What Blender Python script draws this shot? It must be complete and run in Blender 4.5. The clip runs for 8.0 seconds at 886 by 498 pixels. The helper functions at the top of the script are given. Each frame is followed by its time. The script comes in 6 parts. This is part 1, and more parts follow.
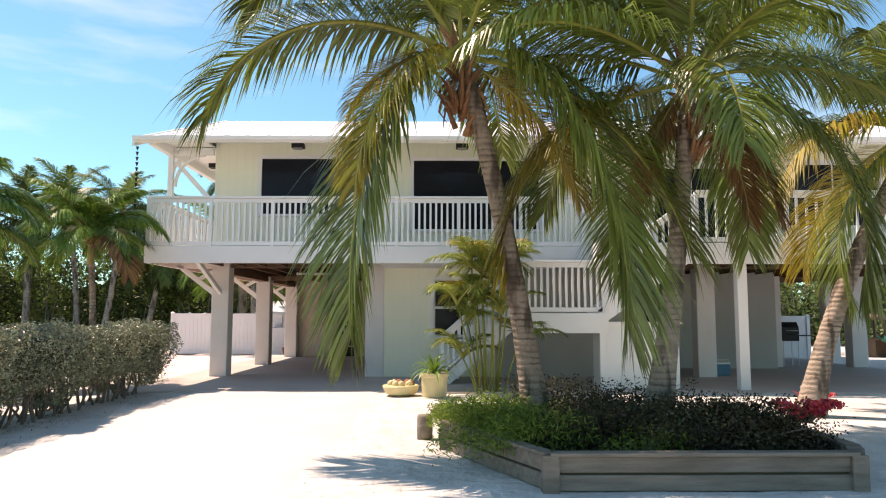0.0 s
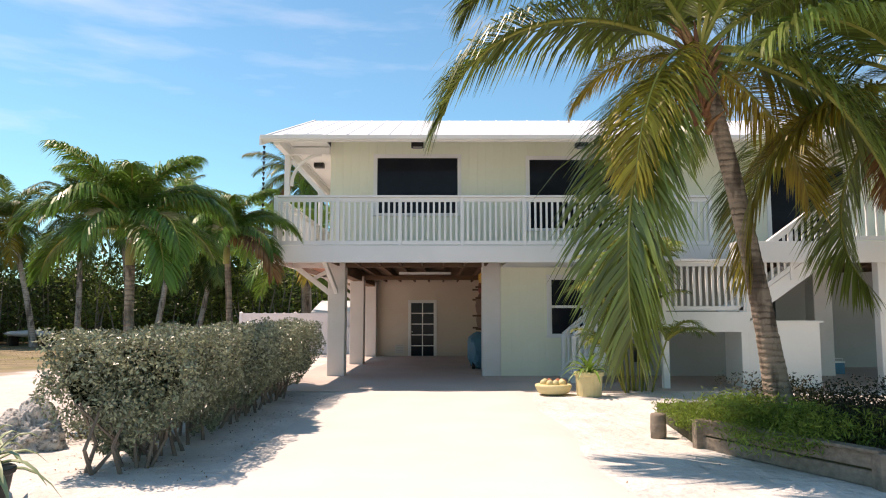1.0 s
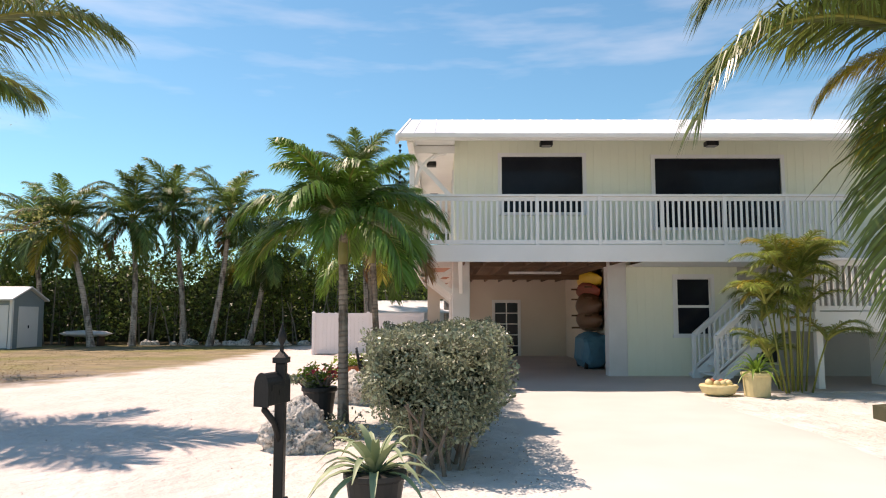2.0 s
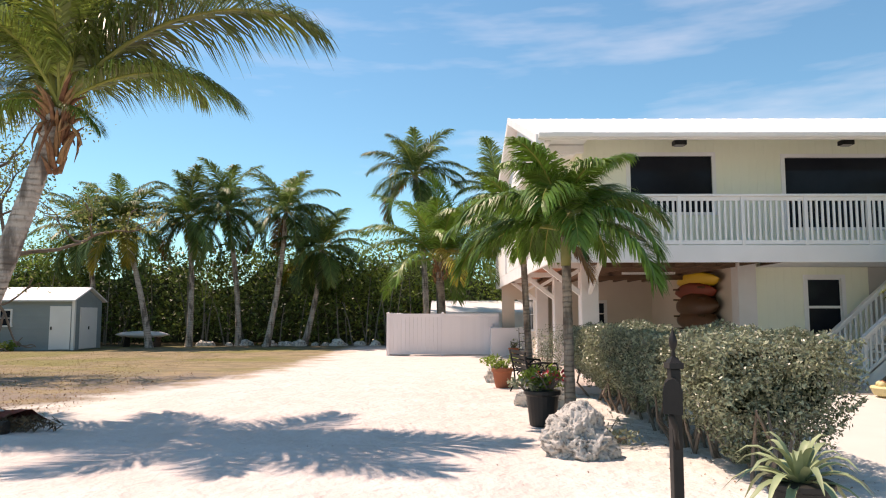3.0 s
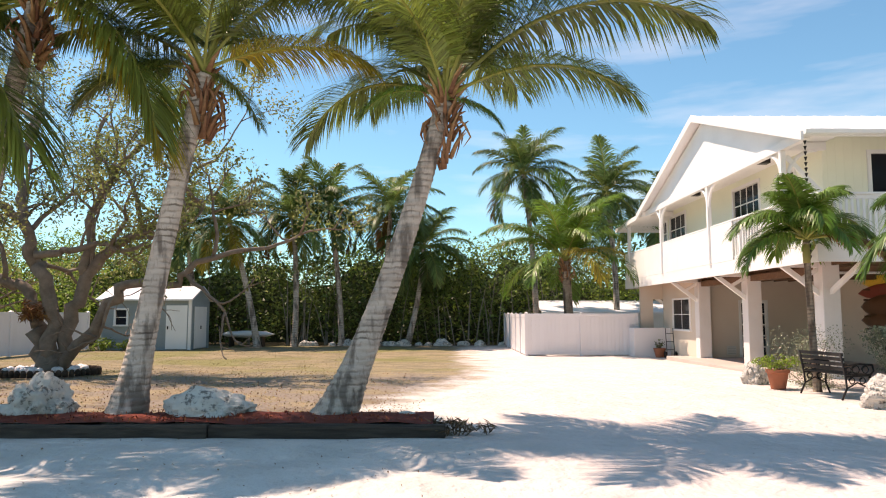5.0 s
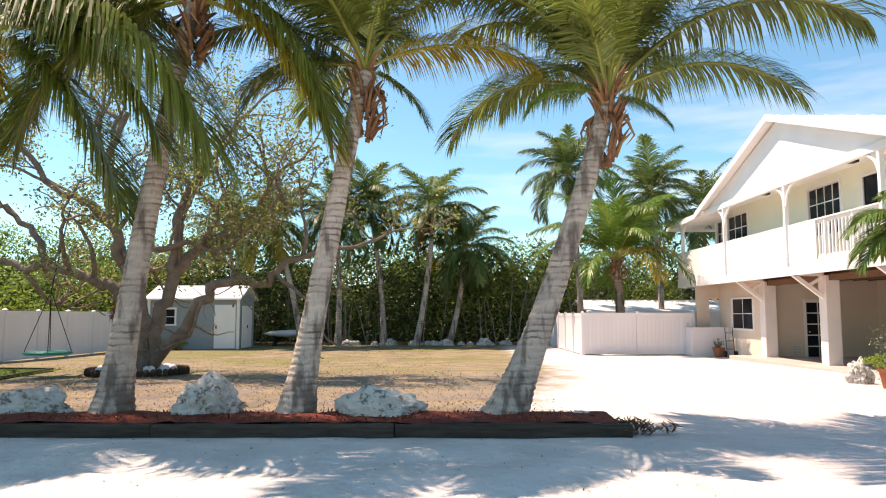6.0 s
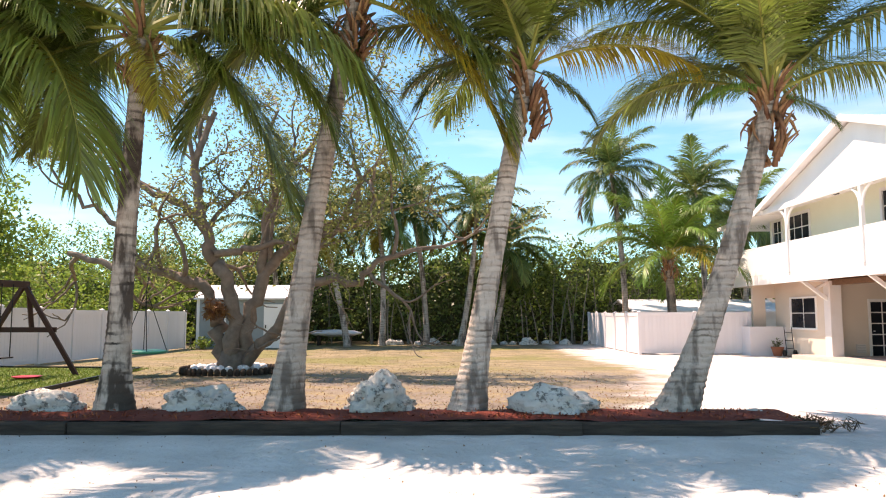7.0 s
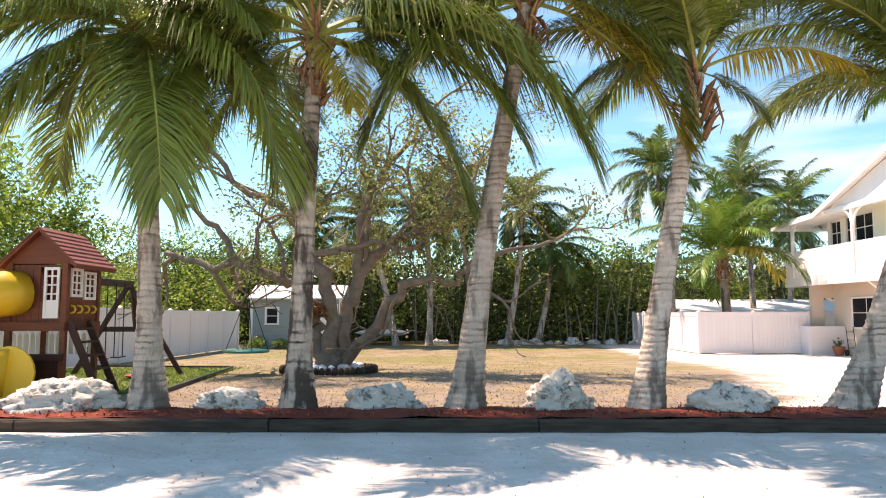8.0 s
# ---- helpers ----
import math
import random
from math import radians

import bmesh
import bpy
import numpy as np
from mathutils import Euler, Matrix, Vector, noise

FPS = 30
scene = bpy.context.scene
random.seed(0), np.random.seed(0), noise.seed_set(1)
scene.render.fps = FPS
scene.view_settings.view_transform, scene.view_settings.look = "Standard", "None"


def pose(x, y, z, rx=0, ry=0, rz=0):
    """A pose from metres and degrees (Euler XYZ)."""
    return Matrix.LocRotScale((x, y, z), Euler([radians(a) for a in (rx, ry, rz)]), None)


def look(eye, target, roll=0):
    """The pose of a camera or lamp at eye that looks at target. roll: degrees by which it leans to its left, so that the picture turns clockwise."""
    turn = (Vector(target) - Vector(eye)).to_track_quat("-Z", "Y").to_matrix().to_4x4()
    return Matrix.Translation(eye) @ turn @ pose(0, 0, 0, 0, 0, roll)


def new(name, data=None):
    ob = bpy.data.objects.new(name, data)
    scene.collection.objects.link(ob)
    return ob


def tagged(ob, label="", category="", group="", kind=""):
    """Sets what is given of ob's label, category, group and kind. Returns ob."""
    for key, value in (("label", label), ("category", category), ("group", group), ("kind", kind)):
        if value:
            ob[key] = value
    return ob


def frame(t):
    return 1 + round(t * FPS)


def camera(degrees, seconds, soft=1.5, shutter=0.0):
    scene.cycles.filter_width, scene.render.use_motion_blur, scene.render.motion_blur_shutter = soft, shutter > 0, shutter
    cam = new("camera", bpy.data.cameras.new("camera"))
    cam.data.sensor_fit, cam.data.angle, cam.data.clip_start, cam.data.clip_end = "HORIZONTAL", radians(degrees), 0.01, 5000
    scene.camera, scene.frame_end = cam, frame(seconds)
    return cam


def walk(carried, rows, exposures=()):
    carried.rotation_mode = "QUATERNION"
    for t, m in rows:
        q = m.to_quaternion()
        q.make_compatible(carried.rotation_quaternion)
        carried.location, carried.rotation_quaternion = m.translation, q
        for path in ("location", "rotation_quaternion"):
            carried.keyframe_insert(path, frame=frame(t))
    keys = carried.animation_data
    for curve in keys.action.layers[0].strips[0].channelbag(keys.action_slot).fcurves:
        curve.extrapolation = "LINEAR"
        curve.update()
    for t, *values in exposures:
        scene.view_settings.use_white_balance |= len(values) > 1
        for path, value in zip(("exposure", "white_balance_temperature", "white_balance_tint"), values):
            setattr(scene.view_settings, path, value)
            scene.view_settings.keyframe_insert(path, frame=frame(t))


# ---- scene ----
EXPOSURE, SUN_STRENGTH, SKY_STRENGTH, SKY_TINT = 0.60, 4.0, 0.115, (0.49, 0.98, 1.09, 1)
cam = camera(64.0, 8.0, 1.1)
PATH = [
    (0, (-0.037, -0.159, 1.452), (-0.037, 1.833, 1.64), 0.1),
    (0.5, (-1.393, -0.149, 1.444), (-1.393, 1.842, 1.631), 0.0),
    (1, (-2.809, -0.136, 1.439), (-2.809, 1.855, 1.626), 0.0),
    (1.5, (-4.276, -0.073, 1.442), (-4.276, 1.918, 1.628), 0.0),
    (2, (-5.773, -0.021, 1.436), (-5.773, 1.971, 1.623), -0.0),
    (2.2, (-6.375, -0.001, 1.437), (-6.374, 1.99, 1.623), -0.0),
    (3.5, (-10.304, 0.227, 1.496), (-10.303, 2.218, 1.682), -0.1),
    (4, (-11.757, 0.286, 1.502), (-11.756, 2.278, 1.688), 0.0),
    (4.5, (-13.075, 0.375, 1.482), (-13.075, 2.366, 1.668), 0.0),
    (6, (-16.522, 0.48, 1.469), (-16.521, 2.471, 1.653), 0.0),
    (6.5, (-17.629, 0.457, 1.459), (-17.629, 2.449, 1.643), -0.0),
    (7, (-18.775, 0.436, 1.448), (-18.774, 2.428, 1.632), -0.0),
    (7.5, (-19.953, 0.434, 1.435), (-19.952, 2.426, 1.619), -0.1),
    (8, (-21.167, 0.302, 1.437), (-21.167, 2.294, 1.621), -0.0),
]
walk(cam, [(t, look(eye, target, roll)) for t, eye, target, roll in PATH], [(0.0, EXPOSURE + 0.22, 8200, 28), (1.5, EXPOSURE - 0.02, 8000, 26), (3.5, EXPOSURE - 0.03, 8200, 28), (4.5, EXPOSURE + 0.05, 8300, 28), (6.5, EXPOSURE + 0.41, 8400, 29), (7.5, EXPOSURE + 0.58, 8450, 31), (8.0, EXPOSURE + 0.60, 8500, 31)])

# ---------- world, sun ----------
SUN = Vector((0.50, -0.27, -1.0)).normalized()
world = bpy.data.worlds.new("sky")
scene.world = world
world.use_nodes = True
wn, wl = world.node_tree.nodes, world.node_tree.links
wn.clear()
w_out = wn.new("ShaderNodeOutputWorld")
w_bg = wn.new("ShaderNodeBackground")
w_sky = wn.new("ShaderNodeTexSky")
w_sky.sky_type = "NISHITA"
w_sky.sun_disc = False
w_sky.sun_elevation = math.asin(-SUN.z)
w_sky.sun_rotation = math.atan2(-SUN.x, -SUN.y)
w_sky.air_density, w_sky.dust_density, w_sky.ozone_density = 1.0, 0.3, 1.3
w_co = wn.new("ShaderNodeTexCoord")
w_map = wn.new("ShaderNodeMapping")
w_map.inputs["Scale"].default_value = (1.6, 1.6, 9.0)
w_map.inputs["Location"].default_value = (0.35, 0.0, 0.4)
w_noise = wn.new("ShaderNodeTexNoise")
w_noise.inputs["Scale"].default_value = 1.7
w_noise.inputs["Detail"].default_value = 5.0
w_noise.inputs["Roughness"].default_value = 0.55
w_ramp = wn.new("ShaderNodeValToRGB")
w_ramp.color_ramp.elements[0].position = 0.50
w_ramp.color_ramp.elements[0].color = (0, 0, 0, 1)
w_ramp.color_ramp.elements[1].position = 0.85
w_ramp.color_ramp.elements[1].color = (0.42, 0.42, 0.42, 1)
w_mix = wn.new("ShaderNodeMix")
w_mix.data_type = "RGBA"
w_mix.inputs["B"].default_value = (7.5, 7.9, 8.4, 1)
w_tint = wn.new("ShaderNodeMix")
w_tint.data_type, w_tint.blend_type = "RGBA", "MULTIPLY"
w_tint.inputs["Factor"].default_value = 1.0
w_tint.inputs["B"].default_value = SKY_TINT
wl.new(w_co.outputs["Generated"], w_map.inputs["Vector"])
wl.new(w_map.outputs["Vector"], w_noise.inputs["Vector"])
wl.new(w_noise.outputs["Fac"], w_ramp.inputs["Fac"])
wl.new(w_ramp.outputs["Color"], w_mix.inputs["Factor"])
wl.new(w_sky.outputs["Color"], w_tint.inputs["A"])
wl.new(w_tint.outputs["Result"], w_mix.inputs["A"])
wl.new(w_mix.outputs["Result"], w_bg.inputs["Color"])
w_bg.inputs["Strength"].default_value = SKY_STRENGTH
wl.new(w_bg.outputs["Background"], w_out.inputs["Surface"])

sun_data = bpy.data.lights.new("sun", "SUN")
sun_data.energy, sun_data.angle, sun_data.color = SUN_STRENGTH, radians(0.53), (1.0, 0.95, 0.88)
sun = new("sun", sun_data)
sun.matrix_world = look((0, 0, 40), Vector((0, 0, 40)) + SUN)


# ---------- materials ----------
def material(name, a, b, rough=0.7, scale=3.0, fine=40.0, bump=0.2, metal=0.0, vary=0.12, island=0.0, gloss=0.3, stretch=(1, 1, 1), see=0.0, fine_mix=0.35):
    """Two colours mixed by a coarse and a fine noise, with relief; vary: by object; island: by loose piece; see: light passing through leaves."""
    m = bpy.data.materials.new(name)
    m.use_nodes = True
    n, l = m.node_tree.nodes, m.node_tree.links
    p = n["Principled BSDF"]
    co = n.new("ShaderNodeTexCoord")
    mp = n.new("ShaderNodeMapping")
    mp.inputs["Scale"].default_value = stretch
    l.new(co.outputs["Object"], mp.inputs["Vector"])
    n1, n2 = n.new("ShaderNodeTexNoise"), n.new("ShaderNodeTexNoise")
    n1.inputs["Scale"].default_value, n1.inputs["Detail"].default_value = scale, 4
    n2.inputs["Scale"].default_value, n2.inputs["Detail"].default_value = fine, 3
    for x in (n1, n2):
        l.new(mp.outputs["Vector"], x.inputs["Vector"])
    r1 = n.new("ShaderNodeMapRange")
    r1.inputs["From Min"].default_value, r1.inputs["From Max"].default_value = 0.32, 0.68
    l.new(n1.outputs["Fac"], r1.inputs["Value"])
    f = n.new("ShaderNodeMix")
    f.inputs["Factor"].default_value = fine_mix
    l.new(r1.outputs["Result"], f.inputs["A"])
    l.new(n2.outputs["Fac"], f.inputs["B"])
    c = n.new("ShaderNodeMix")
    c.data_type = "RGBA"
    c.inputs["A"].default_value, c.inputs["B"].default_value = (*a, 1), (*b, 1)
    l.new(f.outputs["Result"], c.inputs["Factor"])
    hsv = n.new("ShaderNodeHueSaturation")
    l.new(c.outputs["Result"], hsv.inputs["Color"])
    info = n.new("ShaderNodeObjectInfo")
    vr = n.new("ShaderNodeMapRange")
    vr.inputs["To Min"].default_value, vr.inputs["To Max"].default_value = 1 - vary, 1 + vary
    l.new(info.outputs["Random"], vr.inputs["Value"])
    last = vr.outputs["Result"]
    if island:
        geo = n.new("ShaderNodeNewGeometry")
        ir = n.new("ShaderNodeMapRange")
        ir.inputs["To Min"].default_value, ir.inputs["To Max"].default_value = 1 - island, 1 + island
        l.new(geo.outputs["Random Per Island"], ir.inputs["Value"])
        mul = n.new("ShaderNodeMath")
        mul.operation = "MULTIPLY"
        l.new(last, mul.inputs[0])
        l.new(ir.outputs["Result"], mul.inputs[1])
        last = mul.outputs["Value"]
        hr = n.new("ShaderNodeMapRange")
        hr.inputs["To Min"].default_value, hr.inputs["To Max"].default_value = 0.485, 0.51
        l.new(geo.outputs["Random Per Island"], hr.inputs["Value"])
        l.new(hr.outputs["Result"], hsv.inputs["Hue"])
    l.new(last, hsv.inputs["Value"])
    l.new(hsv.outputs["Color"], p.inputs["Base Color"])
    p.inputs["Roughness"].default_value, p.inputs["Metallic"].default_value = rough, metal
    p.inputs["Specular IOR Level"].default_value = gloss
    if bump:
        bp = n.new("ShaderNodeBump")
        bp.inputs["Strength"].default_value, bp.inputs["Distance"].default_value = bump, 0.02
        l.new(f.outputs["Result"], bp.inputs["Height"])
        l.new(bp.outputs["Normal"], p.inputs["Normal"])
    if see:
        tr = n.new("ShaderNodeBsdfTranslucent")
        l.new(hsv.outputs["Color"], tr.inputs["Color"])
        mx = n.new("ShaderNodeMixShader")
        mx.inputs["Fac"].default_value = see
        l.new(p.outputs["BSDF"], mx.inputs[1])
        l.new(tr.outputs["BSDF"], mx.inputs[2])
        l.new(mx.outputs["Shader"], n["Material Output"].inputs["Surface"])
    return m


def grooved(m, width, axis="X", depth=0.35):
    """Adds regular board joints as fine relief to a wall material."""
    n, l = m.node_tree.nodes, m.node_tree.links
    co = n.new("ShaderNodeTexCoord")
    wv = n.new("ShaderNodeTexWave")
    wv.wave_type, wv.bands_direction, wv.wave_profile = "BANDS", axis, "SAW"
    wv.inputs["Scale"].default_value = 0.314 / width
    wv.inputs["Distortion"].default_value = 0
    l.new(co.outputs["Object"], wv.inputs["Vector"])
    rp = n.new("ShaderNodeMapRange")
    rp.inputs["From Min"].default_value, rp.inputs["From Max"].default_value = 0.0, 0.12
    l.new(wv.outputs["Fac"], rp.inputs["Value"])
    bp = n.new("ShaderNodeBump")
    bp.inputs["Strength"].default_value, bp.inputs["Distance"].default_value = depth, 0.015
    l.new(rp.outputs["Result"], bp.inputs["Height"])
    p = n["Principled BSDF"]
    if p.inputs["Normal"].is_linked:
        l.new(p.inputs["Normal"].links[0].from_socket, bp.inputs["Normal"])
    l.new(bp.outputs["Normal"], p.inputs["Normal"])
    return m


M = {}
M["white"] = material("white_paint", (0.85, 0.845, 0.82), (0.78, 0.77, 0.74), 0.55, 1.2, 30, 0.08, vary=0.03)
M["roof"] = material("white_metal_roof", (0.82, 0.82, 0.82), (0.74, 0.74, 0.73), 0.4, 0.6, 12, 0.05, vary=0.02)
M["cream"] = grooved(material("cream_siding", (0.86, 0.87, 0.71), (0.82, 0.83, 0.66), 0.7, 0.9, 40, 0.15, vary=0.02), 0.20)
M["beige"] = material("beige_stucco", (0.72, 0.62, 0.51), (0.65, 0.55, 0.45), 0.85, 0.8, 60, 0.35, vary=0.03)
M["column"] = material("painted_concrete", (0.80, 0.76, 0.73), (0.70, 0.66, 0.62), 0.75, 1.6, 50, 0.3, vary=0.03)
M["grey_wall"] = material("grey_painted_wall", (0.52, 0.50, 0.46), (0.44, 0.42, 0.38), 0.8, 1.0, 50, 0.25)
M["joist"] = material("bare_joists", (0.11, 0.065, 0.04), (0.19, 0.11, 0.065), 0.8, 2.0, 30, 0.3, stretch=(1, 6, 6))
M["soffit"] = material("stained_soffit", (0.42, 0.17, 0.09), (0.33, 0.14, 0.08), 0.65, 1.5, 30, 0.2, stretch=(6, 1, 6))
M["vinyl"] = material("white_vinyl", (0.80, 0.77, 0.77), (0.74, 0.71, 0.71), 0.45, 0.7, 20, 0.05, vary=0.02)
M["glass"] = material("dark_window_glass", (0.012, 0.013, 0.018), (0.02, 0.022, 0.028), 0.12, 1.0, 8, 0.0, vary=0.05, gloss=0.12)
M["blind"] = material("dark_blind", (0.03, 0.03, 0.045), (0.045, 0.045, 0.06), 0.35, 1.0, 30, 0.05)
M["black"] = material("black_iron", (0.012, 0.012, 0.012), (0.024, 0.022, 0.021), 0.5, 5, 60, 0.2, gloss=0.25)
M["black_pot"] = material("black_plastic", (0.02, 0.02, 0.02), (0.035, 0.033, 0.03), 0.5, 3, 30, 0.1)
M["terracotta"] = material("terracotta", (0.42, 0.14, 0.07), (0.33, 0.12, 0.07), 0.8, 4, 50, 0.25)
M["yellow_pot"] = material("cream_glazed_pot", (0.72, 0.62, 0.34), (0.60, 0.50, 0.27), 0.55, 6, 40, 0.3)
M["trunk"] = material("palm_bark", (0.60, 0.51, 0.43), (0.38, 0.31, 0.255), 0.9, 2.5, 26, 0.8, stretch=(1, 1, 4), island=0.0)


def banded(m, ring, dark, stain=0.8, spread=0.50):
    """Leaf scars round a trunk, thin and unevenly spaced, with dark weather stains."""
    n, l = m.node_tree.nodes, m.node_tree.links
    p = n["Principled BSDF"]
    co = n.new("ShaderNodeTexCoord")

    def ramp(v, lo, hi, to=1.0):
        r = n.new("ShaderNodeMapRange")
        r.inputs["From Min"].default_value, r.inputs["From Max"].default_value = lo, hi
        r.inputs["To Max"].default_value = to
        l.new(v, r.inputs["Value"])
        return r.outputs["Result"]

    def tex(scale, detail, size):
        mp = n.new("ShaderNodeMapping")
        mp.inputs["Scale"].default_value = size
        l.new(co.outputs["Object"], mp.inputs["Vector"])
        t = n.new("ShaderNodeTexNoise")
        t.inputs["Scale"].default_value, t.inputs["Detail"].default_value = scale, detail
        l.new(mp.outputs["Vector"], t.inputs["Vector"])
        return t.outputs["Fac"]

    def mul(a, b):
        x = n.new("ShaderNodeMath")
        x.operation = "MULTIPLY"
        l.new(a, x.inputs[0])
        l.new(b, x.inputs[1])
        return x.outputs["Value"]

    def mix(fac, a, b):
        x = n.new("ShaderNodeMix")
        x.data_type = "RGBA"
        l.new(fac, x.inputs["Factor"])
        l.new(a, x.inputs["A"])
        x.inputs["B"].default_value = (*b, 1)
        return x.outputs["Result"]

    wv = n.new("ShaderNodeTexWave")
    wv.wave_type, wv.bands_direction = "BANDS", "Z"
    wv.inputs["Scale"].default_value, wv.inputs["Distortion"].default_value = 0.314 / ring, 3.6
    wv.inputs["Detail"].default_value, wv.inputs["Detail Scale"].default_value, wv.inputs["Detail Roughness"].default_value = 4.0, 1.4, 0.6
    l.new(co.outputs["Object"], wv.inputs["Vector"])
    col = p.inputs["Base Color"].links[0].from_socket
    uneven = tex(1.0, 4, (3.0, 3.0, 5.0))
    col = mix(mul(ramp(wv.outputs["Fac"], 0.62, 0.92), ramp(uneven, 0.42, 0.66)), col, dark)
    # stains drawn out upwards, and broad patches of darker bark
    col = mix(ramp(tex(1.0, 7, (6.0, 6.0, 1.6)), spread, spread + 0.11, stain), col, (0.060, 0.042, 0.032))
    col = mix(ramp(tex(30.0, 3, (1.0, 1.0, 0.35)), 0.55, 0.75, 0.5), col, (0.12, 0.09, 0.07))
    l.new(col, p.inputs["Base Color"])
    bp = n.new("ShaderNodeBump")
    bp.inputs["Strength"].default_value, bp.inputs["Distance"].default_value = 0.45, 0.02
    l.new(wv.outputs["Fac"], bp.inputs["Height"])
    bp.invert = True
    if p.inputs["Normal"].is_linked:
        l.new(p.inputs["Normal"].links[0].from_socket, bp.inputs["Normal"])
    l.new(bp.outputs["Normal"], p.inputs["Normal"])
    return m


def coral(name, pale, pit, scale):
    """Bleached coral stone: pale faces eaten by dark, sharp-edged pits and cracks."""
    m = material(name, pale, tuple(0.72 * c for c in pale), 0.95, scale * 0.6, scale * 5, 1.0, vary=0.06)
    n, l = m.node_tree.nodes, m.node_tree.links
    p = n["Principled BSDF"]
    co = n.new("ShaderNodeTexCoord")
    t = n.new("ShaderNodeTexNoise")
    t.inputs["Scale"].default_value, t.inputs["Detail"].default_value, t.inputs["Roughness"].default_value = scale, 9, 0.72
    l.new(co.outputs["Object"], t.inputs["Vector"])
    r = n.new("ShaderNodeMapRange")
    r.inputs["From Min"].default_value, r.inputs["From Max"].default_value = 0.53, 0.60
    r.inputs["To Max"].default_value = 0.92
    l.new(t.outputs["Fac"], r.inputs["Value"])
    x = n.new("ShaderNodeMix")
    x.data_type = "RGBA"
    l.new(r.outputs["Result"], x.inputs["Factor"])
    l.new(p.inputs["Base Color"].links[0].from_socket, x.inputs["A"])
    x.inputs["B"].default_value = (*pit, 1)
    l.new(x.outputs["Result"], p.inputs["Base Color"])
    bp = n.new("ShaderNodeBump")
    bp.invert = True
    bp.inputs["Strength"].default_value, bp.inputs["Distance"].default_value = 0.9, 0.05
    l.new(t.outputs["Fac"], bp.inputs["Height"])
    l.new(p.inputs["Normal"].links[0].from_socket, bp.inputs["Normal"])
    l.new(bp.outputs["Normal"], p.inputs["Normal"])
    return m


banded(M["trunk"], 0.085, (0.20, 0.155, 0.12), 0.7)
M["trunk_banded"] = banded(material("dark_banded_bark", (0.56, 0.47, 0.39), (0.34, 0.27, 0.22), 0.9, 2.5, 26, 0.8, stretch=(1, 1, 4)), 0.13, (0.035, 0.026, 0.021), 0.95, 0.45)
M["trunk_brown"] = banded(material("brown_palm_bark", (0.46, 0.36, 0.28), (0.26, 0.20, 0.15), 0.9, 2.5, 26, 0.8, stretch=(1, 1, 4)), 0.07, (0.13, 0.095, 0.07), 0.8)
M["shaft"] = material("olive_crownshaft", (0.22, 0.24, 0.06), (0.30, 0.24, 0.09), 0.5, 3, 30, 0.1, stretch=(1, 1, 0.3))
M["husk"] = material("palm_husk", (0.22, 0.10, 0.05), (0.36, 0.20, 0.10), 0.9, 6, 40, 0.6, stretch=(1, 1, 3), island=0.35)
M["bark"] = material("grey_bark", (0.27, 0.21, 0.165), (0.13, 0.10, 0.08), 0.9, 5, 40, 0.8)
M["frond"] = material("palm_leaf", (0.23, 0.285, 0.058), (0.12, 0.168, 0.034), 0.34, 1.2, 10, 0.0, vary=0.3, island=0.4, gloss=0.65, see=0.42)
M["frond_old"] = material("yellowing_palm_leaf", (0.48, 0.35, 0.04), (0.21, 0.19, 0.03), 0.5, 1.0, 8, 0.0, vary=0.25, island=0.35, see=0.25)
M["frond_dry"] = material("dry_palm_leaf", (0.26, 0.13, 0.05), (0.18, 0.08, 0.03), 0.7, 1.5, 8, 0.0, vary=0.25, island=0.35, see=0.1)
M["frond_light"] = material("bright_palm_leaf", (0.16, 0.27, 0.04), (0.085, 0.18, 0.028), 0.4, 1.2, 10, 0.0, vary=0.2, island=0.35, gloss=0.45, see=0.36)
M["frond_far"] = material("distant_palm_leaf", (0.16, 0.235, 0.065), (0.085, 0.145, 0.040), 0.42, 1.2, 10, 0.0, vary=0.3, island=0.4, gloss=0.45, see=0.48)
M["rachis"] = material("leaf_stalk", (0.30, 0.30, 0.07), (0.20, 0.21, 0.05), 0.5, 3, 20, 0.1)
M["hedge"] = material("silver_hedge_leaf", (0.36, 0.38, 0.25), (0.16, 0.18, 0.10), 0.38, 1.5, 10, 0.0, island=0.55, gloss=0.6, see=0.18)
# dark fill that stands in for shade inside foliage; also serves as soil
M["core"] = material("shade_and_soil", (0.05, 0.055, 0.03), (0.09, 0.085, 0.05), 0.95, 3, 20, 0.6)
M["mangrove"] = material("mangrove_leaf", (0.145, 0.20, 0.05), (0.05, 0.088, 0.024), 0.45, 0.35, 6, 0.0, island=0.65, gloss=0.5, see=0.42)
M["bright_leaf"] = material("bright_shrub_leaf", (0.24, 0.33, 0.06), (0.13, 0.21, 0.035), 0.5, 0.5, 6, 0.0, island=0.45, see=0.5)
M["dark_leaf"] = material("dark_shrub_leaf", (0.030, 0.045, 0.016), (0.065, 0.045, 0.025), 0.6, 1.5, 10, 0.0, island=0.6, gloss=0.25, see=0.15)
M["red_leaf"] = material("red_flower", (0.72, 0.09, 0.08), (0.52, 0.04, 0.06), 0.5, 2, 10, 0.0, island=0.3, see=0.2)
M["agave"] = material("agave_leaf", (0.20, 0.27, 0.14), (0.32, 0.36, 0.20), 0.5, 2, 16, 0.1, vary=0.15)
M["timber"] = material("weathered_timber", (0.31, 0.255, 0.20), (0.15, 0.12, 0.092), 0.85, 2.0, 30, 0.6, stretch=(1, 8, 8), vary=0.12)
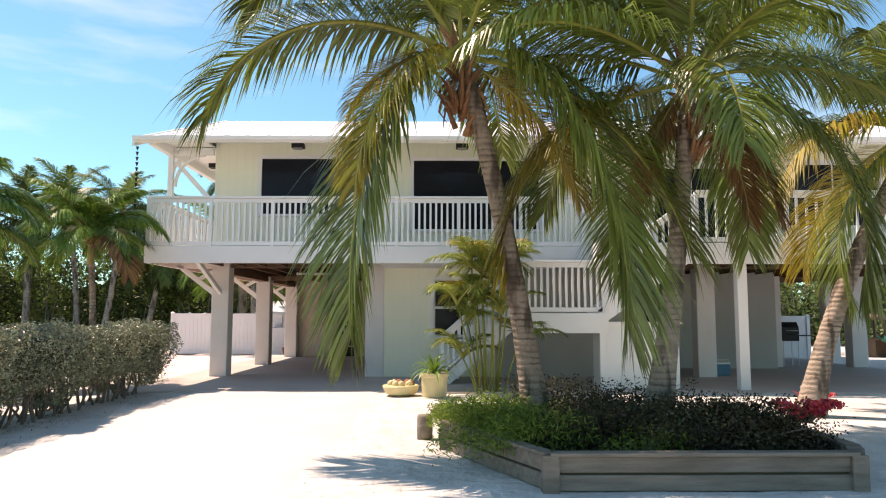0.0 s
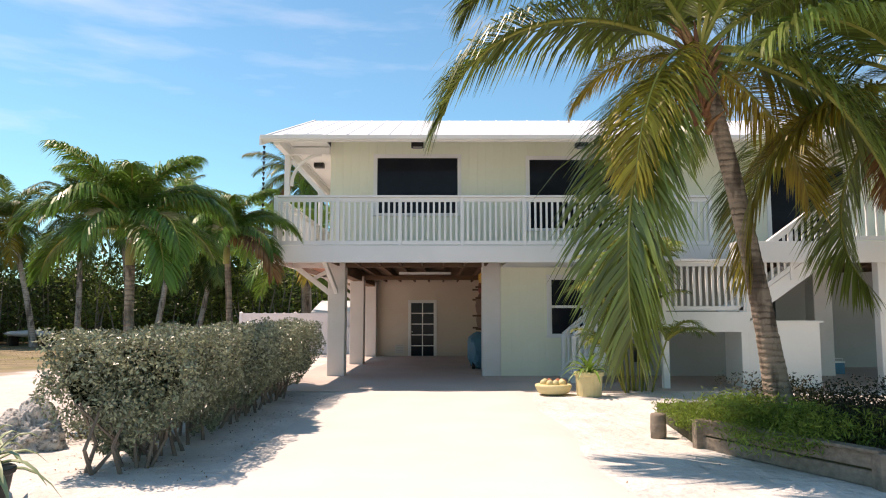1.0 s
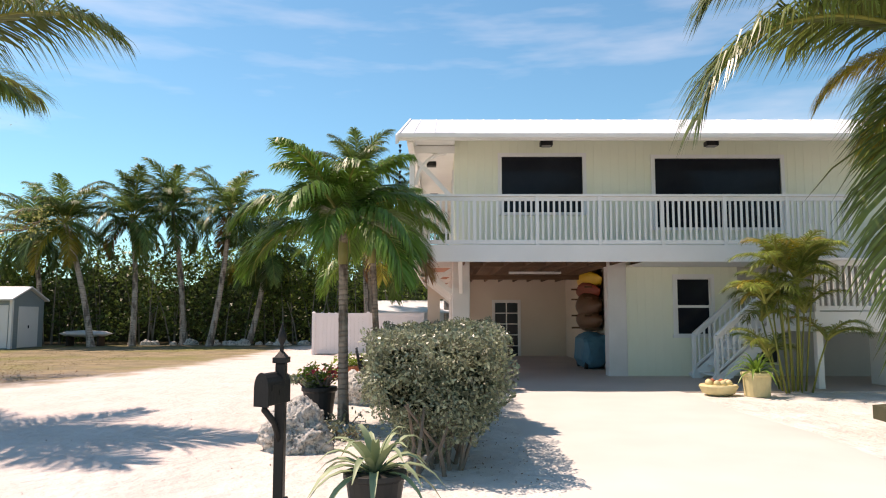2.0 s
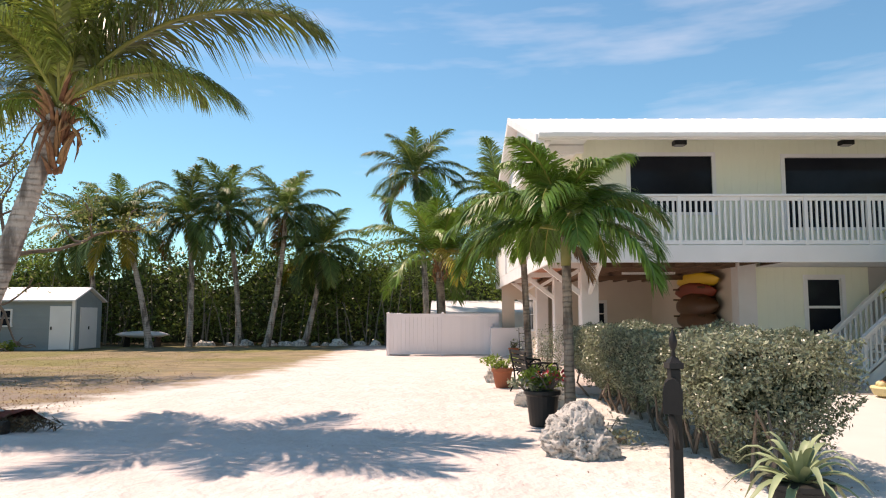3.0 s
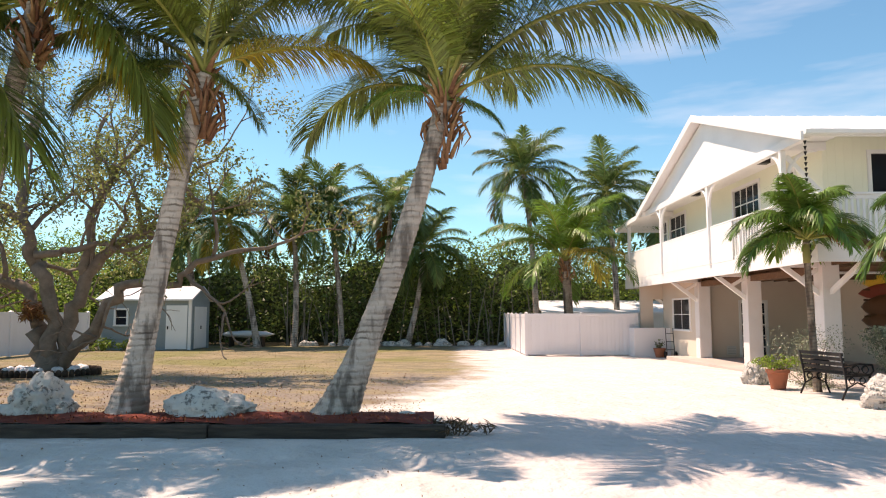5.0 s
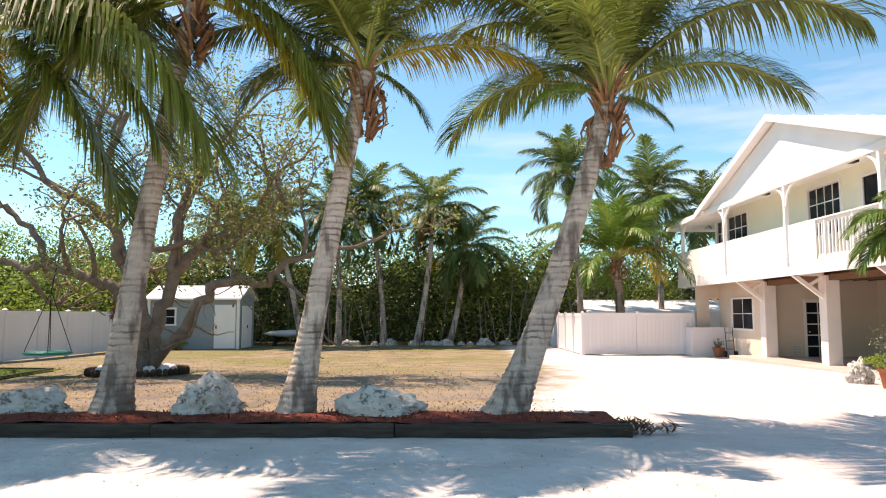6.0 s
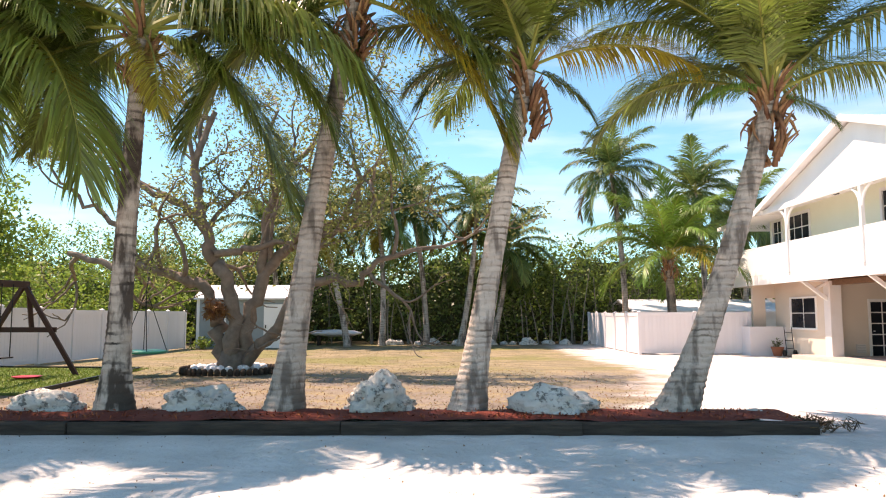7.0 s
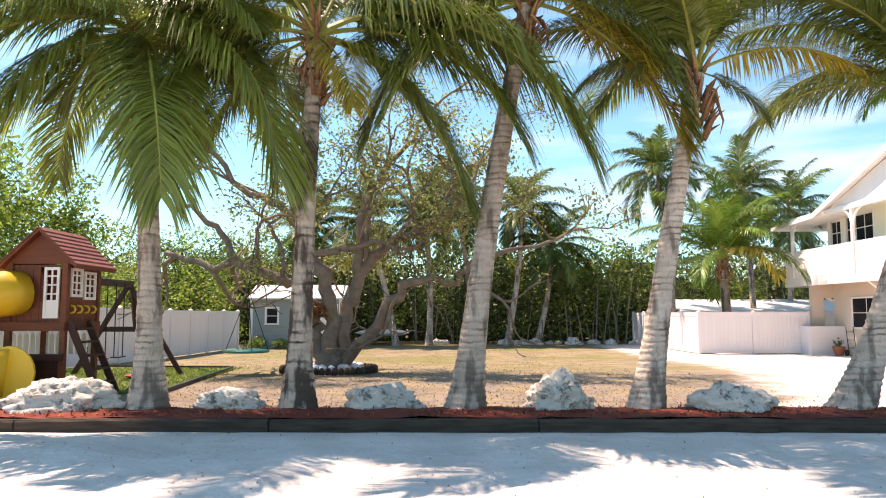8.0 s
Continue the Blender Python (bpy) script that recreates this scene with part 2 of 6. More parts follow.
M["dark_timber"] = material("dark_sleeper", (0.034, 0.023, 0.018), (0.10, 0.07, 0.052), 0.9, 2.5, 40, 1.0, stretch=(1, 9, 9), vary=0.3)
M["rock"] = coral("coral_rock", (0.74, 0.70, 0.63), (0.17, 0.155, 0.135), 7.0)
M["pale_rock"] = coral("pale_coral_rock", (0.76, 0.72, 0.66), (0.20, 0.185, 0.165), 13.0)
M["mulch"] = material("red_mulch", (0.36, 0.085, 0.035), (0.20, 0.05, 0.025), 0.9, 5, 30, 0.6, island=0.5)
M["play_wood"] = material("stained_cedar", (0.22, 0.065, 0.030), (0.13, 0.042, 0.022), 0.6, 2.0, 30, 0.3, stretch=(1, 1, 5))
M["play_dark"] = material("dark_stained_beam", (0.075, 0.032, 0.022), (0.05, 0.022, 0.016), 0.65, 3.0, 30, 0.3)
M["shingle"] = material("red_shingle", (0.26, 0.09, 0.075), (0.17, 0.06, 0.05), 0.8, 4, 40, 0.4)
M["yellow"] = material("yellow_plastic", (0.78, 0.50, 0.035), (0.72, 0.44, 0.03), 0.35, 1, 10, 0.0, gloss=0.5)
M["green"] = material("green_plastic", (0.02, 0.30, 0.20), (0.02, 0.26, 0.17), 0.4, 1, 10, 0.0)
M["red"] = material("red_plastic", (0.60, 0.03, 0.06), (0.55, 0.03, 0.05), 0.4, 1, 10, 0.0)
M["blue"] = material("blue_canvas", (0.07, 0.24, 0.33), (0.05, 0.16, 0.24), 0.6, 3, 20, 0.2)
M["kayak"] = material("kayak_shell", (0.10, 0.045, 0.020), (0.15, 0.065, 0.028), 0.4, 1, 10, 0.0)
M["red_hull"] = material("faded_red_hull", (0.28, 0.05, 0.025), (0.20, 0.045, 0.025), 0.5, 1, 10, 0.0)
M["play_brown"] = material("brown_moulded_plastic", (0.17, 0.105, 0.065), (0.10, 0.06, 0.04), 0.6, 5, 30, 0.4)
M["areca_leaf"] = material("yellow_green_leaf", (0.30, 0.34, 0.07), (0.13, 0.20, 0.04), 0.45, 1.2, 10, 0.0, vary=0.25, island=0.35, see=0.35)
M["shed"] = grooved(material("grey_shed_siding", (0.30, 0.36, 0.37), (0.26, 0.31, 0.32), 0.6, 1, 30, 0.1, vary=0.02), 0.12, "Z", 0.8)
M["concrete"] = material("pale_concrete", (0.70, 0.67, 0.62), (0.62, 0.59, 0.54), 0.9, 0.9, 60, 0.3)
M["slab"] = material("carport_slab", (0.52, 0.44, 0.39), (0.43, 0.36, 0.32), 0.7, 0.8, 40, 0.15)
M["grass_dry"] = material("dry_grass", (0.34, 0.25, 0.10), (0.24, 0.20, 0.07), 0.9, 0.6, 20, 0.0, island=0.45)
M["debris"] = material("brown_palm_debris", (0.20, 0.11, 0.055), (0.10, 0.06, 0.035), 0.9, 4, 20, 0.0, island=0.5)
M["turf"] = material("green_turf", (0.075, 0.135, 0.024), (0.17, 0.20, 0.06), 0.95, 1.5, 60, 0.8)
M["metal"] = material("pale_metal", (0.55, 0.56, 0.57), (0.45, 0.46, 0.47), 0.4, 2, 20, 0.05, metal=0.6)
M["lamp_glass"] = material("lamp_glass", (0.5, 0.5, 0.48), (0.4, 0.4, 0.38), 0.2, 4, 20, 0.0)


def ground_height(x, y):
    s = min(1.0, max(0.0, (y - 17.0) / 10.0))
    h = -0.13 * s * s * (3 - 2 * s)
    r = math.exp(-((x + 4) ** 2 + (y - 8) ** 2) / 900)
    m = max(0.0, min(1.0, (9.2 - y) / 1.2)) * max(0.0, min(1.0, (-11 - x) / 3)) * max(0.0, min(1.0, (y - 1.5) / 1.5))
    h += m * (0.07 + 0.05 * noise.noise((x * 1.3, 2.0, 1.0))) * max(0.0, min(1.0, (y - 7.6) / 1.2)) + m * (0.05 * noise.noise((x * 0.9, y * 1.3, 5.5)) + 0.034 * noise.noise((x * 2.6, y * 3.0, 9.1)) + 0.03)
    return h + r * (0.018 * noise.noise((x * 0.7, y * 0.7, 3.1)) + 0.012 * noise.noise((x * 2.3, y * 2.3, 7.7)))


def ground_material():
    """White sand and shell, pinkish on the drive, with a dry lawn and leaf litter where they lie."""
    m = bpy.data.materials.new("sand_and_lawn")
    m.use_nodes = True
    n, l = m.node_tree.nodes, m.node_tree.links
    p = n["Principled BSDF"]
    co = n.new("ShaderNodeTexCoord")
    sep = n.new("ShaderNodeSeparateXYZ")
    l.new(co.outputs["Object"], sep.inputs["Vector"])

    def tex(scale, detail=4):
        t = n.new("ShaderNodeTexNoise")
        t.inputs["Scale"].default_value, t.inputs["Detail"].default_value = scale, detail
        l.new(co.outputs["Object"], t.inputs["Vector"])
        return t.outputs["Fac"]

    def ramp(v, lo, hi, to0=0.0, to1=1.0):
        r = n.new("ShaderNodeMapRange")
        r.interpolation_type = "SMOOTHSTEP"
        r.inputs["From Min"].default_value, r.inputs["From Max"].default_value = lo, hi
        r.inputs["To Min"].default_value, r.inputs["To Max"].default_value = to0, to1
        l.new(v, r.inputs["Value"])
        return r.outputs["Result"]

    def op(kind, a, b):
        x = n.new("ShaderNodeMath")
        x.operation = kind
        for i, v in enumerate((a, b)):
            if isinstance(v, (int, float)):
                x.inputs[i].default_value = v
            else:
                l.new(v, x.inputs[i])
        return x.outputs["Value"]

    def mix(fac, a, b):
        x = n.new("ShaderNodeMix")
        x.data_type = "RGBA"
        for k, v in (("Factor", fac), ("A", a), ("B", b)):
            if isinstance(v, tuple):
                x.inputs[k].default_value = (*v, 1)
            elif isinstance(v, float):
                x.inputs[k].default_value = v
            else:
                l.new(v, x.inputs[k])
        return x.outputs["Result"]

    broad, mid, tread, grain, grit = tex(0.25), tex(1.3, 6), tex(5.0, 5), tex(18, 4), tex(90, 2)
    sand = mix(ramp(mid, 0.3, 0.7), (0.56, 0.53, 0.485), (0.68, 0.65, 0.60))
    pink = mix(ramp(mid, 0.3, 0.7), (0.61, 0.525, 0.485), (0.67, 0.585, 0.545))
    # the drive lies between the lawn and the hedge and runs to the house
    drive = op("MULTIPLY", ramp(op("ADD", sep.outputs["X"], op("MULTIPLY", mid, 1.5)), -14.5, -12.0), ramp(op("ADD", sep.outputs["X"], op("MULTIPLY", mid, 1.0)), -6.2, -7.6))
    drive = op("MULTIPLY", drive, ramp(sep.outputs["Y"], 4.5, 7.5))
    col = mix(op("MULTIPLY", drive, 0.9), sand, pink)
    col = mix(ramp(grain, 0.60, 0.75, 0.0, 0.3), col, (0.38, 0.34, 0.30))
    col = mix(ramp(grit, 0.58, 0.70, 0.0, 0.45), col, (0.30, 0.27, 0.23))
    # the lawn's edge bends from the bed's end to the far corner of the drive
    edge = op("ADD", sep.outputs["X"], op("ADD", op("MULTIPLY", mid, 2.4), op("MULTIPLY", ramp(sep.outputs["Y"], 9.0, 20.0), -2.4)))
    lawn = op("MULTIPLY", ramp(edge, -13.9, -15.3), ramp(op("ADD", sep.outputs["Y"], op("MULTIPLY", grain, 0.4)), 9.9, 10.8))
    dry = mix(ramp(mid, 0.35, 0.65), (0.31, 0.245, 0.15), (0.21, 0.175, 0.11))
    green = op("MULTIPLY", ramp(broad, 0.46, 0.62), ramp(sep.outputs["Y"], 12.0, 22.0))
    dry = mix(op("MULTIPLY", green, 0.6), dry, (0.17, 0.18, 0.05))
    litter = op("MULTIPLY", ramp(mid, 0.38, 0.58, 0.15, 1.0), ramp(op("ADD", sep.outputs["Y"], op("MULTIPLY", broad, 6.0)), 25.0, 18.0))
    dry = mix(op("MULTIPLY", litter, 0.9), dry, (0.25, 0.21, 0.18))
    # dark patches near the bed: littered soil, with dappled tree shade painted in
    patch = op("MULTIPLY", ramp(tex(0.75, 5), 0.47, 0.56), ramp(op("ADD", sep.outputs["Y"], op("MULTIPLY", broad, 5.0)), 18.5, 13.5))
    dry = mix(op("MULTIPLY", patch, 0.75), dry, (0.15, 0.12, 0.10))
    dry = mix(ramp(grain, 0.5, 0.7, 0.0, 0.6), dry, (0.14, 0.10, 0.05))
    col = mix(lawn, col, dry)
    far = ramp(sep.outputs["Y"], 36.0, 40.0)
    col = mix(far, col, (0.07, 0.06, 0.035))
    l.new(col, p.inputs["Base Color"])
    p.inputs["Roughness"].default_value = 0.95
    p.inputs["Specular IOR Level"].default_value = 0.15
    bp = n.new("ShaderNodeBump")
    bp.inputs["Strength"].default_value, bp.inputs["Distance"].default_value = 1.0, 0.09
    l.new(op("ADD", op("ADD", op("ADD", mid, op("MULTIPLY", tread, 0.8)), op("MULTIPLY", grain, 0.16)), op("MULTIPLY", grit, 0.03)), bp.inputs["Height"])
    l.new(bp.outputs["Normal"], p.inputs["Normal"])
    return m


# ---------- mesh building ----------
class Shape:
    """Collects vertices and faces, then links them as one mesh object."""

    def __init__(self):
        self.v, self.f, self.slot = [], [], []

    def add(self, verts, faces, slot=0):
        k = len(self.v)
        self.v += [tuple(x) for x in verts]
        self.f += [tuple(k + i for i in q) for q in faces]
        self.slot += [slot] * len(faces)
        return self

    def box(self, x0, y0, z0, x1, y1, z1, slot=0):
        v = [(x, y, z) for z in (z0, z1) for y in (y0, y1) for x in (x0, x1)]
        return self.add(v, [(0, 2, 3, 1), (4, 5, 7, 6), (0, 1, 5, 4), (2, 6, 7, 3), (0, 4, 6, 2), (1, 3, 7, 5)], slot)

    def beam(self, p, q, w, h, slot=0):
        p, q = Vector(p), Vector(q)
        d = (q - p).normalized()
        side = d.cross(Vector((0, 0, 1)))
        side = side.normalized() if side.length > 1e-4 else Vector((1, 0, 0))
        up = side.cross(d)
        v = [e + side * (a * w / 2) + up * (b * h / 2) for e in (p, q) for a, b in ((-1, -1), (1, -1), (1, 1), (-1, 1))]
        return self.add(v, [(3, 2, 1, 0), (4, 5, 6, 7), (0, 1, 5, 4), (1, 2, 6, 5), (2, 3, 7, 6), (3, 0, 4, 7)], slot)

    def tube(self, pts, radii, n=8, slot=0, caps=True):
        pts = [Vector(p) for p in pts]
        rows, ref = [], None
        for i, p in enumerate(pts):
            d = (pts[min(i + 1, len(pts) - 1)] - pts[max(i - 1, 0)]).normalized()
            if ref is None:
                ref = d.orthogonal().normalized()
            ref = (ref - d * ref.dot(d)).normalized()
            b = d.cross(ref)
            rows.append([p + (ref * math.cos(2 * math.pi * k / n) + b * math.sin(2 * math.pi * k / n)) * radii[i] for k in range(n)])
        v = [x for r in rows for x in r]
        f = [(i * n + k, i * n + (k + 1) % n, (i + 1) * n + (k + 1) % n, (i + 1) * n + k) for i in range(len(rows) - 1) for k in range(n)]
        if caps:
            f += [tuple(reversed(range(n))), tuple((len(rows) - 1) * n + k for k in range(n))]
        return self.add(v, f, slot)

    def lathe(self, profile, n=20, at=(0, 0, 0), slot=0):
        v = [(at[0] + r * math.cos(2 * math.pi * k / n), at[1] + r * math.sin(2 * math.pi * k / n), at[2] + z) for r, z in profile for k in range(n)]
        f = [(i * n + k, i * n + (k + 1) % n, (i + 1) * n + (k + 1) % n, (i + 1) * n + k) for i in range(len(profile) - 1) for k in range(n)]
        f += [tuple(reversed(range(n))), tuple((len(profile) - 1) * n + k for k in range(n))]
        return self.add(v, f, slot)

    def prism(self, outline, axis, a, b, slot=0):
        """A flat outline of pairs, drawn out along an axis from a to b."""
        k = len(outline)
        put = {"x": lambda u, w, t: (t, u, w), "y": lambda u, w, t: (u, t, w), "z": lambda u, w, t: (u, w, t)}[axis]
        v = [put(u, w, a) for u, w in outline] + [put(u, w, b) for u, w in outline]
        f = [tuple(range(k)), tuple(range(2 * k - 1, k - 1, -1))] + [(i, k + i, k + (i + 1) % k, (i + 1) % k) for i in range(k)]
        return self.add(v, f, slot)

    def data(self, name, *mats, smooth=False):
        me = bpy.data.meshes.new(name)
        me.from_pydata(self.v, [], self.f)
        for x in mats:
            me.materials.append(x)
        if len(mats) > 1:
            me.polygons.foreach_set("material_index", self.slot)
        bm = bmesh.new()
        bm.from_mesh(me)
        bmesh.ops.recalc_face_normals(bm, faces=bm.faces)
        bm.to_mesh(me)
        bm.free()
        if smooth:
            me.polygons.foreach_set("use_smooth", [True] * len(me.polygons))
        me.update()
        return me


def part(name, shape, mat, parent=None, label="", bevel=0.0, smooth=False):
    """Links a shape as one mesh object under a thing or a part."""
    me = shape if isinstance(shape, bpy.types.Mesh) else shape.data(name, *(mat if isinstance(mat, (list, tuple)) else (mat,)), smooth=smooth)
    ob = new(name, me)
    if parent is not None:
        ob.parent = parent
        ob.matrix_parent_inverse = Matrix()
    if label:
        ob["label"] = label
    if bevel:
        b = ob.modifiers.new("bevel", "BEVEL")
        b.width, b.segments, b.limit_method = bevel, 2, "ANGLE"
    return ob


def thing(name, at, label, category, group="", kind="", turn=0.0):
    ob = new(name)
    ob.empty_display_size = 0.1
    ob.location = at
    ob.rotation_euler = (0, 0, radians(turn))
    return tagged(ob, label, category, group, kind)


def quads(name, verts, mat, loops=4):
    """A mesh of loose faces from an array of corners (faces x loops x 3)."""
    k = len(verts)
    me = bpy.data.meshes.new(name)
    me.vertices.add(k * loops)
    me.vertices.foreach_set("co", np.asarray(verts, dtype=np.float32).ravel())
    me.loops.add(k * loops)
    me.loops.foreach_set("vertex_index", np.arange(k * loops, dtype=np.int32))
    me.polygons.add(k)
    me.polygons.foreach_set("loop_start", np.arange(0, k * loops, loops, dtype=np.int32))
    me.materials.append(mat)
    me.update(calc_edges=True)
    return me


def leaf_cloud(points, size, rng, slim=0.45, up=0.0, jitter=0.35):
    """Pointed leaves at the given points, turned at random; up: how far they lie flat."""
    k = len(points)
    a = rng.normal(size=(k, 3))
    a[:, 2] *= 1 - 0.5 * up
    a /= np.linalg.norm(a, axis=1)[:, None]
    nrm = rng.normal(size=(k, 3)) * (1 - up) + np.array((0, 0, 1.0)) * up * 1.6
    b = np.cross(nrm, a)
    b /= np.linalg.norm(b, axis=1)[:, None] + 1e-9
    s = (size * (1 + jitter * rng.uniform(-1, 1, k)))[:, None]
    p = np.asarray(points)
    return np.stack([p - a * s * 0.5, p + b * s * slim * 0.5 + a * s * 0.05, p + a * s * 0.5, p - b * s * slim * 0.5 + a * s * 0.05], axis=1)

# ---------- ground ----------
def build_ground():
    def axis(lo, hi, step, far):
        inner = list(np.arange(lo, hi + 1e-6, step))
        left, right, d = [], [], step
        while (left[-1] if left else lo) > -far:
            d *= 1.35
            left.append((left[-1] if left else lo) - d)
        d = step
        while (right[-1] if right else hi) < far:
            d *= 1.35
            right.append((right[-1] if right else hi) + d)
        return left[::-1] + inner + right
    xs, ys = axis(-32, 8, 0.2, 900), axis(1.5, 14, 0.16, 900)
    s = Shape()
    v = [(x, y, ground_height(x, y)) for y in ys for x in xs]
    k = len(xs)
    f = [(j * k + i, j * k + i + 1, (j + 1) * k + i + 1, (j + 1) * k + i) for j in range(len(ys) - 1) for i in range(k - 1)]
    s.add(v, f)
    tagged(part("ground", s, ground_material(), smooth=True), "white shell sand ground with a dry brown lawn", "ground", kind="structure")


build_ground()
slab = Shape().box(-6.3, 13.4, -0.2, 12.0, 26.0, 0.025)
tagged(part("pavement", slab, M["slab"], bevel=0.01), "dull concrete slab under the raised house", "pavement", kind="structure")
drv = Shape()
dv, df = [], []
for i in range(41):
    y = 1.0 + 12.4 * i / 40
    for j in range(13):
        x = -5.0 + 3.9 * j / 12 + 0.12 * noise.noise((y * 0.5, j / 12.0, 2.0))
        dv.append((x, y, max(ground_height(x, y), -0.02) + (0.022 if 0 < j < 12 else -0.03)))
for i in range(40):
    for j in range(12):
        df.append((i * 13 + j, i * 13 + j + 1, (i + 1) * 13 + j + 1, (i + 1) * 13 + j))
tagged(part("road", drv.add(dv, df), M["concrete"], smooth=True), "sandy pale concrete driveway leading to the carport", "driveway", kind="structure")

# ---------- house ----------
DECK_B, DECK_T, RAIL_T = 2.58, 2.94, 4.04
XL, XR, YF, YB = -6.5, 13.0, 15.1, 30.7
WX, WY = -5.5, 16.6
house = thing("house", (0, 0, 0), "two-storey cream house raised on white columns with a railed deck", "house")


def wall_with_holes(name, axis, at, thick, u0, u1, z0, z1, holes, mat, parent, label=""):
    """An upright wall with openings; holes: (u0, z0, u1, z1)."""
    us = sorted({u0, u1, *[h[0] for h in holes], *[h[2] for h in holes]})
    zs = sorted({z0, z1, *[h[1] for h in holes], *[h[3] for h in holes]})
    nu, nz = len(us) - 1, len(zs) - 1

    def solid(i, j):
        if not (0 <= i < nu and 0 <= j < nz):
            return False
        a, b, c, d = us[i], us[i + 1], zs[j], zs[j + 1]
        return not any(h[0] <= a + 1e-6 and h[2] >= b - 1e-6 and h[1] <= c + 1e-6 and h[3] >= d - 1e-6 for h in holes)

    def put(u, z, k):
        return (u, at + thick * k, z) if axis == "y" else (at + thick * k, u, z)
    index, s = {}, Shape()

    def vid(i, j, k):
        if (i, j, k) not in index:
            index[i, j, k] = len(s.v)
            s.v.append(put(us[i], zs[j], k))
        return index[i, j, k]
    for i in range(nu):
        for j in range(nz):
            if not solid(i, j):
                continue
            for k in (0, 1):
                s.f.append((vid(i, j, k), vid(i + 1, j, k), vid(i + 1, j + 1, k), vid(i, j + 1, k)))
            for di, dj, e in ((-1, 0, ((i, j), (i, j + 1))), (1, 0, ((i + 1, j), (i + 1, j + 1))), (0, -1, ((i, j), (i + 1, j))), (0, 1, ((i, j + 1), (i + 1, j + 1)))):
                if not solid(i + di, j + dj):
                    (a, b), (c, d) = e
                    s.f.append((vid(a, b, 0), vid(c, d, 0), vid(c, d, 1), vid(a, b, 1)))
    s.slot = [0] * len(s.f)
    return part(name, s, mat, parent, label)


def window(axis, at, out, u0, z0, u1, z1, parent, panes=(1, 2), mullion=0.035, frame_w=0.09, blind=True, name="window"):
    """A window set in an opening: frame proud by out, panes with bars, a drawn blind behind."""
    w = new(name)
    w.parent = parent
    w["label"] = "window with white frame and dark panes"

    def bx(s, a, b, c, d, y0, y1):
        if axis == "y":
            s.box(a, min(y0, y1), b, c, max(y0, y1), d)
        else:
            s.box(min(y0, y1), a, b, max(y0, y1), c, d)
    s = Shape()
    o, i = at + out, at - out * 1.2
    bx(s, u0 - frame_w, z1, u1 + frame_w, z1 + frame_w, o, at - out)
    bx(s, u0 - frame_w, z0, u0, z1, o, at - out)
    bx(s, u1, z0, u1 + frame_w, z1, o, at - out)
    part("window_frame", s, M["white"], w)
    s = Shape()
    bx(s, u0 - frame_w * 1.2, z0 - 0.06, u1 + frame_w * 1.2, z0, at + out * 1.8, at - out)
    part("window_sill", s, M["white"], w)
    nx, nz = panes
    for p in range(nx):
        for q in range(nz):
            a, c = u0 + (u1 - u0) * p / nx + mullion / 2, u0 + (u1 - u0) * (p + 1) / nx - mullion / 2
            b, d = z0 + (z1 - z0) * q / nz + mullion / 2, z0 + (z1 - z0) * (q + 1) / nz - mullion / 2
            s = Shape()
            bx(s, a, b, c, d, at - out * 0.6, at - out * 0.9)
            part("pane", s, M["glass"], w)
    bar = M["white"] if nz > 1 or nx > 1 else M["black"]
    for p in range(nx + 1):
        s = Shape()
        a = u0 + (u1 - u0) * p / nx
        bx(s, a - mullion / 2, z0, a + mullion / 2, z1, at - out * 0.3, at - out)
        part("window_bar", s, bar, w)
    for q in range(nz + 1):
        s = Shape()
        b = z0 + (z1 - z0) * q / nz
        bx(s, u0, b - mullion / 2, u1, b + mullion / 2, at - out * 0.28, at - out * 1.02)
        part("window_bar", s, bar, w)
    return w


# upper storey
wall_with_holes("wall", "y", WY, 0.16, WX, XR - 1.2, DECK_T, 5.75, [(-4.38, 3.86, -2.46, 5.20), (-0.74, 3.5, 2.25, 5.16), (5.0, 2.94, 6.8, 5.0), (8.2, 3.6, 10.4, 5.1)], M["cream"], house)
wall_with_holes("wall", "x", WX, 0.16, WY + 0.16, 29.0, DECK_T, 5.75, [(17.9, 2.95, 18.8, 5.05), (19.9, 3.75, 21.6, 5.17), (25.9, 4.2, 27.6, 5.17), (28.0, 4.2, 28.7, 5.12)], M["cream"], house)
part("wall", Shape().box(WX + 0.16, 28.9, DECK_T, XR - 1.2, 29.06, 5.75).box(XR - 1.36, WY + 0.16, DECK_T, XR - 1.2, 28.9, 5.75), M["cream"], house)
window("y", WY, -0.035, -4.38, 3.86, -2.46, 5.20, house, (1, 1))
window("y", WY, -0.035, -0.74, 3.5, 2.25, 5.16, house, (1, 1))
window("y", WY, -0.035, 5.0, 2.98, 6.8, 5.0, house, (2, 1))
window("y", WY, -0.035, 8.2, 3.6, 10.4, 5.1, house, (2, 1))
window("x", WX, -0.035, 19.9, 3.75, 21.6, 5.17, house, (4, 3))
window("x", WX, -0.035, 25.9, 4.2, 27.6, 5.17, house, (3, 2))
window("x", WX, -0.035, 28.0, 4.2, 28.7, 5.12, house, (2, 2))
window("x", WX, -0.035, 17.9, 3.0, 18.8, 5.05, house, (1, 1))
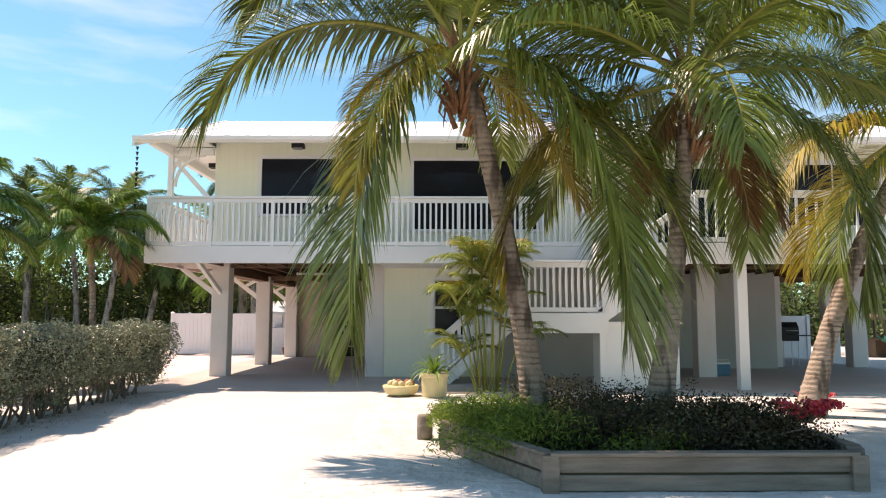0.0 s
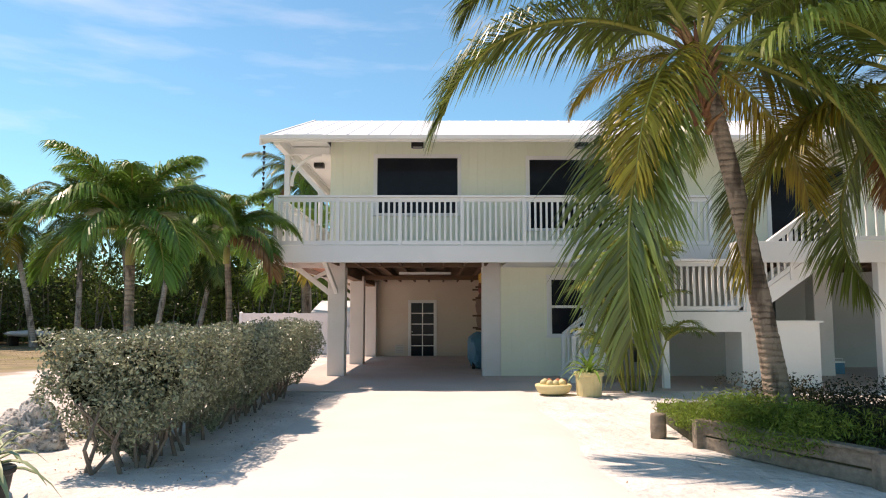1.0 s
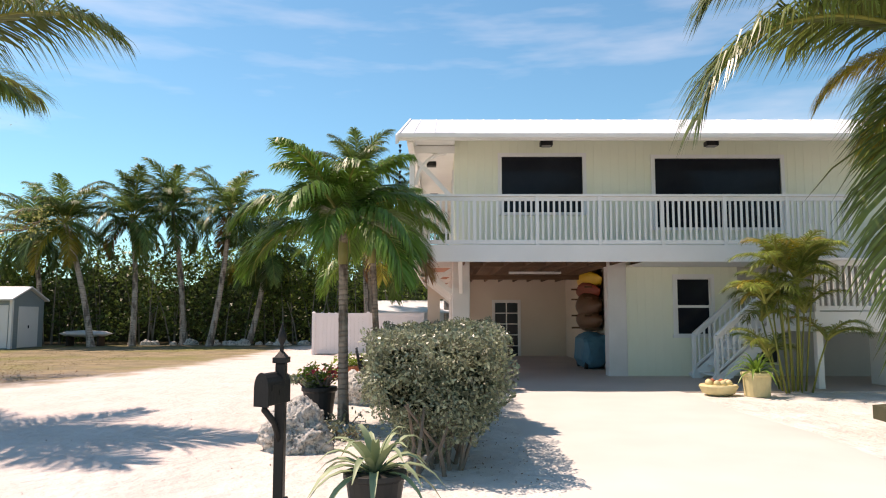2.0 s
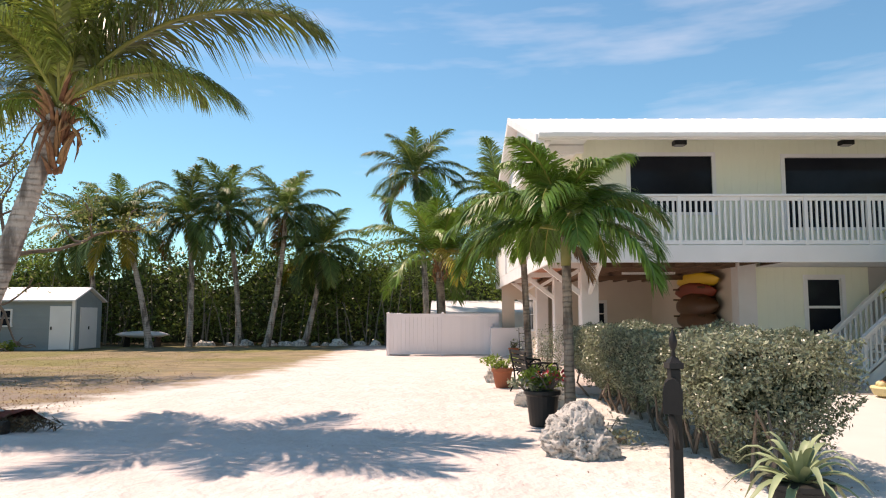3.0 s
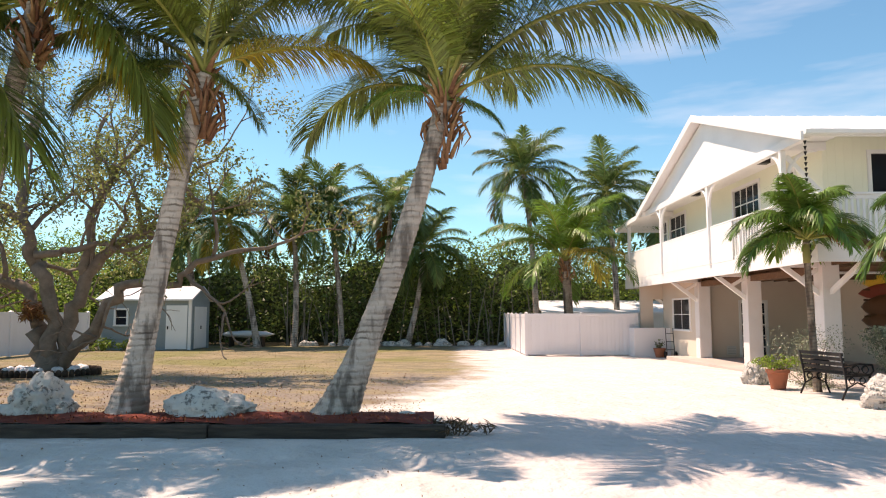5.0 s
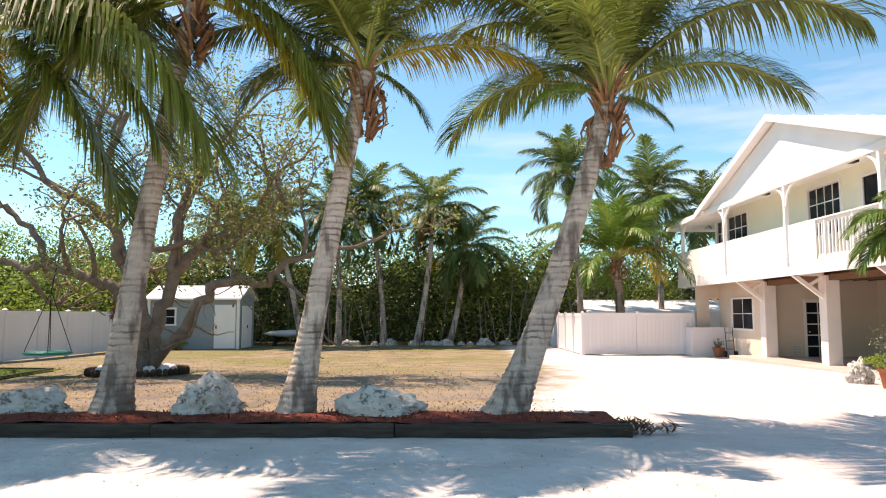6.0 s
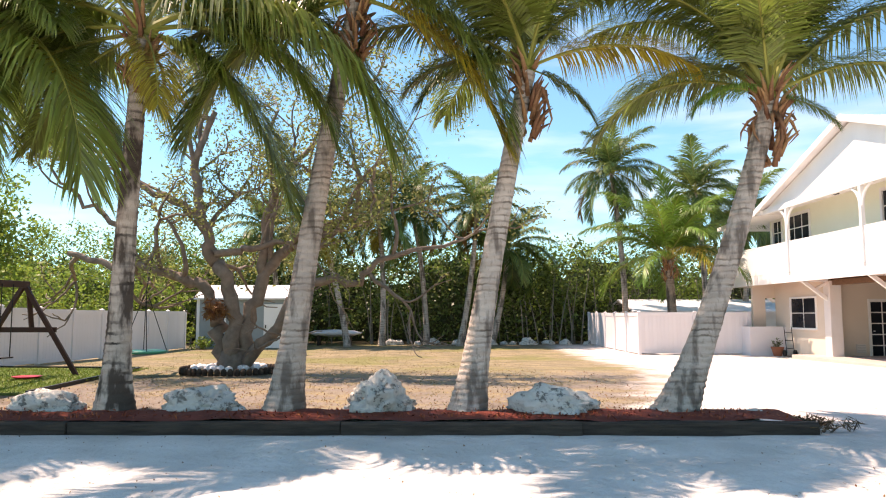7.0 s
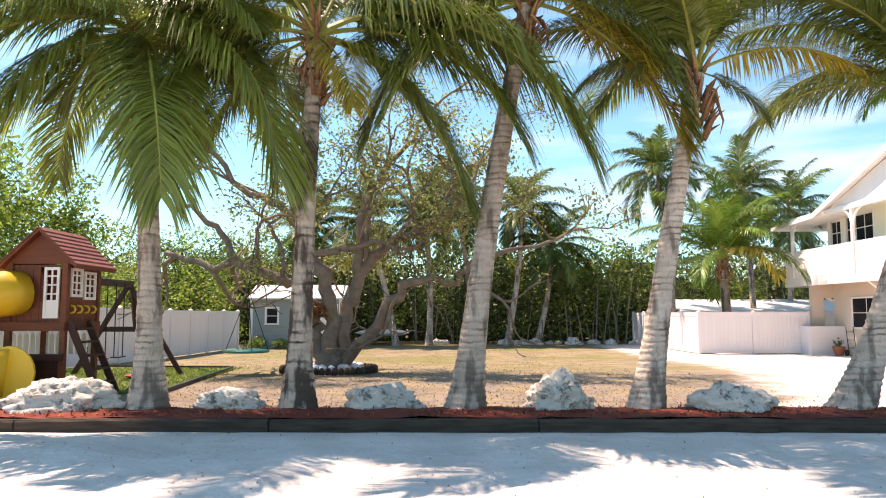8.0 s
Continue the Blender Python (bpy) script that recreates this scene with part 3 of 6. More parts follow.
# blinds hang behind the two front windows, in narrow slats
for x0, x1, z0, z1 in ((-4.34, -2.5, 3.9, 5.17), (-0.7, 2.2, 3.55, 5.13)):
    bl = new("blind")
    bl.parent = house
    bl["label"] = "closed dark slatted blind"
    slat = Shape().box(x0, WY + 0.06, -0.022, x1, WY + 0.068, 0.018).data("slat", M["blind"])
    for i in range(int((z1 - z0) / 0.05)):
        part("slat", slat, None, bl).matrix_basis = Matrix.Translation((0, 0, z0 + 0.05 * i + 0.03))

# deck, fascia and soffit
part("deck", Shape().box(XL + 0.05, YF + 0.05, 2.80, XR, YB - 0.05, DECK_T), M["white"], house, "white painted deck boards")
part("deck_fascia", Shape().box(XL, YF, DECK_B, 3.0, YF + 0.05, DECK_T + 0.01).box(XL, YF + 0.05, DECK_B, XL + 0.05, YB, DECK_T + 0.01).box(XL + 0.05, YB - 0.05, DECK_B, XR, YB, DECK_T), M["white"], house, bevel=0.008)
part("deck_fascia", Shape().box(3.0, 13.75, 2.48, XR, 13.8, 2.9).box(3.0, 13.8, 2.48, 3.05, YF, 2.9), M["white"], house, bevel=0.008)
part("deck", Shape().box(3.05, 13.8, 2.76, XR, YF + 0.05, 2.9), M["white"], house)
part("soffit", Shape().box(XL + 0.05, YF + 0.05, 2.72, WX, YB - 0.05, 2.78), M["soffit"], house, "reddish stained boards under the deck")
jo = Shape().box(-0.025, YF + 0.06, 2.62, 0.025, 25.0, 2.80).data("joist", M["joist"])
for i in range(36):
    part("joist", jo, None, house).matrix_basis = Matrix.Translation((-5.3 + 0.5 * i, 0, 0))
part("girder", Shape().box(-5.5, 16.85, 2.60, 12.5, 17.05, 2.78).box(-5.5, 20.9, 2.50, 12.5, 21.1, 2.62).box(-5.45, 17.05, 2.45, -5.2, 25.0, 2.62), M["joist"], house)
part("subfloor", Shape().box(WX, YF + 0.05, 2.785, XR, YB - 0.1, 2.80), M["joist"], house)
part("vent", Shape().box(1.7, 16.74, 0.35, 2.05, 16.78, 0.68), M["black"], house, "dark crawl vent")
for y in (19.0, 21.2):
    part("tube_light", Shape().box(-4.0, y, 2.55, -2.6, y + 0.12, 2.61), M["white"], house)

# columns with chamfered edges
for x, y in ((-5.55, 16.75), (-1.88, 16.75), (-5.55, 20.8), (-5.55, 24.7), (6.0, 16.75), (9.2, 20.2), (11.64, 20.2), (12.75, 23.6)):
    part("column", Shape().box(x, y, -0.15, x + (0.44 if x > -2 else 0.41), y + 0.41, 2.6 if y > 17 else 2.72), M["column"], house, bevel=0.02)
part("column", Shape().box(5.78, 13.85, -0.05, 5.98, 14.05, 2.5), M["white"], house, bevel=0.015)
part("column", Shape().box(12.0, 13.85, -0.05, 12.2, 14.05, 2.5), M["white"], house, bevel=0.015)
# braces from the columns to the overhanging deck
for y in (16.95, 21.0, 24.9, 28.9):
    b = Shape().beam((-5.5, y, 1.95), (-6.42, y, 2.66), 0.10, 0.12).beam((-5.52, y, 2.55), (-6.0, y, 2.28), 0.08, 0.09)
    part("brace", b, M["white"], house, bevel=0.008)
part("soffit", Shape().box(-1.42, YF + 0.05, 2.585, 3.0, 16.78, 2.605), M["white"], house, "white boards under the front deck")
for x in (-5.35,):
    part("brace", Shape().beam((x, 16.78, 2.0), (x - 0.05, 15.2, 2.68), 0.09, 0.11), M["white"], house, bevel=0.008)
for x in (11.86, 12.97):
    y = 20.4 if x < 12 else 23.8
    part("brace", Shape().beam((x, y, 1.95), (x + 0.9, y, 2.66), 0.10, 0.12), M["white"], house, bevel=0.008)
for y in (16.9, 20.95, 24.85):
    part("outrigger", Shape().box(-6.45, y, 2.58, -5.5, y + 0.1, 2.72), M["white"], house)

# lower storey
part("wall", Shape().box(1.2, 16.785, 0.02, 4.6, 16.93, 2.75), M["grey_wall"], house)
wall_with_holes("wall", "y", 16.78, 0.15, -1.44, 1.2, 0.02, 2.75, [(-0.25, 0.98, 0.55, 2.32)], M["cream"], house)
window("y", 16.78, -0.035, -0.25, 0.98, 0.55, 2.32, house, (1, 2), mullion=0.06)
part("wall", Shape().box(-1.44, 16.93, 0.02, -1.28, 25.1, 2.75), M["beige"], house)
wall_with_holes("wall", "y", 25.1, 0.15, -5.5, -1.28, -0.12, 2.75, [(-3.95, -0.05, -3.12, 1.9)], M["beige"], house)
part("wall", Shape().box(4.6, 16.78, 0.02, 4.75, 25.1, 2.75).box(6.42, 19.6, 0.02, 9.2, 19.75, 2.7), M["grey_wall"], house)
part("wall", Shape().box(-1.28, 25.1, 0.0, 6.4, 25.25, 2.75).box(6.4, 19.75, 0.0, 6.55, 25.1, 2.75), M["grey_wall"], house)
wall_with_holes("wall", "y", 28.8, 0.15, -6.4, -3.5, -0.12, 2.75, [(-5.9, 0.9, -4.6, 2.1)], M["beige"], house)
part("wall", Shape().box(-5.5, 25.25, -0.12, -5.35, 28.8, 2.75), M["beige"], house)
fd = window("y", 25.1, -0.03, -3.95, 0.0, -3.12, 1.9, house, (2, 5), name="french_door")
fd["label"] = "white french door with ten small panes"
part("door_handle", Shape().lathe([(0.01, 0), (0.03, 0.01), (0.03, 0.04), (0.012, 0.05)], 10, (-3.9, 25.0, 0.85)), M["metal"], fd)
window("x", -5.52, -0.03, 25.7, 0.95, 27.5, 2.05, house, (2, 2), mullion=0.025, frame_w=0.05)
part("vent", Shape().box(-4.5, 25.06, 0.12, -4.18, 25.1, 0.42), M["concrete"], house)
for i in range(5):
    part("vent_slat", Shape().box(-4.47, 25.04, 0.15 + 0.055 * i, -4.21, 25.06, 0.17 + 0.055 * i), M["grey_wall"], house)


# railings
def railing(p, q, parent, top, bottom, step=0.122, posts=None, name="railing"):
    """A run of posts, balusters and rails between two plan points; heights may climb from p to q."""
    r = new(name)
    r.parent = parent
    p, q = Vector(p), Vector(q)
    d = q - p
    flat = Vector((d.x, d.y, 0))
    run = flat.length
    turn = Matrix.Rotation(math.atan2(d.y, d.x), 4, "Z")
    for nm, zz, ww, hh in (("cap_rail", top - 0.02, 0.14, 0.045), ("rail", top - 0.09, 0.05, 0.09), ("rail", bottom, 0.05, 0.09)):
        part(nm, Shape().beam(p + Vector((0, 0, zz)), q + Vector((0, 0, zz)), ww, hh), M["white"], r, bevel=0.006)
    bal = Shape().box(-0.022, -0.018, bottom, 0.022, 0.018, top - 0.06).data("baluster", M["white"])
    n = int(run / step)
    for i in range(1, n):
        c = p + d * (i / n)
        part("baluster", bal, None, r).matrix_basis = Matrix.Translation(c) @ turn
    post = Shape().box(-0.036, -0.045, -0.12, 0.036, 0.045, top - 0.03).data("post", M["white"])
    k = posts if posts is not None else max(1, round(run / 1.31))
    for i in range(k + 1):
        part("post", post, None, r).matrix_basis = Matrix.Translation(p + d * (i / k)) @ turn
    return r


railing((XL + 0.06, YF + 0.05, DECK_T), (3.0, YF + 0.05, DECK_T), house, RAIL_T - DECK_T, 0.07, posts=7)
railing((XL + 0.06, YF + 0.05, DECK_T), (XL + 0.06, YB - 0.1, DECK_T), house, RAIL_T - DECK_T, 0.07, step=0.16)
for i in range(20):
    y0 = 19.4 + 0.56 * i
    part("deck_panel", Shape().box(XL - 0.004, y0, DECK_T + 0.01, XL + 0.012, y0 + 0.555, RAIL_T - 0.045), M["white"], house)
railing((5.0, 13.82, 2.9), (12.8, 13.82, 2.9), house, 1.05, 0.07, step=0.2)

# gable porch posts, beam and curved brackets
GX = -6.5
for y in (16.45, 21.0, 25.5, 29.9):
    s = Shape().box(GX - 0.06, y - 0.06, DECK_T, GX + 0.06, y + 0.06, 5.32)
    part("porch_post", s, M["white"], house, bevel=0.01)
    for sgn in (-1, 1):
        arc = [(y + sgn * (0.06 + 0.62 * (1 - math.cos(a))), 4.62 + 0.62 * math.sin(a)) for a in np.linspace(0, math.pi / 2, 8)]
        b = Shape()
        b.tube([(GX, u, w) for u, w in arc], [0.045] * 8, 6)
        if 16 < y + sgn * 0.6 < 30:
            part("bracket", b, M["white"], house)
part("porch_beam", Shape().box(GX - 0.07, 15.3, 5.22, GX + 0.07, 30.6, 5.42), M["white"], house, bevel=0.01)
part("porch_beam", Shape().box(GX + 0.07, 16.4, 5.25, WX, 16.52, 5.42), M["white"], house)
arcf = [(GX + 0.1 + 0.7 * (1 - math.cos(a)), 4.5 + 0.75 * math.sin(a)) for a in np.linspace(0, math.pi / 2, 8)]
part("bracket", Shape().tube([(u, 16.46, w) for u, w in arcf], [0.045] * 8, 6), M["white"], house)
part("bracket", Shape().beam((GX + 0.1, 16.46, 5.1), (WX - 0.03, 16.46, 4.15), 0.06, 0.10), M["white"], house)

# roof: ridge along the house, gable towards the drive, flat porch roof behind
RX0 = -6.75
part("roof", Shape().prism([(15.0, 5.30), (21.4, 7.46), (27.7, 5.34), (27.7, 5.26), (21.4, 7.34), (15.0, 5.22)], "x", RX0, XR + 0.6), M["roof"], house, "white standing-seam metal roof", bevel=0.006)
seam = Shape().prism([(15.0, 5.30), (21.4, 7.46), (21.4, 7.475), (15.0, 5.315)], "x", -0.015, 0.015).data("roof_seam", M["roof"])
for i in range(41):
    part("roof_seam", seam, None, house).matrix_basis = Matrix.Translation((RX0 + 0.3 + 0.48 * i, 0, 0))
part("barge_board", Shape().prism([(14.98, 5.32), (21.4, 7.49), (27.7, 5.36), (27.7, 5.16), (21.4, 7.28), (14.98, 5.12)], "x", RX0 - 0.05, RX0), M["white"], house)
part("eave_fascia", Shape().box(RX0, 14.96, 5.20, XR + 0.6, 15.02, 5.33), M["white"], house, bevel=0.01)
part("gutter", Shape().prism([(14.86, 5.25), (14.84, 5.32), (14.96, 5.32), (14.96, 5.24), (14.90, 5.22)], "x", RX0, XR + 0.6), M["white"], house)
part("gable_wall", Shape().prism([(15.6, 5.42), (21.4, 7.26), (27.2, 5.42)], "x", GX + 0.02, GX + 0.12), M["white"], house)
part("soffit", Shape().prism([(15.02, 5.20), (15.02, 5.235), (16.6, 5.66), (16.6, 5.62)], "x", RX0, XR + 0.5), M["white"], house)
part("porch_ceiling", Shape().box(GX + 0.12, 15.4, 5.44, WX, 27.2, 5.48), M["white"], house)
part("porch_roof", Shape().prism([(27.2, 5.40), (31.4, 5.22), (31.4, 5.08), (27.2, 5.22)], "x", RX0 + 0.05, XR), M["white"], house)
for x, z in ((-3.4, 5.40), (0.4, 5.40), (5.6, 5.40)):
    fx = Shape().box(x - 0.14, 15.9, z - 0.08, x + 0.14, 16.1, z + 0.02)
    lamp = part("eave_lamp", fx, M["black"], house, "small black eave lamp")
    part("lamp_lens", Shape().box(x - 0.10, 15.93, z - 0.10, x + 0.10, 16.07, z - 0.08), M["lamp_glass"], lamp)
for y in (18.3, 23.2, 28.2):
    fx = Shape().box(-6.2, y - 0.12, 5.33, -5.95, y + 0.12, 5.44)
    part("eave_lamp", fx, M["black"], house, "small black eave lamp")
# rain chain of small cups at the eave's corner
ch = new("rain_chain")
ch.parent = house
ch["label"] = "black rain chain of small cups"
cup = Shape().lathe([(0.008, -0.05), (0.035, 0.03), (0.03, 0.035)], 8).data("chain_cup", M["black"])
for i in range(22):
    part("chain_cup", cup, None, ch).matrix_basis = Matrix.Translation((-6.70, 15.02, 5.08 - 0.115 * i))

# ---------- outside stair ----------
stair = thing("outside_stair", (0, 0, 0), "white wooden stair with landing up to the deck", "stair")
for i in range(8):
    x = 0.05 + 0.2 * i
    part("step", Shape().box(x, 15.0, 0.17 * (i + 1) - 0.04, x + 0.26, 16.3, 0.17 * (i + 1)), M["white"], stair, bevel=0.006)
for y in (14.96, 16.3):
    part("stringer", Shape().beam((-0.1, y, 0.02), (1.6, y, 1.44), 0.05, 0.26), M["white"], stair)
    railing((-0.05, y, 0.12), (1.55, y, 1.5), stair, 0.92, 0.12, posts=1)
part("landing", Shape().box(1.5, 13.9, 1.38, 3.2, 16.3, 1.5), M["white"], stair, bevel=0.006)
part("fascia", Shape().box(1.48, 13.85, 1.12, 3.22, 13.9, 1.51).box(1.48, 13.9, 1.12, 1.5, 14.95, 1.5), M["white"], stair)
railing((1.55, 13.92, 1.5), (3.15, 13.92, 1.5), stair, 1.05, 0.08, posts=1)
for x in (1.5, 3.05):
    part("landing_post", Shape().box(x, 13.88, -0.02, x + 0.13, 14.01, 1.45), M["white"], stair, bevel=0.01)
for i in range(8):
    x = 3.2 + 0.25 * i
    part("step", Shape().box(x, 13.95, 1.5 + 0.17 * (i + 1) - 0.04, x + 0.3, 15.0, 1.5 + 0.17 * (i + 1)), M["white"], stair)
for y in (13.92, 15.02):
    part("stringer", Shape().beam((3.1, y, 1.45), (5.1, y, 2.85), 0.05, 0.28), M["white"], stair)
railing((3.2, 13.9, 1.6), (5.0, 13.9, 2.9), stair, 1.0, 0.15, posts=2)

box_en = thing("storage_enclosure", (3.85, 14.3, 0), "white board enclosure beside the stair", "enclosure")
part("panel", Shape().box(-0.72, -0.35, 0.03, 0.78, -0.30, 1.3), M["white"], box_en, bevel=0.006)
part("panel", Shape().box(-0.72, -0.30, 0.03, -0.67, 0.6, 1.3), M["white"], box_en)
part("lid", Shape().box(-0.78, -0.40, 1.3, 0.84, 0.6, 1.34), M["white"], box_en)


# ---------- vinyl fences ----------
def vinyl_fence(name, points, height, label, step=1.85, z_of=ground_height):
    """Posts with caps, tongue-and-groove panels and rails, along plan points."""
    f = thing(name, (0, 0, 0), label, "fence")
    post = Shape().box(-0.06, -0.06, -0.1, 0.06, 0.06, height + 0.02).data("post", M["vinyl"])
    cap = Shape().add([(-0.075, -0.075, height + 0.02), (0.075, -0.075, height + 0.02), (0.075, 0.075, height + 0.02), (-0.075, 0.075, height + 0.02), (0, 0, height + 0.07)], [(3, 2, 1, 0), (0, 1, 4), (1, 2, 4), (2, 3, 4), (3, 0, 4)]).data("cap", M["vinyl"])
    first = True
    for (x0, y0), (x1, y1) in zip(points, points[1:]):
        run = math.hypot(x1 - x0, y1 - y0)
        k = max(1, round(run / step))
        ang = math.atan2(y1 - y0, x1 - x0)
        for i in range(k + 1):
            t = i / k
            x, y = x0 + (x1 - x0) * t, y0 + (y1 - y0) * t
            base = Matrix.Translation((x, y, z_of(x, y))) @ Matrix.Rotation(ang, 4, "Z")
            if i > 0 or first:
                po = part("post", post, None, f)
                po.matrix_basis = base
                part("cap", cap, None, po)
            if i < k:
                w = run / k
                part("rail", Shape().box(0.06, -0.025, 0.04, w - 0.06, 0.025, 0.16), M["vinyl"], f).matrix_basis = base
                part("rail", Shape().box(0.06, -0.03, height - 0.14, w - 0.06, 0.03, height), M["vinyl"], f).matrix_basis = base
                nb = max(2, round((w - 0.12) / 0.165))
                bw = (w - 0.12) / nb
                board = Shape().box(0, -0.011, 0.15, bw - 0.004, 0.011, height - 0.13).data("board", M["vinyl"])
                for b in range(nb):
                    part("board", board, None, f).matrix_basis = base @ Matrix.Translation((0.06 + bw * b, 0, 0))
        first = False
    return f


vinyl_fence("vinyl_fence", [(-10.98, 38.4), (-10.98, 28.7), (-6.6, 28.75)], 1.66, "white vinyl privacy fence with capped posts")
vinyl_fence("side_fence", [(-30.7, 33.4), (-31.3, 20.6), (-32.6, 13.0)], 1.72, "white vinyl privacy fence along the yard's side")
vinyl_fence("back_fence", [(11.6, 26.5), (13.6, 26.5)], 1.6, "white vinyl fence panel behind the house")
low = thing("low_wall", (-6.1, 28.0, -0.12), "low white masonry wall beside the house", "wall")
part("wall_body", Shape().box(-0.8, 0, -0.05, 0.62, 0.12, 1.1).box(-0.8, 0.12, -0.05, -0.68, 0.9, 1.1), M["vinyl"], low, bevel=0.01)


# ---------- palms ----------
FRONDS = {}


def frond_mesh(e0, bend, mat, length=3.0, leaf=0.92, pairs=104, droop=1.0, width=0.044, seed=0, power=1.35):
    """One feathered leaf: a bowed stalk with two rows of narrow leaflets that hang towards their ends."""
    key = (e0, bend, mat, length, leaf, pairs, droop, width, seed, power)
    if key in FRONDS:
        return FRONDS[key]
    rng = np.random.default_rng(abs(hash((e0, bend, length, seed))) % 99991)
    n = 18
    pts, e, p = [], radians(e0), np.zeros(3)
    for i in range(n + 1):
        s = i / n
        a = radians(e0 - bend * s ** power)
        pts.append(p.copy())
        p = p + np.array((math.cos(a), 0.05 * math.sin(seed * 2.1) * s, math.sin(a))) * length / n
    pts = np.array(pts)
    sh = Shape()
    sh.tube([tuple(x) for x in pts], [0.030 * (1 - 0.9 * i / n) * (1.6 if i == 0 else 1) + 0.003 for i in range(n + 1)], 5, 1)
    up = np.array((0, 0, 1.0))
    for side in (-1, 1):
        for k in range(pairs):
            s = 0.16 + 0.84 * (k + 0.5 * rng.random()) / pairs
            if rng.random() < 0.05:
                continue
            i = min(n - 1, int(s * n))
            base = pts[i] + (pts[i + 1] - pts[i]) * (s * n - i)
            t = pts[i + 1] - pts[i]
            t /= np.linalg.norm(t)
            out = np.array((0, side, 0.0))
            nrm = np.cross(t, out) * side
            ang = radians(62 - 36 * s ** 1.5 + rng.normal() * 4)
            d = t * math.cos(ang) + out * math.sin(ang) + nrm * (0.28 if rng.random() < 0.5 else 0.12)
            d /= np.linalg.norm(d)
            ll = leaf * (0.35 + 0.75 * math.sin(math.pi * min(1, 0.12 + s * 0.86)) ** 0.7) * (1 + 0.12 * rng.normal())
            dr = droop * (0.8 + 0.4 * rng.random()) * (0.35 + 0.65 * max(0.0, t[0]))
            d2 = d - up * dr * 0.55
            d2 /= np.linalg.norm(d2)
            d3 = d - up * dr * 1.25
            d3 /= np.linalg.norm(d3)
            m1 = base + d * ll * 0.35
            m2 = m1 + d2 * ll * 0.35
            tip = m2 + d3 * ll * 0.32
            w = t * 0.8 + up * 0.25
            w -= d * w.dot(d)
            w *= width / np.linalg.norm(w) / 2
            sh.add([base - w * 0.5, base + w * 0.5, m1 + w, m1 - w, m2 + w * 0.75, m2 - w * 0.75, tip], [(0, 1, 2, 3), (3, 2, 4, 5), (5, 4, 6)])
    me = bpy.data.meshes.new("frond")
    me.from_pydata(sh.v, [], sh.f)
    me.materials.append(M[mat])
    me.materials.append(M["rachis"])
    me.polygons.foreach_set("material_index", sh.slot)
    me.update()
    FRONDS[key] = me
    return me


def palm_trunk(base, mid, top, r0, r1, rng, flare=1.7, ring=0.085, slim=0.0):
    """A ringed trunk swept along a bow, swollen at the foot."""
    b, m, t = Vector(base), Vector(mid), Vector(top)
    length = (m - b).length + (t - m).length
    n = max(12, int(length / ring) * 2)
    pts, rad = [], []
    for i in range(n + 1):
        s = i / n
        pts.append(b * (1 - s) ** 2 + m * 2 * s * (1 - s) + t * s * s)
        r = r0 + (r1 - r0) * s
        r *= 1 + (flare - 1) * math.exp(-s * length / 0.5)
        rad.append(r * (1.0 + (0.018 if i % 2 else -0.012) + 0.015 * rng.normal()))
    return Shape().tube(pts, rad, 14)


def crown_husk(at, rng, r=0.16, n=44, hang=4):
    """Torn leaf bases and hanging dry sheaths round the top of a trunk."""
    s = Shape()
    for i in range(n):
        a = rng.uniform(0, 2 * math.pi)
        z = rng.uniform(-0.95, 0.15)
        o = Vector((math.cos(a), math.sin(a), 0))
        p = Vector(at) + o * r * 0.6 + Vector((0, 0, z))
        l = rng.uniform(0.18, 0.42)
        s.tube([p, p + o * 0.10 + Vector((0, 0, l * 0.6)), p + o * (0.18 + 0.1 * rng.random()) + Vector((0, 0, l))], [0.045, 0.030, 0.006], 4)
    for i in range(hang * 2):
        a = rng.uniform(0, 2 * math.pi)
        o = Vector((math.cos(a), math.sin(a), 0))
        p = Vector(at) + o * r + Vector((0, 0, -0.2))
        l = rng.uniform(0.2, 0.7)
        b = Vector((-o.y, o.x, 0)) * rng.normal() * 0.10
        s.tube([p, p + o * 0.12 + b * 0.4 + Vector((0, 0, -l * 0.3)), p + o * (0.10 + 0.1 * rng.random()) + b + Vector((0, 0, -l * 0.7)), p + o * 0.08 + b * 1.6 + Vector((0, 0, -l))], [0.010, 0.026, 0.016, 0.003], 4)
    return s


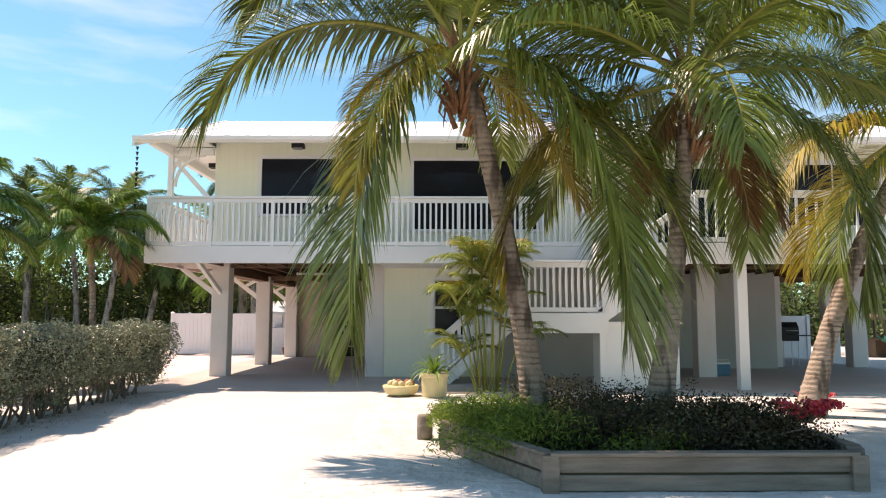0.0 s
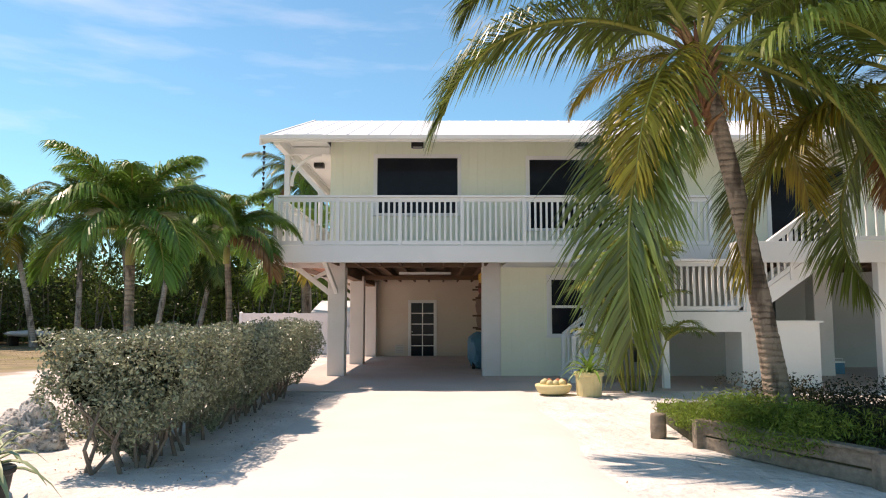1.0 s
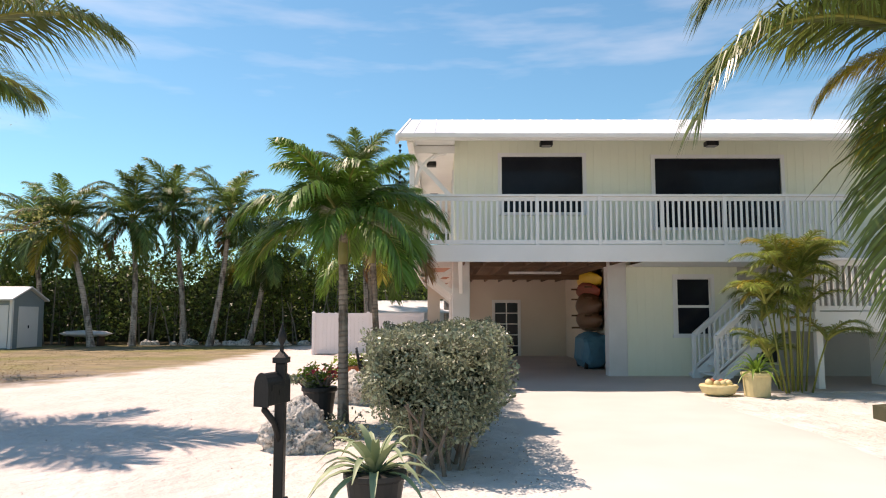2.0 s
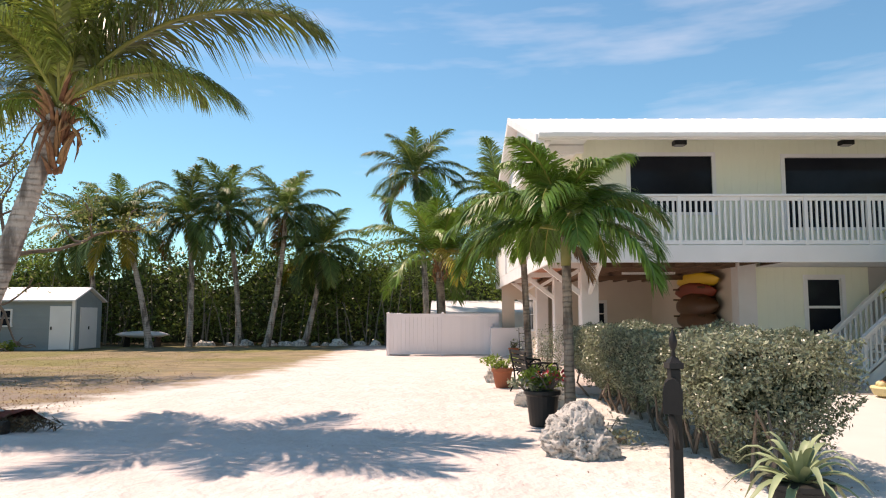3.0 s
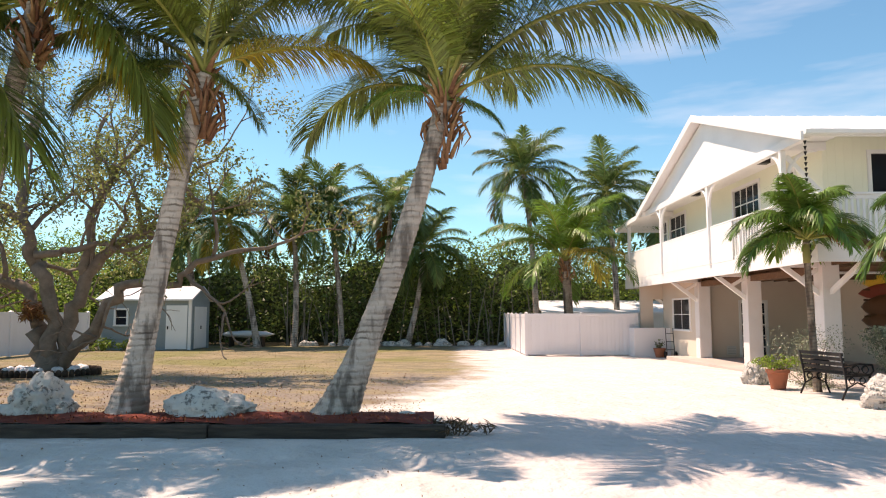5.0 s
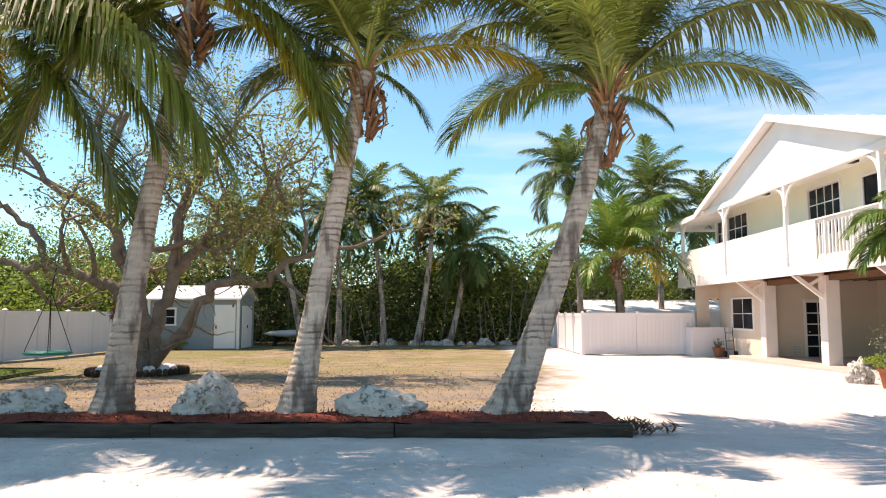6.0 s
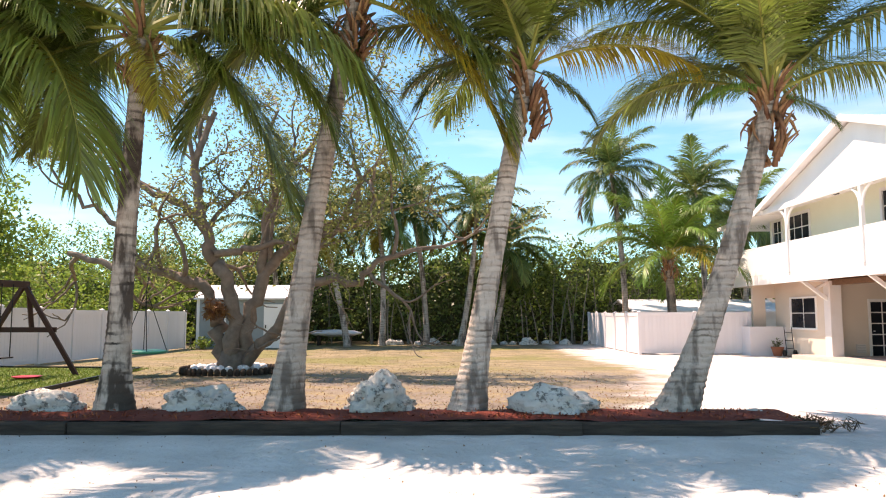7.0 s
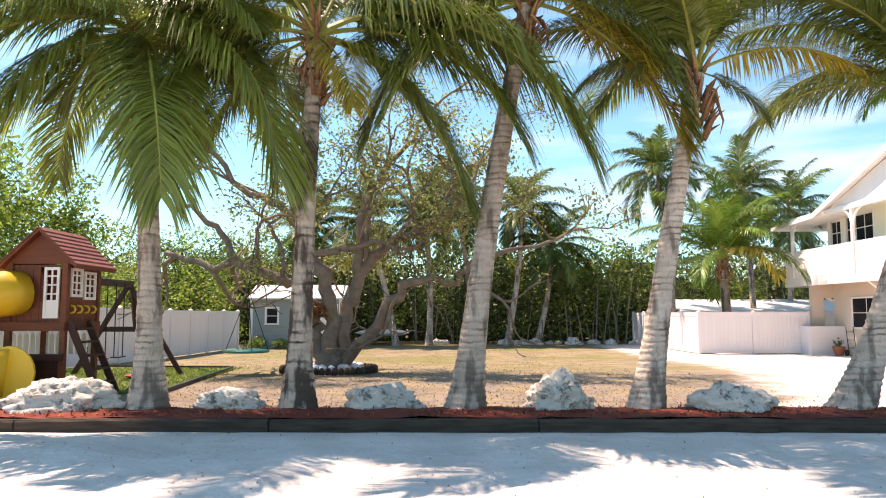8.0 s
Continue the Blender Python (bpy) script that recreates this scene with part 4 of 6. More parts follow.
def palm(base, mid, top, fronds, label, seed=0, r0=0.15, r1=0.11, length=3.0, mat="frond", leaf=0.94, pairs=180, width=0.026, droop=1.25, husk=True, group="palms", flare=1.7, hang=4, category="palm tree", bark="trunk", shaft=0.0):
    """A feather palm; fronds: (azimuth, first elevation, bend, length factor, material or None)."""
    rng = np.random.default_rng(seed)
    t = thing("palm_tree", base, label, category, group)
    o = Vector(base)
    part("trunk", palm_trunk((0, 0, -0.1), Vector(mid) - o, Vector(top) - o, r0, r1, rng, flare), M[bark], t, smooth=True)
    if shaft:
        t1 = Vector(top) - o
        part("crownshaft", Shape().tube([t1 - Vector((0, 0, shaft)), t1 - Vector((0, 0, shaft * 0.6)), t1 + Vector((0, 0, 0.12))], [r1 * 1.12, r1 * 1.2, r1 * 0.75], 12), M["shaft"], t, "smooth olive crownshaft", smooth=True)
    if husk:
        part("husk", crown_husk(Vector(top) - o, rng, r1 * 1.3, hang=hang), M["husk"], t, "torn brown leaf bases", smooth=True)
    for k, (az, e0, bend, lf, fm, *pw) in enumerate(fronds):
        e0, bend = round(e0 / 5) * 5, round(bend / 5) * 5
        me = frond_mesh(e0, bend, fm or mat, length, leaf * (pw[1] if len(pw) > 1 else 1.0), pairs, droop * (pw[1] if len(pw) > 1 else 1.0), width, k % 3, pw[0] if pw else 1.35)
        ob = part("frond", me, None, t)
        ob.matrix_basis = Matrix.Translation(Vector(top) - o + Vector((0, 0, 0.05))) @ Matrix.Rotation(radians(az), 4, "Z") @ Matrix.Diagonal((lf, lf, lf, 1))
    return t


def crown(rng, n, low=-35, high=80, yellow=0.15, dry=0.06):
    """A full head of leaves, the lower ones older."""
    out, az = [], rng.uniform(0, 360)
    for i in range(n):
        az += 137.5 + rng.normal() * 8
        s = (i + 0.5) / n
        e = round((high + (low - high) * s + rng.normal() * 5) / 10) * 10
        bend = round((55 + 40 * s + rng.normal() * 8) / 15) * 15
        u = rng.random()
        m = None
        if s > 0.55 and u < yellow:
            m = "frond_old"
        elif s > 0.75 and u < yellow + dry:
            m = "frond_dry"
        out.append((az % 360, e, bend, 0.85 + 0.25 * rng.random(), m))
    return out


rngp = np.random.default_rng(11)
# palms in the timber planter
fr = [(180, 28, 112, 1.2, None), (219, -5, 88, 1.28, None, 0.45, 0.9), (228, 12, 95, 0.85, "frond_old", 0.6, 0.8), (-38, 12, 105, 1.38, None, 0.5, 0.9), (-8, -5, 70, 1.2, None, 0.8), (172, 68, 135, 1.2, None), (160, 15, 80, 0.55, "frond_old"), (15, -25, 55, 0.75, "frond_old"), (5, 45, 90, 1.15, None), (40, 60, 80, 1.1, None), (100, 55, 80, 1.1, None), (135, 72, 70, 1.1, None), (-100, 75, 90, 0.9, None), (20, 75, 60, 1.1, None), (200, 60, 95, 1.1, None), (75, 20, 80, 1.0, None), (190, -25, 45, 0.6, "frond_old"), (-60, 60, 110, 0.9, None)]
palm((1.05, 8.05, 0.25), (0.75, 8.0, 2.5), (0.18, 7.9, 4.4), fr, "coconut palm with arching fronds in the timber planter", 1, 0.12, 0.095, 3.0, bark="trunk_brown")
palm((2.27, 7.7, 0.25), (2.68, 7.9, 2.2), (2.85, 8.0, 4.15), crown(rngp, 16, -30, 75, 0.15) + [(-20, -45, 40, 0.6, "frond_dry"), (10, -50, 40, 0.55, "frond_dry"), (200, -50, 40, 0.5, "frond_dry")], "coconut palm with a dense shaggy crown in the planter", 2, 0.125, 0.09, 3.2, bark="trunk_brown")
palm((5.35, 10.4, 0.15), (5.75, 10.4, 2.0), (7.15, 10.3, 4.2), crown(rngp, 18, -40, 75, 0.2), "leaning coconut palm beside the planter", 3, 0.14, 0.11, 3.4, bark="trunk_brown")
# palms in the roadside bed
G = "palms in the roadside bed"
p1f = [(0, 48, 80, 1.35, None), (-6, 32, 75, 0.9, None), (-20, -10, 50, 0.32, "frond_light"), (180, 66, 80, 1.0, None), (186, 22, 85, 0.42, "frond_light"), (-28, 68, 58, 1.15, None), (50, 82, 45, 1.1, None), (135, 62, 70, 1.1, None), (170, 70, 70, 1.1, None), (20, 72, 60, 1.1, None), (60, 50, 80, 1.0, None), (120, 45, 85, 1.0, None), (-70, 75, 95, 0.8, None), (240, 62, 100, 0.85, None), (90, 78, 40, 1.0, None), (150, 30, 90, 0.9, None)]
palm((-15.76, 9.95, 0.1), (-14.85, 10.0, 2.1), (-14.26, 10.0, 4.4), p1f, "leaning coconut palm with torn sheaths in the roadside bed", 4, 0.19, 0.12, 3.0, group=G, flare=1.95, hang=7)
p2f = [(20, 76, 50, 1.05, None), (215, 72, 60, 1.05, None), (-120, 50, 85, 0.95, None), (0, 24, 62, 0.8, "frond_old"), (-20, -25, 45, 0.42, None), (180, 22, 75, 0.6, None), (172, 38, 65, 0.85, None), (160, 65, 70, 1.0, None), (10, 60, 75, 1.0, None), (40, 72, 60, 1.0, None), (90, 55, 80, 1.0, None), (225, 60, 100, 0.85, None), (-60, 70, 100, 0.8, None), (120, 30, 85, 0.8, None), (200, 5, 70, 0.6, None)]
palm((-18.47, 9.95, 0.1), (-18.1, 10.0, 2.4), (-17.6, 10.0, 4.8), p2f, "coconut palm with one yellowing frond in the roadside bed", 5, 0.17, 0.11, 3.0, group=G, flare=1.95)
p3f = [(-105, 36, 75, 1.0, None), (178, 2, 35, 0.85, None), (188, 5, 85, 1.1, None, 0.7), (195, -20, 55, 0.95, None), (-20, 5, 85, 1.05, None, 0.7), (-12, -15, 60, 1.05, "frond_old", 0.8), (-8, 20, 80, 0.8, None), (200, -10, 60, 0.6, None), (160, 45, 80, 1.0, None), (20, 45, 80, 1.0, None), (60, 65, 70, 1.0, None), (110, 55, 80, 1.0, None), (-70, 65, 100, 0.85, None), (240, 60, 100, 0.85, None), (150, 75, 50, 1.0, None)]
palm((-20.88, 9.95, 0.1), (-20.6, 10.0, 2.8), (-19.98, 10.0, 5.8), p3f, "coconut palm with a pale ringed trunk in the roadside bed", 6, 0.18, 0.11, 3.0, group=G, flare=1.95)
p4f = [(-120, 40, 80, 1.0, None), (185, 35, 105, 1.3, None, 1.0, 1.2), (-12, 8, 80, 1.2, None, 0.9), (-16, 24, 95, 1.5, None, 0.8, 1.2), (-6, -8, 72, 1.15, None, 0.7), (188, -12, 60, 1.0, None), (192, 8, 70, 1.05, None), (203, 8, 92, 1.0, None, 0.8), (-55, -30, 45, 0.6, "frond_old"), (-5, -20, 50, 0.7, None), (5, 30, 80, 1.05, None), (172, 35, 80, 1.05, None), (60, 55, 75, 1.0, None), (120, 55, 80, 1.0, None), (250, 65, 105, 0.85, None), (20, 70, 60, 1.05, None), (150, 75, 50, 1.0, None), (170, -20, 55, 0.8, None)]
palm((-23.11, 9.95, 0.1), (-23.1, 10.0, 2.6), (-22.95, 10.0, 5.3), p4f, "upright coconut palm with dark banded trunk in the roadside bed", 7, 0.16, 0.11, 3.0, group=G, flare=2.1, bark="trunk_banded")
p5f = crown(rngp, 13, -25, 70, 0.0, 0.0) + [(-25, 20, 110, 1.25, None, 0.7), (235, -15, 70, 1.3, None, 0.8), (205, -20, 60, 1.2, None, 0.8), (-60, -22, 62, 1.15, None, 0.8), (225, 20, 105, 1.3, None, 0.7), (10, 5, 90, 1.1, "frond_old", 0.7)]
palm((-25.12, 9.95, 0.1), (-25.15, 10.0, 2.6), (-25.45, 10.0, 5.3), p5f, "coconut palm with drooping shaggy fronds in the roadside bed", 8, 0.17, 0.11, 3.0, group=G, flare=2.1)
# two small bright palms by the drive
G = "small palms by the drive"
for k, (b, t) in enumerate((((-7.11, 9.65, 0), (-7.14, 9.65, 2.55)), ((-7.05, 14.3, 0), (-7.2, 14.2, 2.9)))):
    palm(b, ((b[0] + t[0]) / 2, b[1], 1.2), t, [(40 * i + 15 * math.sin(7.0 * i + k), (80, 55, 35, 60, 20, 45, 70, 30, 10, 50, 25)[i], (75, 100, 110, 95, 100, 105, 60, 105, 95, 110, 90)[i], 0.85 + 0.03 * ((5 * i + k) % 7), "frond_dry" if (k == 1 and i == 8) else None) for i in range(11)] + [(33 + 72 * i + 9 * k, (65, 40, 15, 55, 30)[i], (110, 120, 100, 120, 115)[i], 0.92, None) for i in range(5)] + [(20 + 90 * i, 80, 70 + 10 * i, 0.8, None) for i in range(4)], "small bright green palm with a slim grey trunk", 20 + k, 0.068, 0.06, 1.7, "frond_light", 0.54, 130, 0.030, 1.3, False, G, 1.3, bark="trunk_brown", shaft=0.42)
# taller palms beyond the yard
G = "palms at the back of the yard"
far = [(-23.5, 36.0, -25.1, 6.1), (-21.9, 37.0, -22.1, 6.5), (-19.6, 38.0, -20.4, 7.1), (-17.9, 37.0, -17.0, 6.9), (-16.2, 38.2, -15.3, 5.0), (-9.6, 36.0, -10.2, 8.6), (-5.6, 36.0, -6.0, 7.6), (-27.5, 38.5, -28.2, 6.0), (-3.0, 38.0, -2.6, 7.0)]
for k, (x, y, tx, tz) in enumerate(far):
    palm((x, y, -0.13), ((x + tx) / 2 + 0.3, y, tz * 0.5), (tx, y, tz), [(a, e, b, f, m) for a, e, b, f, m in crown(rngp, 25, -40, 84, 0.07, 0.05)], "tall coconut palm at the back of the yard", 30 + k, 0.16, 0.11, 2.9, "frond_far", 0.80, 92, 0.040, 1.1, False, G, 1.4)
palm((-8.8, 31.2, -0.13), (-8.85, 31.2, 1.8), (-8.95, 31.2, 3.8), crown(rngp, 26, 12, 86, 0.12, 0.0), "bright palm with a brown sheathed trunk behind the fence", 45, 0.22, 0.17, 3.9, "frond_light", 0.95, 90, 0.042, 1.0, True, G, 1.2, bark="trunk_brown")


# ---------- leaf masses ----------
def stuff(name, mesh, label, category, parent=None):
    ob = new(name, mesh)
    return tagged(ob, label, category, kind="stuff")


rngl = np.random.default_rng(5)


def mass(n, x0, x1, y0, y1, top, rng, base=0.2):
    """Points of a ragged thicket between two lines, denser at its face."""
    x = rng.uniform(x0, x1, n)
    y = y0 + (y1 - y0) * rng.random(n) ** 1.8
    lump = np.array([top(a, b) for a, b in zip(x, y)])
    z = base + (lump - base) * rng.random(n) ** 0.8
    return np.stack([x, y, z], 1)


def wood_top(x, y):
    return 4.7 + 1.4 * noise.noise((x * 0.22, y * 0.2, 1.0)) + 1.3 * noise.noise((x * 0.75, y * 0.6, 4.0)) + 0.5 * noise.noise((x * 2.1, y * 1.5, 8.0)) + 0.08 * (y - 39)


pts = mass(80000, -62, 26, 39.0, 44.0, wood_top, rngl, 0.0)
clump = pts[rngl.integers(0, 3400, 80000)] + np.clip(rngl.normal(size=(80000, 3)), -1.7, 1.7) * (0.42, 0.32, 0.34)
mix_pts = np.where(rngl.random((80000, 1)) < 0.93, clump, pts)
stuff("mangrove_thicket", quads("mangrove_thicket", leaf_cloud(mix_pts, 0.27, rngl, 0.45, 0.15), M["mangrove"]), "dense dark green mangrove thicket behind the lawn", "thicket")
# dark sheet behind the leaves, its colour in place of the thicket's inner shade
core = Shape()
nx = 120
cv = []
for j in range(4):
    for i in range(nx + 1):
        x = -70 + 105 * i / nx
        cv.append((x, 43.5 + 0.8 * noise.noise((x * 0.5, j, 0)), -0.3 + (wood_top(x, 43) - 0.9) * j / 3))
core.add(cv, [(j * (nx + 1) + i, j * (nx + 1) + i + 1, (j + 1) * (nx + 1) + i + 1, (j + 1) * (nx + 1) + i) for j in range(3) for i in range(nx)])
tagged(part("backdrop", core, M["core"]), "dark sheet standing in for the shade deep in the woods", "backdrop", kind="structure")

twigs = Shape()
for i in range(170):
    x, y = -50 + 72 * rngl.random(), 38.6 + 1.6 * rngl.random()
    h = 2.0 + 2.2 * rngl.random()
    a, b = rngl.normal() * 0.5, rngl.normal() * 0.3
    twigs.tube([(x, y, -0.2), (x + a * 0.4, y + b * 0.3, h * 0.5), (x + a, y + b, h)], [0.045, 0.035, 0.015], 4)
stuff("mangrove_stems", twigs.data("mangrove_stems", material("pale_stem", (0.30, 0.27, 0.22), (0.18, 0.16, 0.13), 0.9, 4, 30, 0.3)), "thin pale stems along the thicket's edge", "stems")


def clumped(n, k, centre, spread, leaf_spread, rng):
    c = np.asarray(centre) + rng.uniform(-1, 1, (k, 3)) * np.asarray(spread)
    return c[rng.integers(0, k, n)] + rng.normal(size=(n, 3)) * np.asarray(leaf_spread)


# brighter shrubs in the sun beside the yard
pb = np.concatenate([clumped(9000, 170, (-35.5, 40.5, 4.6), (7, 1.6, 1.6), (0.36, 0.34, 0.28), rngl), clumped(15000, 300, (-39.2, 37, 2.2), (7.8, 3, 1.9), (0.36, 0.38, 0.28), rngl), clumped(13000, 240, (-36.5, 24, 1.9), (3.6, 9, 1.6), (0.4, 0.5, 0.35), rngl), clumped(20000, 170, (-35.5, 22, 4.0), (2.2, 4.5, 2.2), (0.30, 0.34, 0.24), rngl), clumped(2500, 60, (-21, 41, 4.6), (9, 1.5, 0.8), (0.5, 0.4, 0.35), rngl), clumped(5000, 120, (-10, 40, 3.5), (6, 1.5, 1.6), (0.5, 0.4, 0.35), rngl)])
stuff("sunlit_shrubs", quads("sunlit_shrubs", leaf_cloud(pb, 0.18, rngl, 0.5, 0.3), M["bright_leaf"]), "bright green shrubs behind the side fence", "shrubs")
pd = np.concatenate([clumped(3000, 70, (14, 31, 2.4), (5, 2, 2.0), (0.45, 0.45, 0.35), rngl)])
stuff("garden_shrubs", quads("garden_shrubs", leaf_cloud(pd, 0.22, rngl, 0.5, 0.3), M["mangrove"]), "green shrubs behind the house", "shrubs")

# ---------- hedge ----------
HX0, HX1, HY0, HY1, HZ0, HZ1 = -6.5, -5.15, 6.28, 13.6, 0.14, 1.27
hedge = thing("hedge", (-5.85, 10.0, 0), "clipped silver-green hedge with bare stems along the driveway", "hedge")
rngh = np.random.default_rng(8)


def hedge_surface(n):
    out = []
    while len(out) < n:
        u, v, w = rngh.uniform(-1, 1, 3)
        m = max(abs(u), abs(v), abs(w))
        if m < 0.72:
            continue
        # rounded block, waisted towards the ground, with an uneven skin
        x = (HX1 + HX0) / 2 + (HX1 - HX0) / 2 * u
        y = (HY1 + HY0) / 2 + (HY1 - HY0) / 2 * v
        z = (HZ1 + HZ0) / 2 + (HZ1 - HZ0) / 2 * w
        pinch = 1 + 0.06 * max(0, w) - 0.6 * max(0, -w)
        x = (HX1 + HX0) / 2 + (x - (HX1 + HX0) / 2) * pinch
        k = noise.noise((x * 1.9, y * 1.3, z * 1.9)) * 0.20 + noise.noise((x * 5, y * 5, z * 5)) * 0.10
        rnd = 1 - 0.07 * (u * u * w * w)
        x = (HX1 + HX0) / 2 + (x - (HX1 + HX0) / 2) * rnd * (1 + k)
        if w < -0.25 - 0.45 * rngh.random() and noise.noise((y * 1.5, 3.0, x)) > -0.25:
            continue
        out.append((x + 5.85, y + k - 10.0, z + k * 0.8))
    return np.array(out)


part("foliage", quads("foliage", leaf_cloud(hedge_surface(92000), 0.046, rngh, 0.45, 0.1), M["hedge"]), None, hedge, "small silver-green leaves")
# dark shell added within the leaves to give the hedge a shaded inside
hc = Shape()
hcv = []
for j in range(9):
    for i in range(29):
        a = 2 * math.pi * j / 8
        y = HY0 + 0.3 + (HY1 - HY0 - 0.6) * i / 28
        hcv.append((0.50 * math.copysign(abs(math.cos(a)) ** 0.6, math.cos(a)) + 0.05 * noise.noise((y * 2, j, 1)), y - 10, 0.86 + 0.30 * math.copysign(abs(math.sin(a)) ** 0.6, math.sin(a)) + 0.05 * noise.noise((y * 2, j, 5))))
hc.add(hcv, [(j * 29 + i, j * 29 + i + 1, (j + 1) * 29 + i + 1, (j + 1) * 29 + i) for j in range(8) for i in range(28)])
part("inner_thicket", hc, M["core"], hedge, "dark inner shell standing in for the hedge's inner shade")
hs = Shape()
for i in range(95):
    y = HY0 + 0.15 + (HY1 - HY0 - 0.3) * (i // 4 + 0.3 * rngh.random()) / 24
    x = rngh.uniform(-0.28, 0.28)
    hs.tube([(x, y - 10, -0.03), (x + 0.1 * rngh.normal(), y - 10 + 0.1 * rngh.normal(), 0.25), (x * 1.3 + 0.08 * rngh.normal(), y - 10 + 0.1 * rngh.normal(), 0.65)], [0.024, 0.018, 0.010], 5)
part("stem_tangle", hs, M["bark"], hedge, "bare woody stems")["kind"] = "stuff"


# ---------- rocks ----------
def rock(at, size, mat, label, seed, rough=0.35, turn=0.0, group="rocks"):
    """A lumpy boulder with hollows, flattened where it sits."""
    bm, porous = bmesh.new(), rough > 0.7
    bmesh.ops.create_icosphere(bm, subdivisions=6 if porous else 5 if size[0] > 0.4 else 3, radius=1.0)
    rr = np.random.default_rng(seed)
    cuts = [(Vector(rr.normal(size=3)).normalized(), rr.uniform(0.66, 0.95)) for _ in range(16)]
    for v in bm.verts:
        p = v.co.copy()
        if porous:
            # a rounded lump eaten by small hollows
            q = p + Vector((seed, 0, 0))
            k = 1.0 + 0.34 * noise.noise(q * 1.2) + 0.22 * noise.noise(q * 2.7) - 0.16 * max(0.0, noise.noise(q * 6.5)) - 0.17 * max(0.0, noise.noise(q * 12.0)) + 0.05 * noise.noise(q * 19.0)
        else:
            flat = min([1.0] + [d / p.dot(q) for q, d in cuts if p.dot(q) > 0.05])
            k = flat + 0.12 + 0.6 * rough * noise.noise(p * 1.3 + Vector((seed, 0, 0))) + rough * 0.5 * noise.noise(p * 3.1 + Vector((0, seed, 0))) + rough * 0.28 * noise.noise(p * 7 + Vector((0, 0, seed))) + 0.26 * rough * noise.noise(p * 14 + Vector((seed, 0, 0))) - 0.75 * rough * max(0.0, noise.noise(p * 4.6 + Vector((seed, seed, 0))) - 0.12)
        f = 1 - 0.22 * abs(noise.noise(p * 0.9 + Vector((seed * 3, 1, 2))))
        v.co = Vector((p.x * size[0] * k * f, p.y * size[1] * k, max(-0.32, p.z) * size[2] * k))
    me = bpy.data.meshes.new("boulder")
    bm.to_mesh(me)
    bm.free()
    me.materials.append(M[mat])
    me.polygons.foreach_set("use_smooth", [True] * len(me.polygons))
    ob = new("boulder", me)
    ob.matrix_world = Matrix.Translation((at[0], at[1], at[2] + 0.30 * size[2])) @ Matrix.Rotation(radians(turn), 4, "Z")
    return tagged(ob, label, "boulder", group)


G = "boulders in the roadside bed"
rock((-21.97, 10.05, 0.12), (0.52, 0.35, 0.28), "rock", "grey-white coral boulder on red mulch", 3, 0.35, group=G)
rock((-19.65, 9.95, 0.10), (0.46, 0.40, 0.42), "rock", "large pointed grey-white coral boulder on red mulch", 7, 0.4, group=G)
rock((-17.30, 9.85, 0.12), (0.58, 0.36, 0.30), "rock", "flat-topped pale coral boulder on red mulch", 12, 0.25, group=G)
rock((-23.98, 9.95, 0.12), (0.50, 0.35, 0.24), "rock", "low grey coral boulder on red mulch", 17, 0.3, group=G)
rock((-26.2, 9.85, 0.12), (0.78, 0.42, 0.32), "rock", "long whitish coral boulder on red mulch", 23, 0.35, group=G)
rock((-14.75, 9.75, 0.12), (0.13, 0.12, 0.10), "rock", "small grey stone on red mulch", 29, 0.3, group=G)
rock((-7.38, 7.8, 0), (0.39, 0.36, 0.36), "pale_rock", "pitted pale coral rock beside the hedge", 31, 1.1, group="coral rocks by the drive")
rock((-7.12, 11.9, 0), (0.44, 0.40, 0.40), "pale_rock", "large pitted coral rock beside the bench", 37, 1.0, group="coral rocks by the drive")
rock((-7.6, 15.9, 0), (0.27, 0.27, 0.38), "pale_rock", "upright pale coral rock near a column", 41, 0.9, group="coral rocks by the drive")
rngr = np.random.default_rng(77)
for i in range(16):
    x = -22 + 11 * (i + rngr.random()) / 16
    s = 0.15 + 0.18 * rngr.random()
    rock((x, 37.6 + 0.8 * rngr.random(), -0.13), (s * 1.4, s, s * 0.9), "rock", "rough grey stone at the thicket's foot", 50 + i, 0.4, group="stones at the thicket's foot")

# ---------- roadside bed ----------
bed = thing("timber_edging", (-20, 9.1, 0), "low dark weathered timber edging of the roadside bed", "edging")
cuts = [-33.0, -29.5, -26.4, -23.3, -20.0, -17.1, -14.25]
for a, b in zip(cuts, cuts[1:]):
    v, k = [], 22
    o0, o1 = 0.03 * rngr.normal(), 0.03 * rngr.normal()
    for i in range(k + 1):
        x = a + 20.006 + (b - a - 0.012) * i / k
        y, z = 0.06 + o0 + (o1 - o0) * i / k, 0.062 + 0.015 * noise.noise((x * 0.6, a, 0))
        for dy, dz in ((-0.085, -0.095), (0.085, -0.095), (0.085, 0.075), (0.06, 0.095), (-0.055, 0.095), (-0.085, 0.07)):
            v.append((x, y + dy + 0.012 * noise.noise((x * 3, dy * 40, dz * 40)), z + dz + 0.012 * noise.noise((x * 2.5, dz * 30, dy * 30 + 9))))
    f = [(i * 6 + j, i * 6 + (j + 1) % 6, (i + 1) * 6 + (j + 1) % 6, (i + 1) * 6 + j) for i in range(k) for j in range(6)] + [tuple(range(5, -1, -1)), tuple(k * 6 + j for j in range(6))]
    part("timber", Shape().add(v, f), M["dark_timber"], bed)
ms = Shape()
mv, nx2, ny2 = [], 130, 8
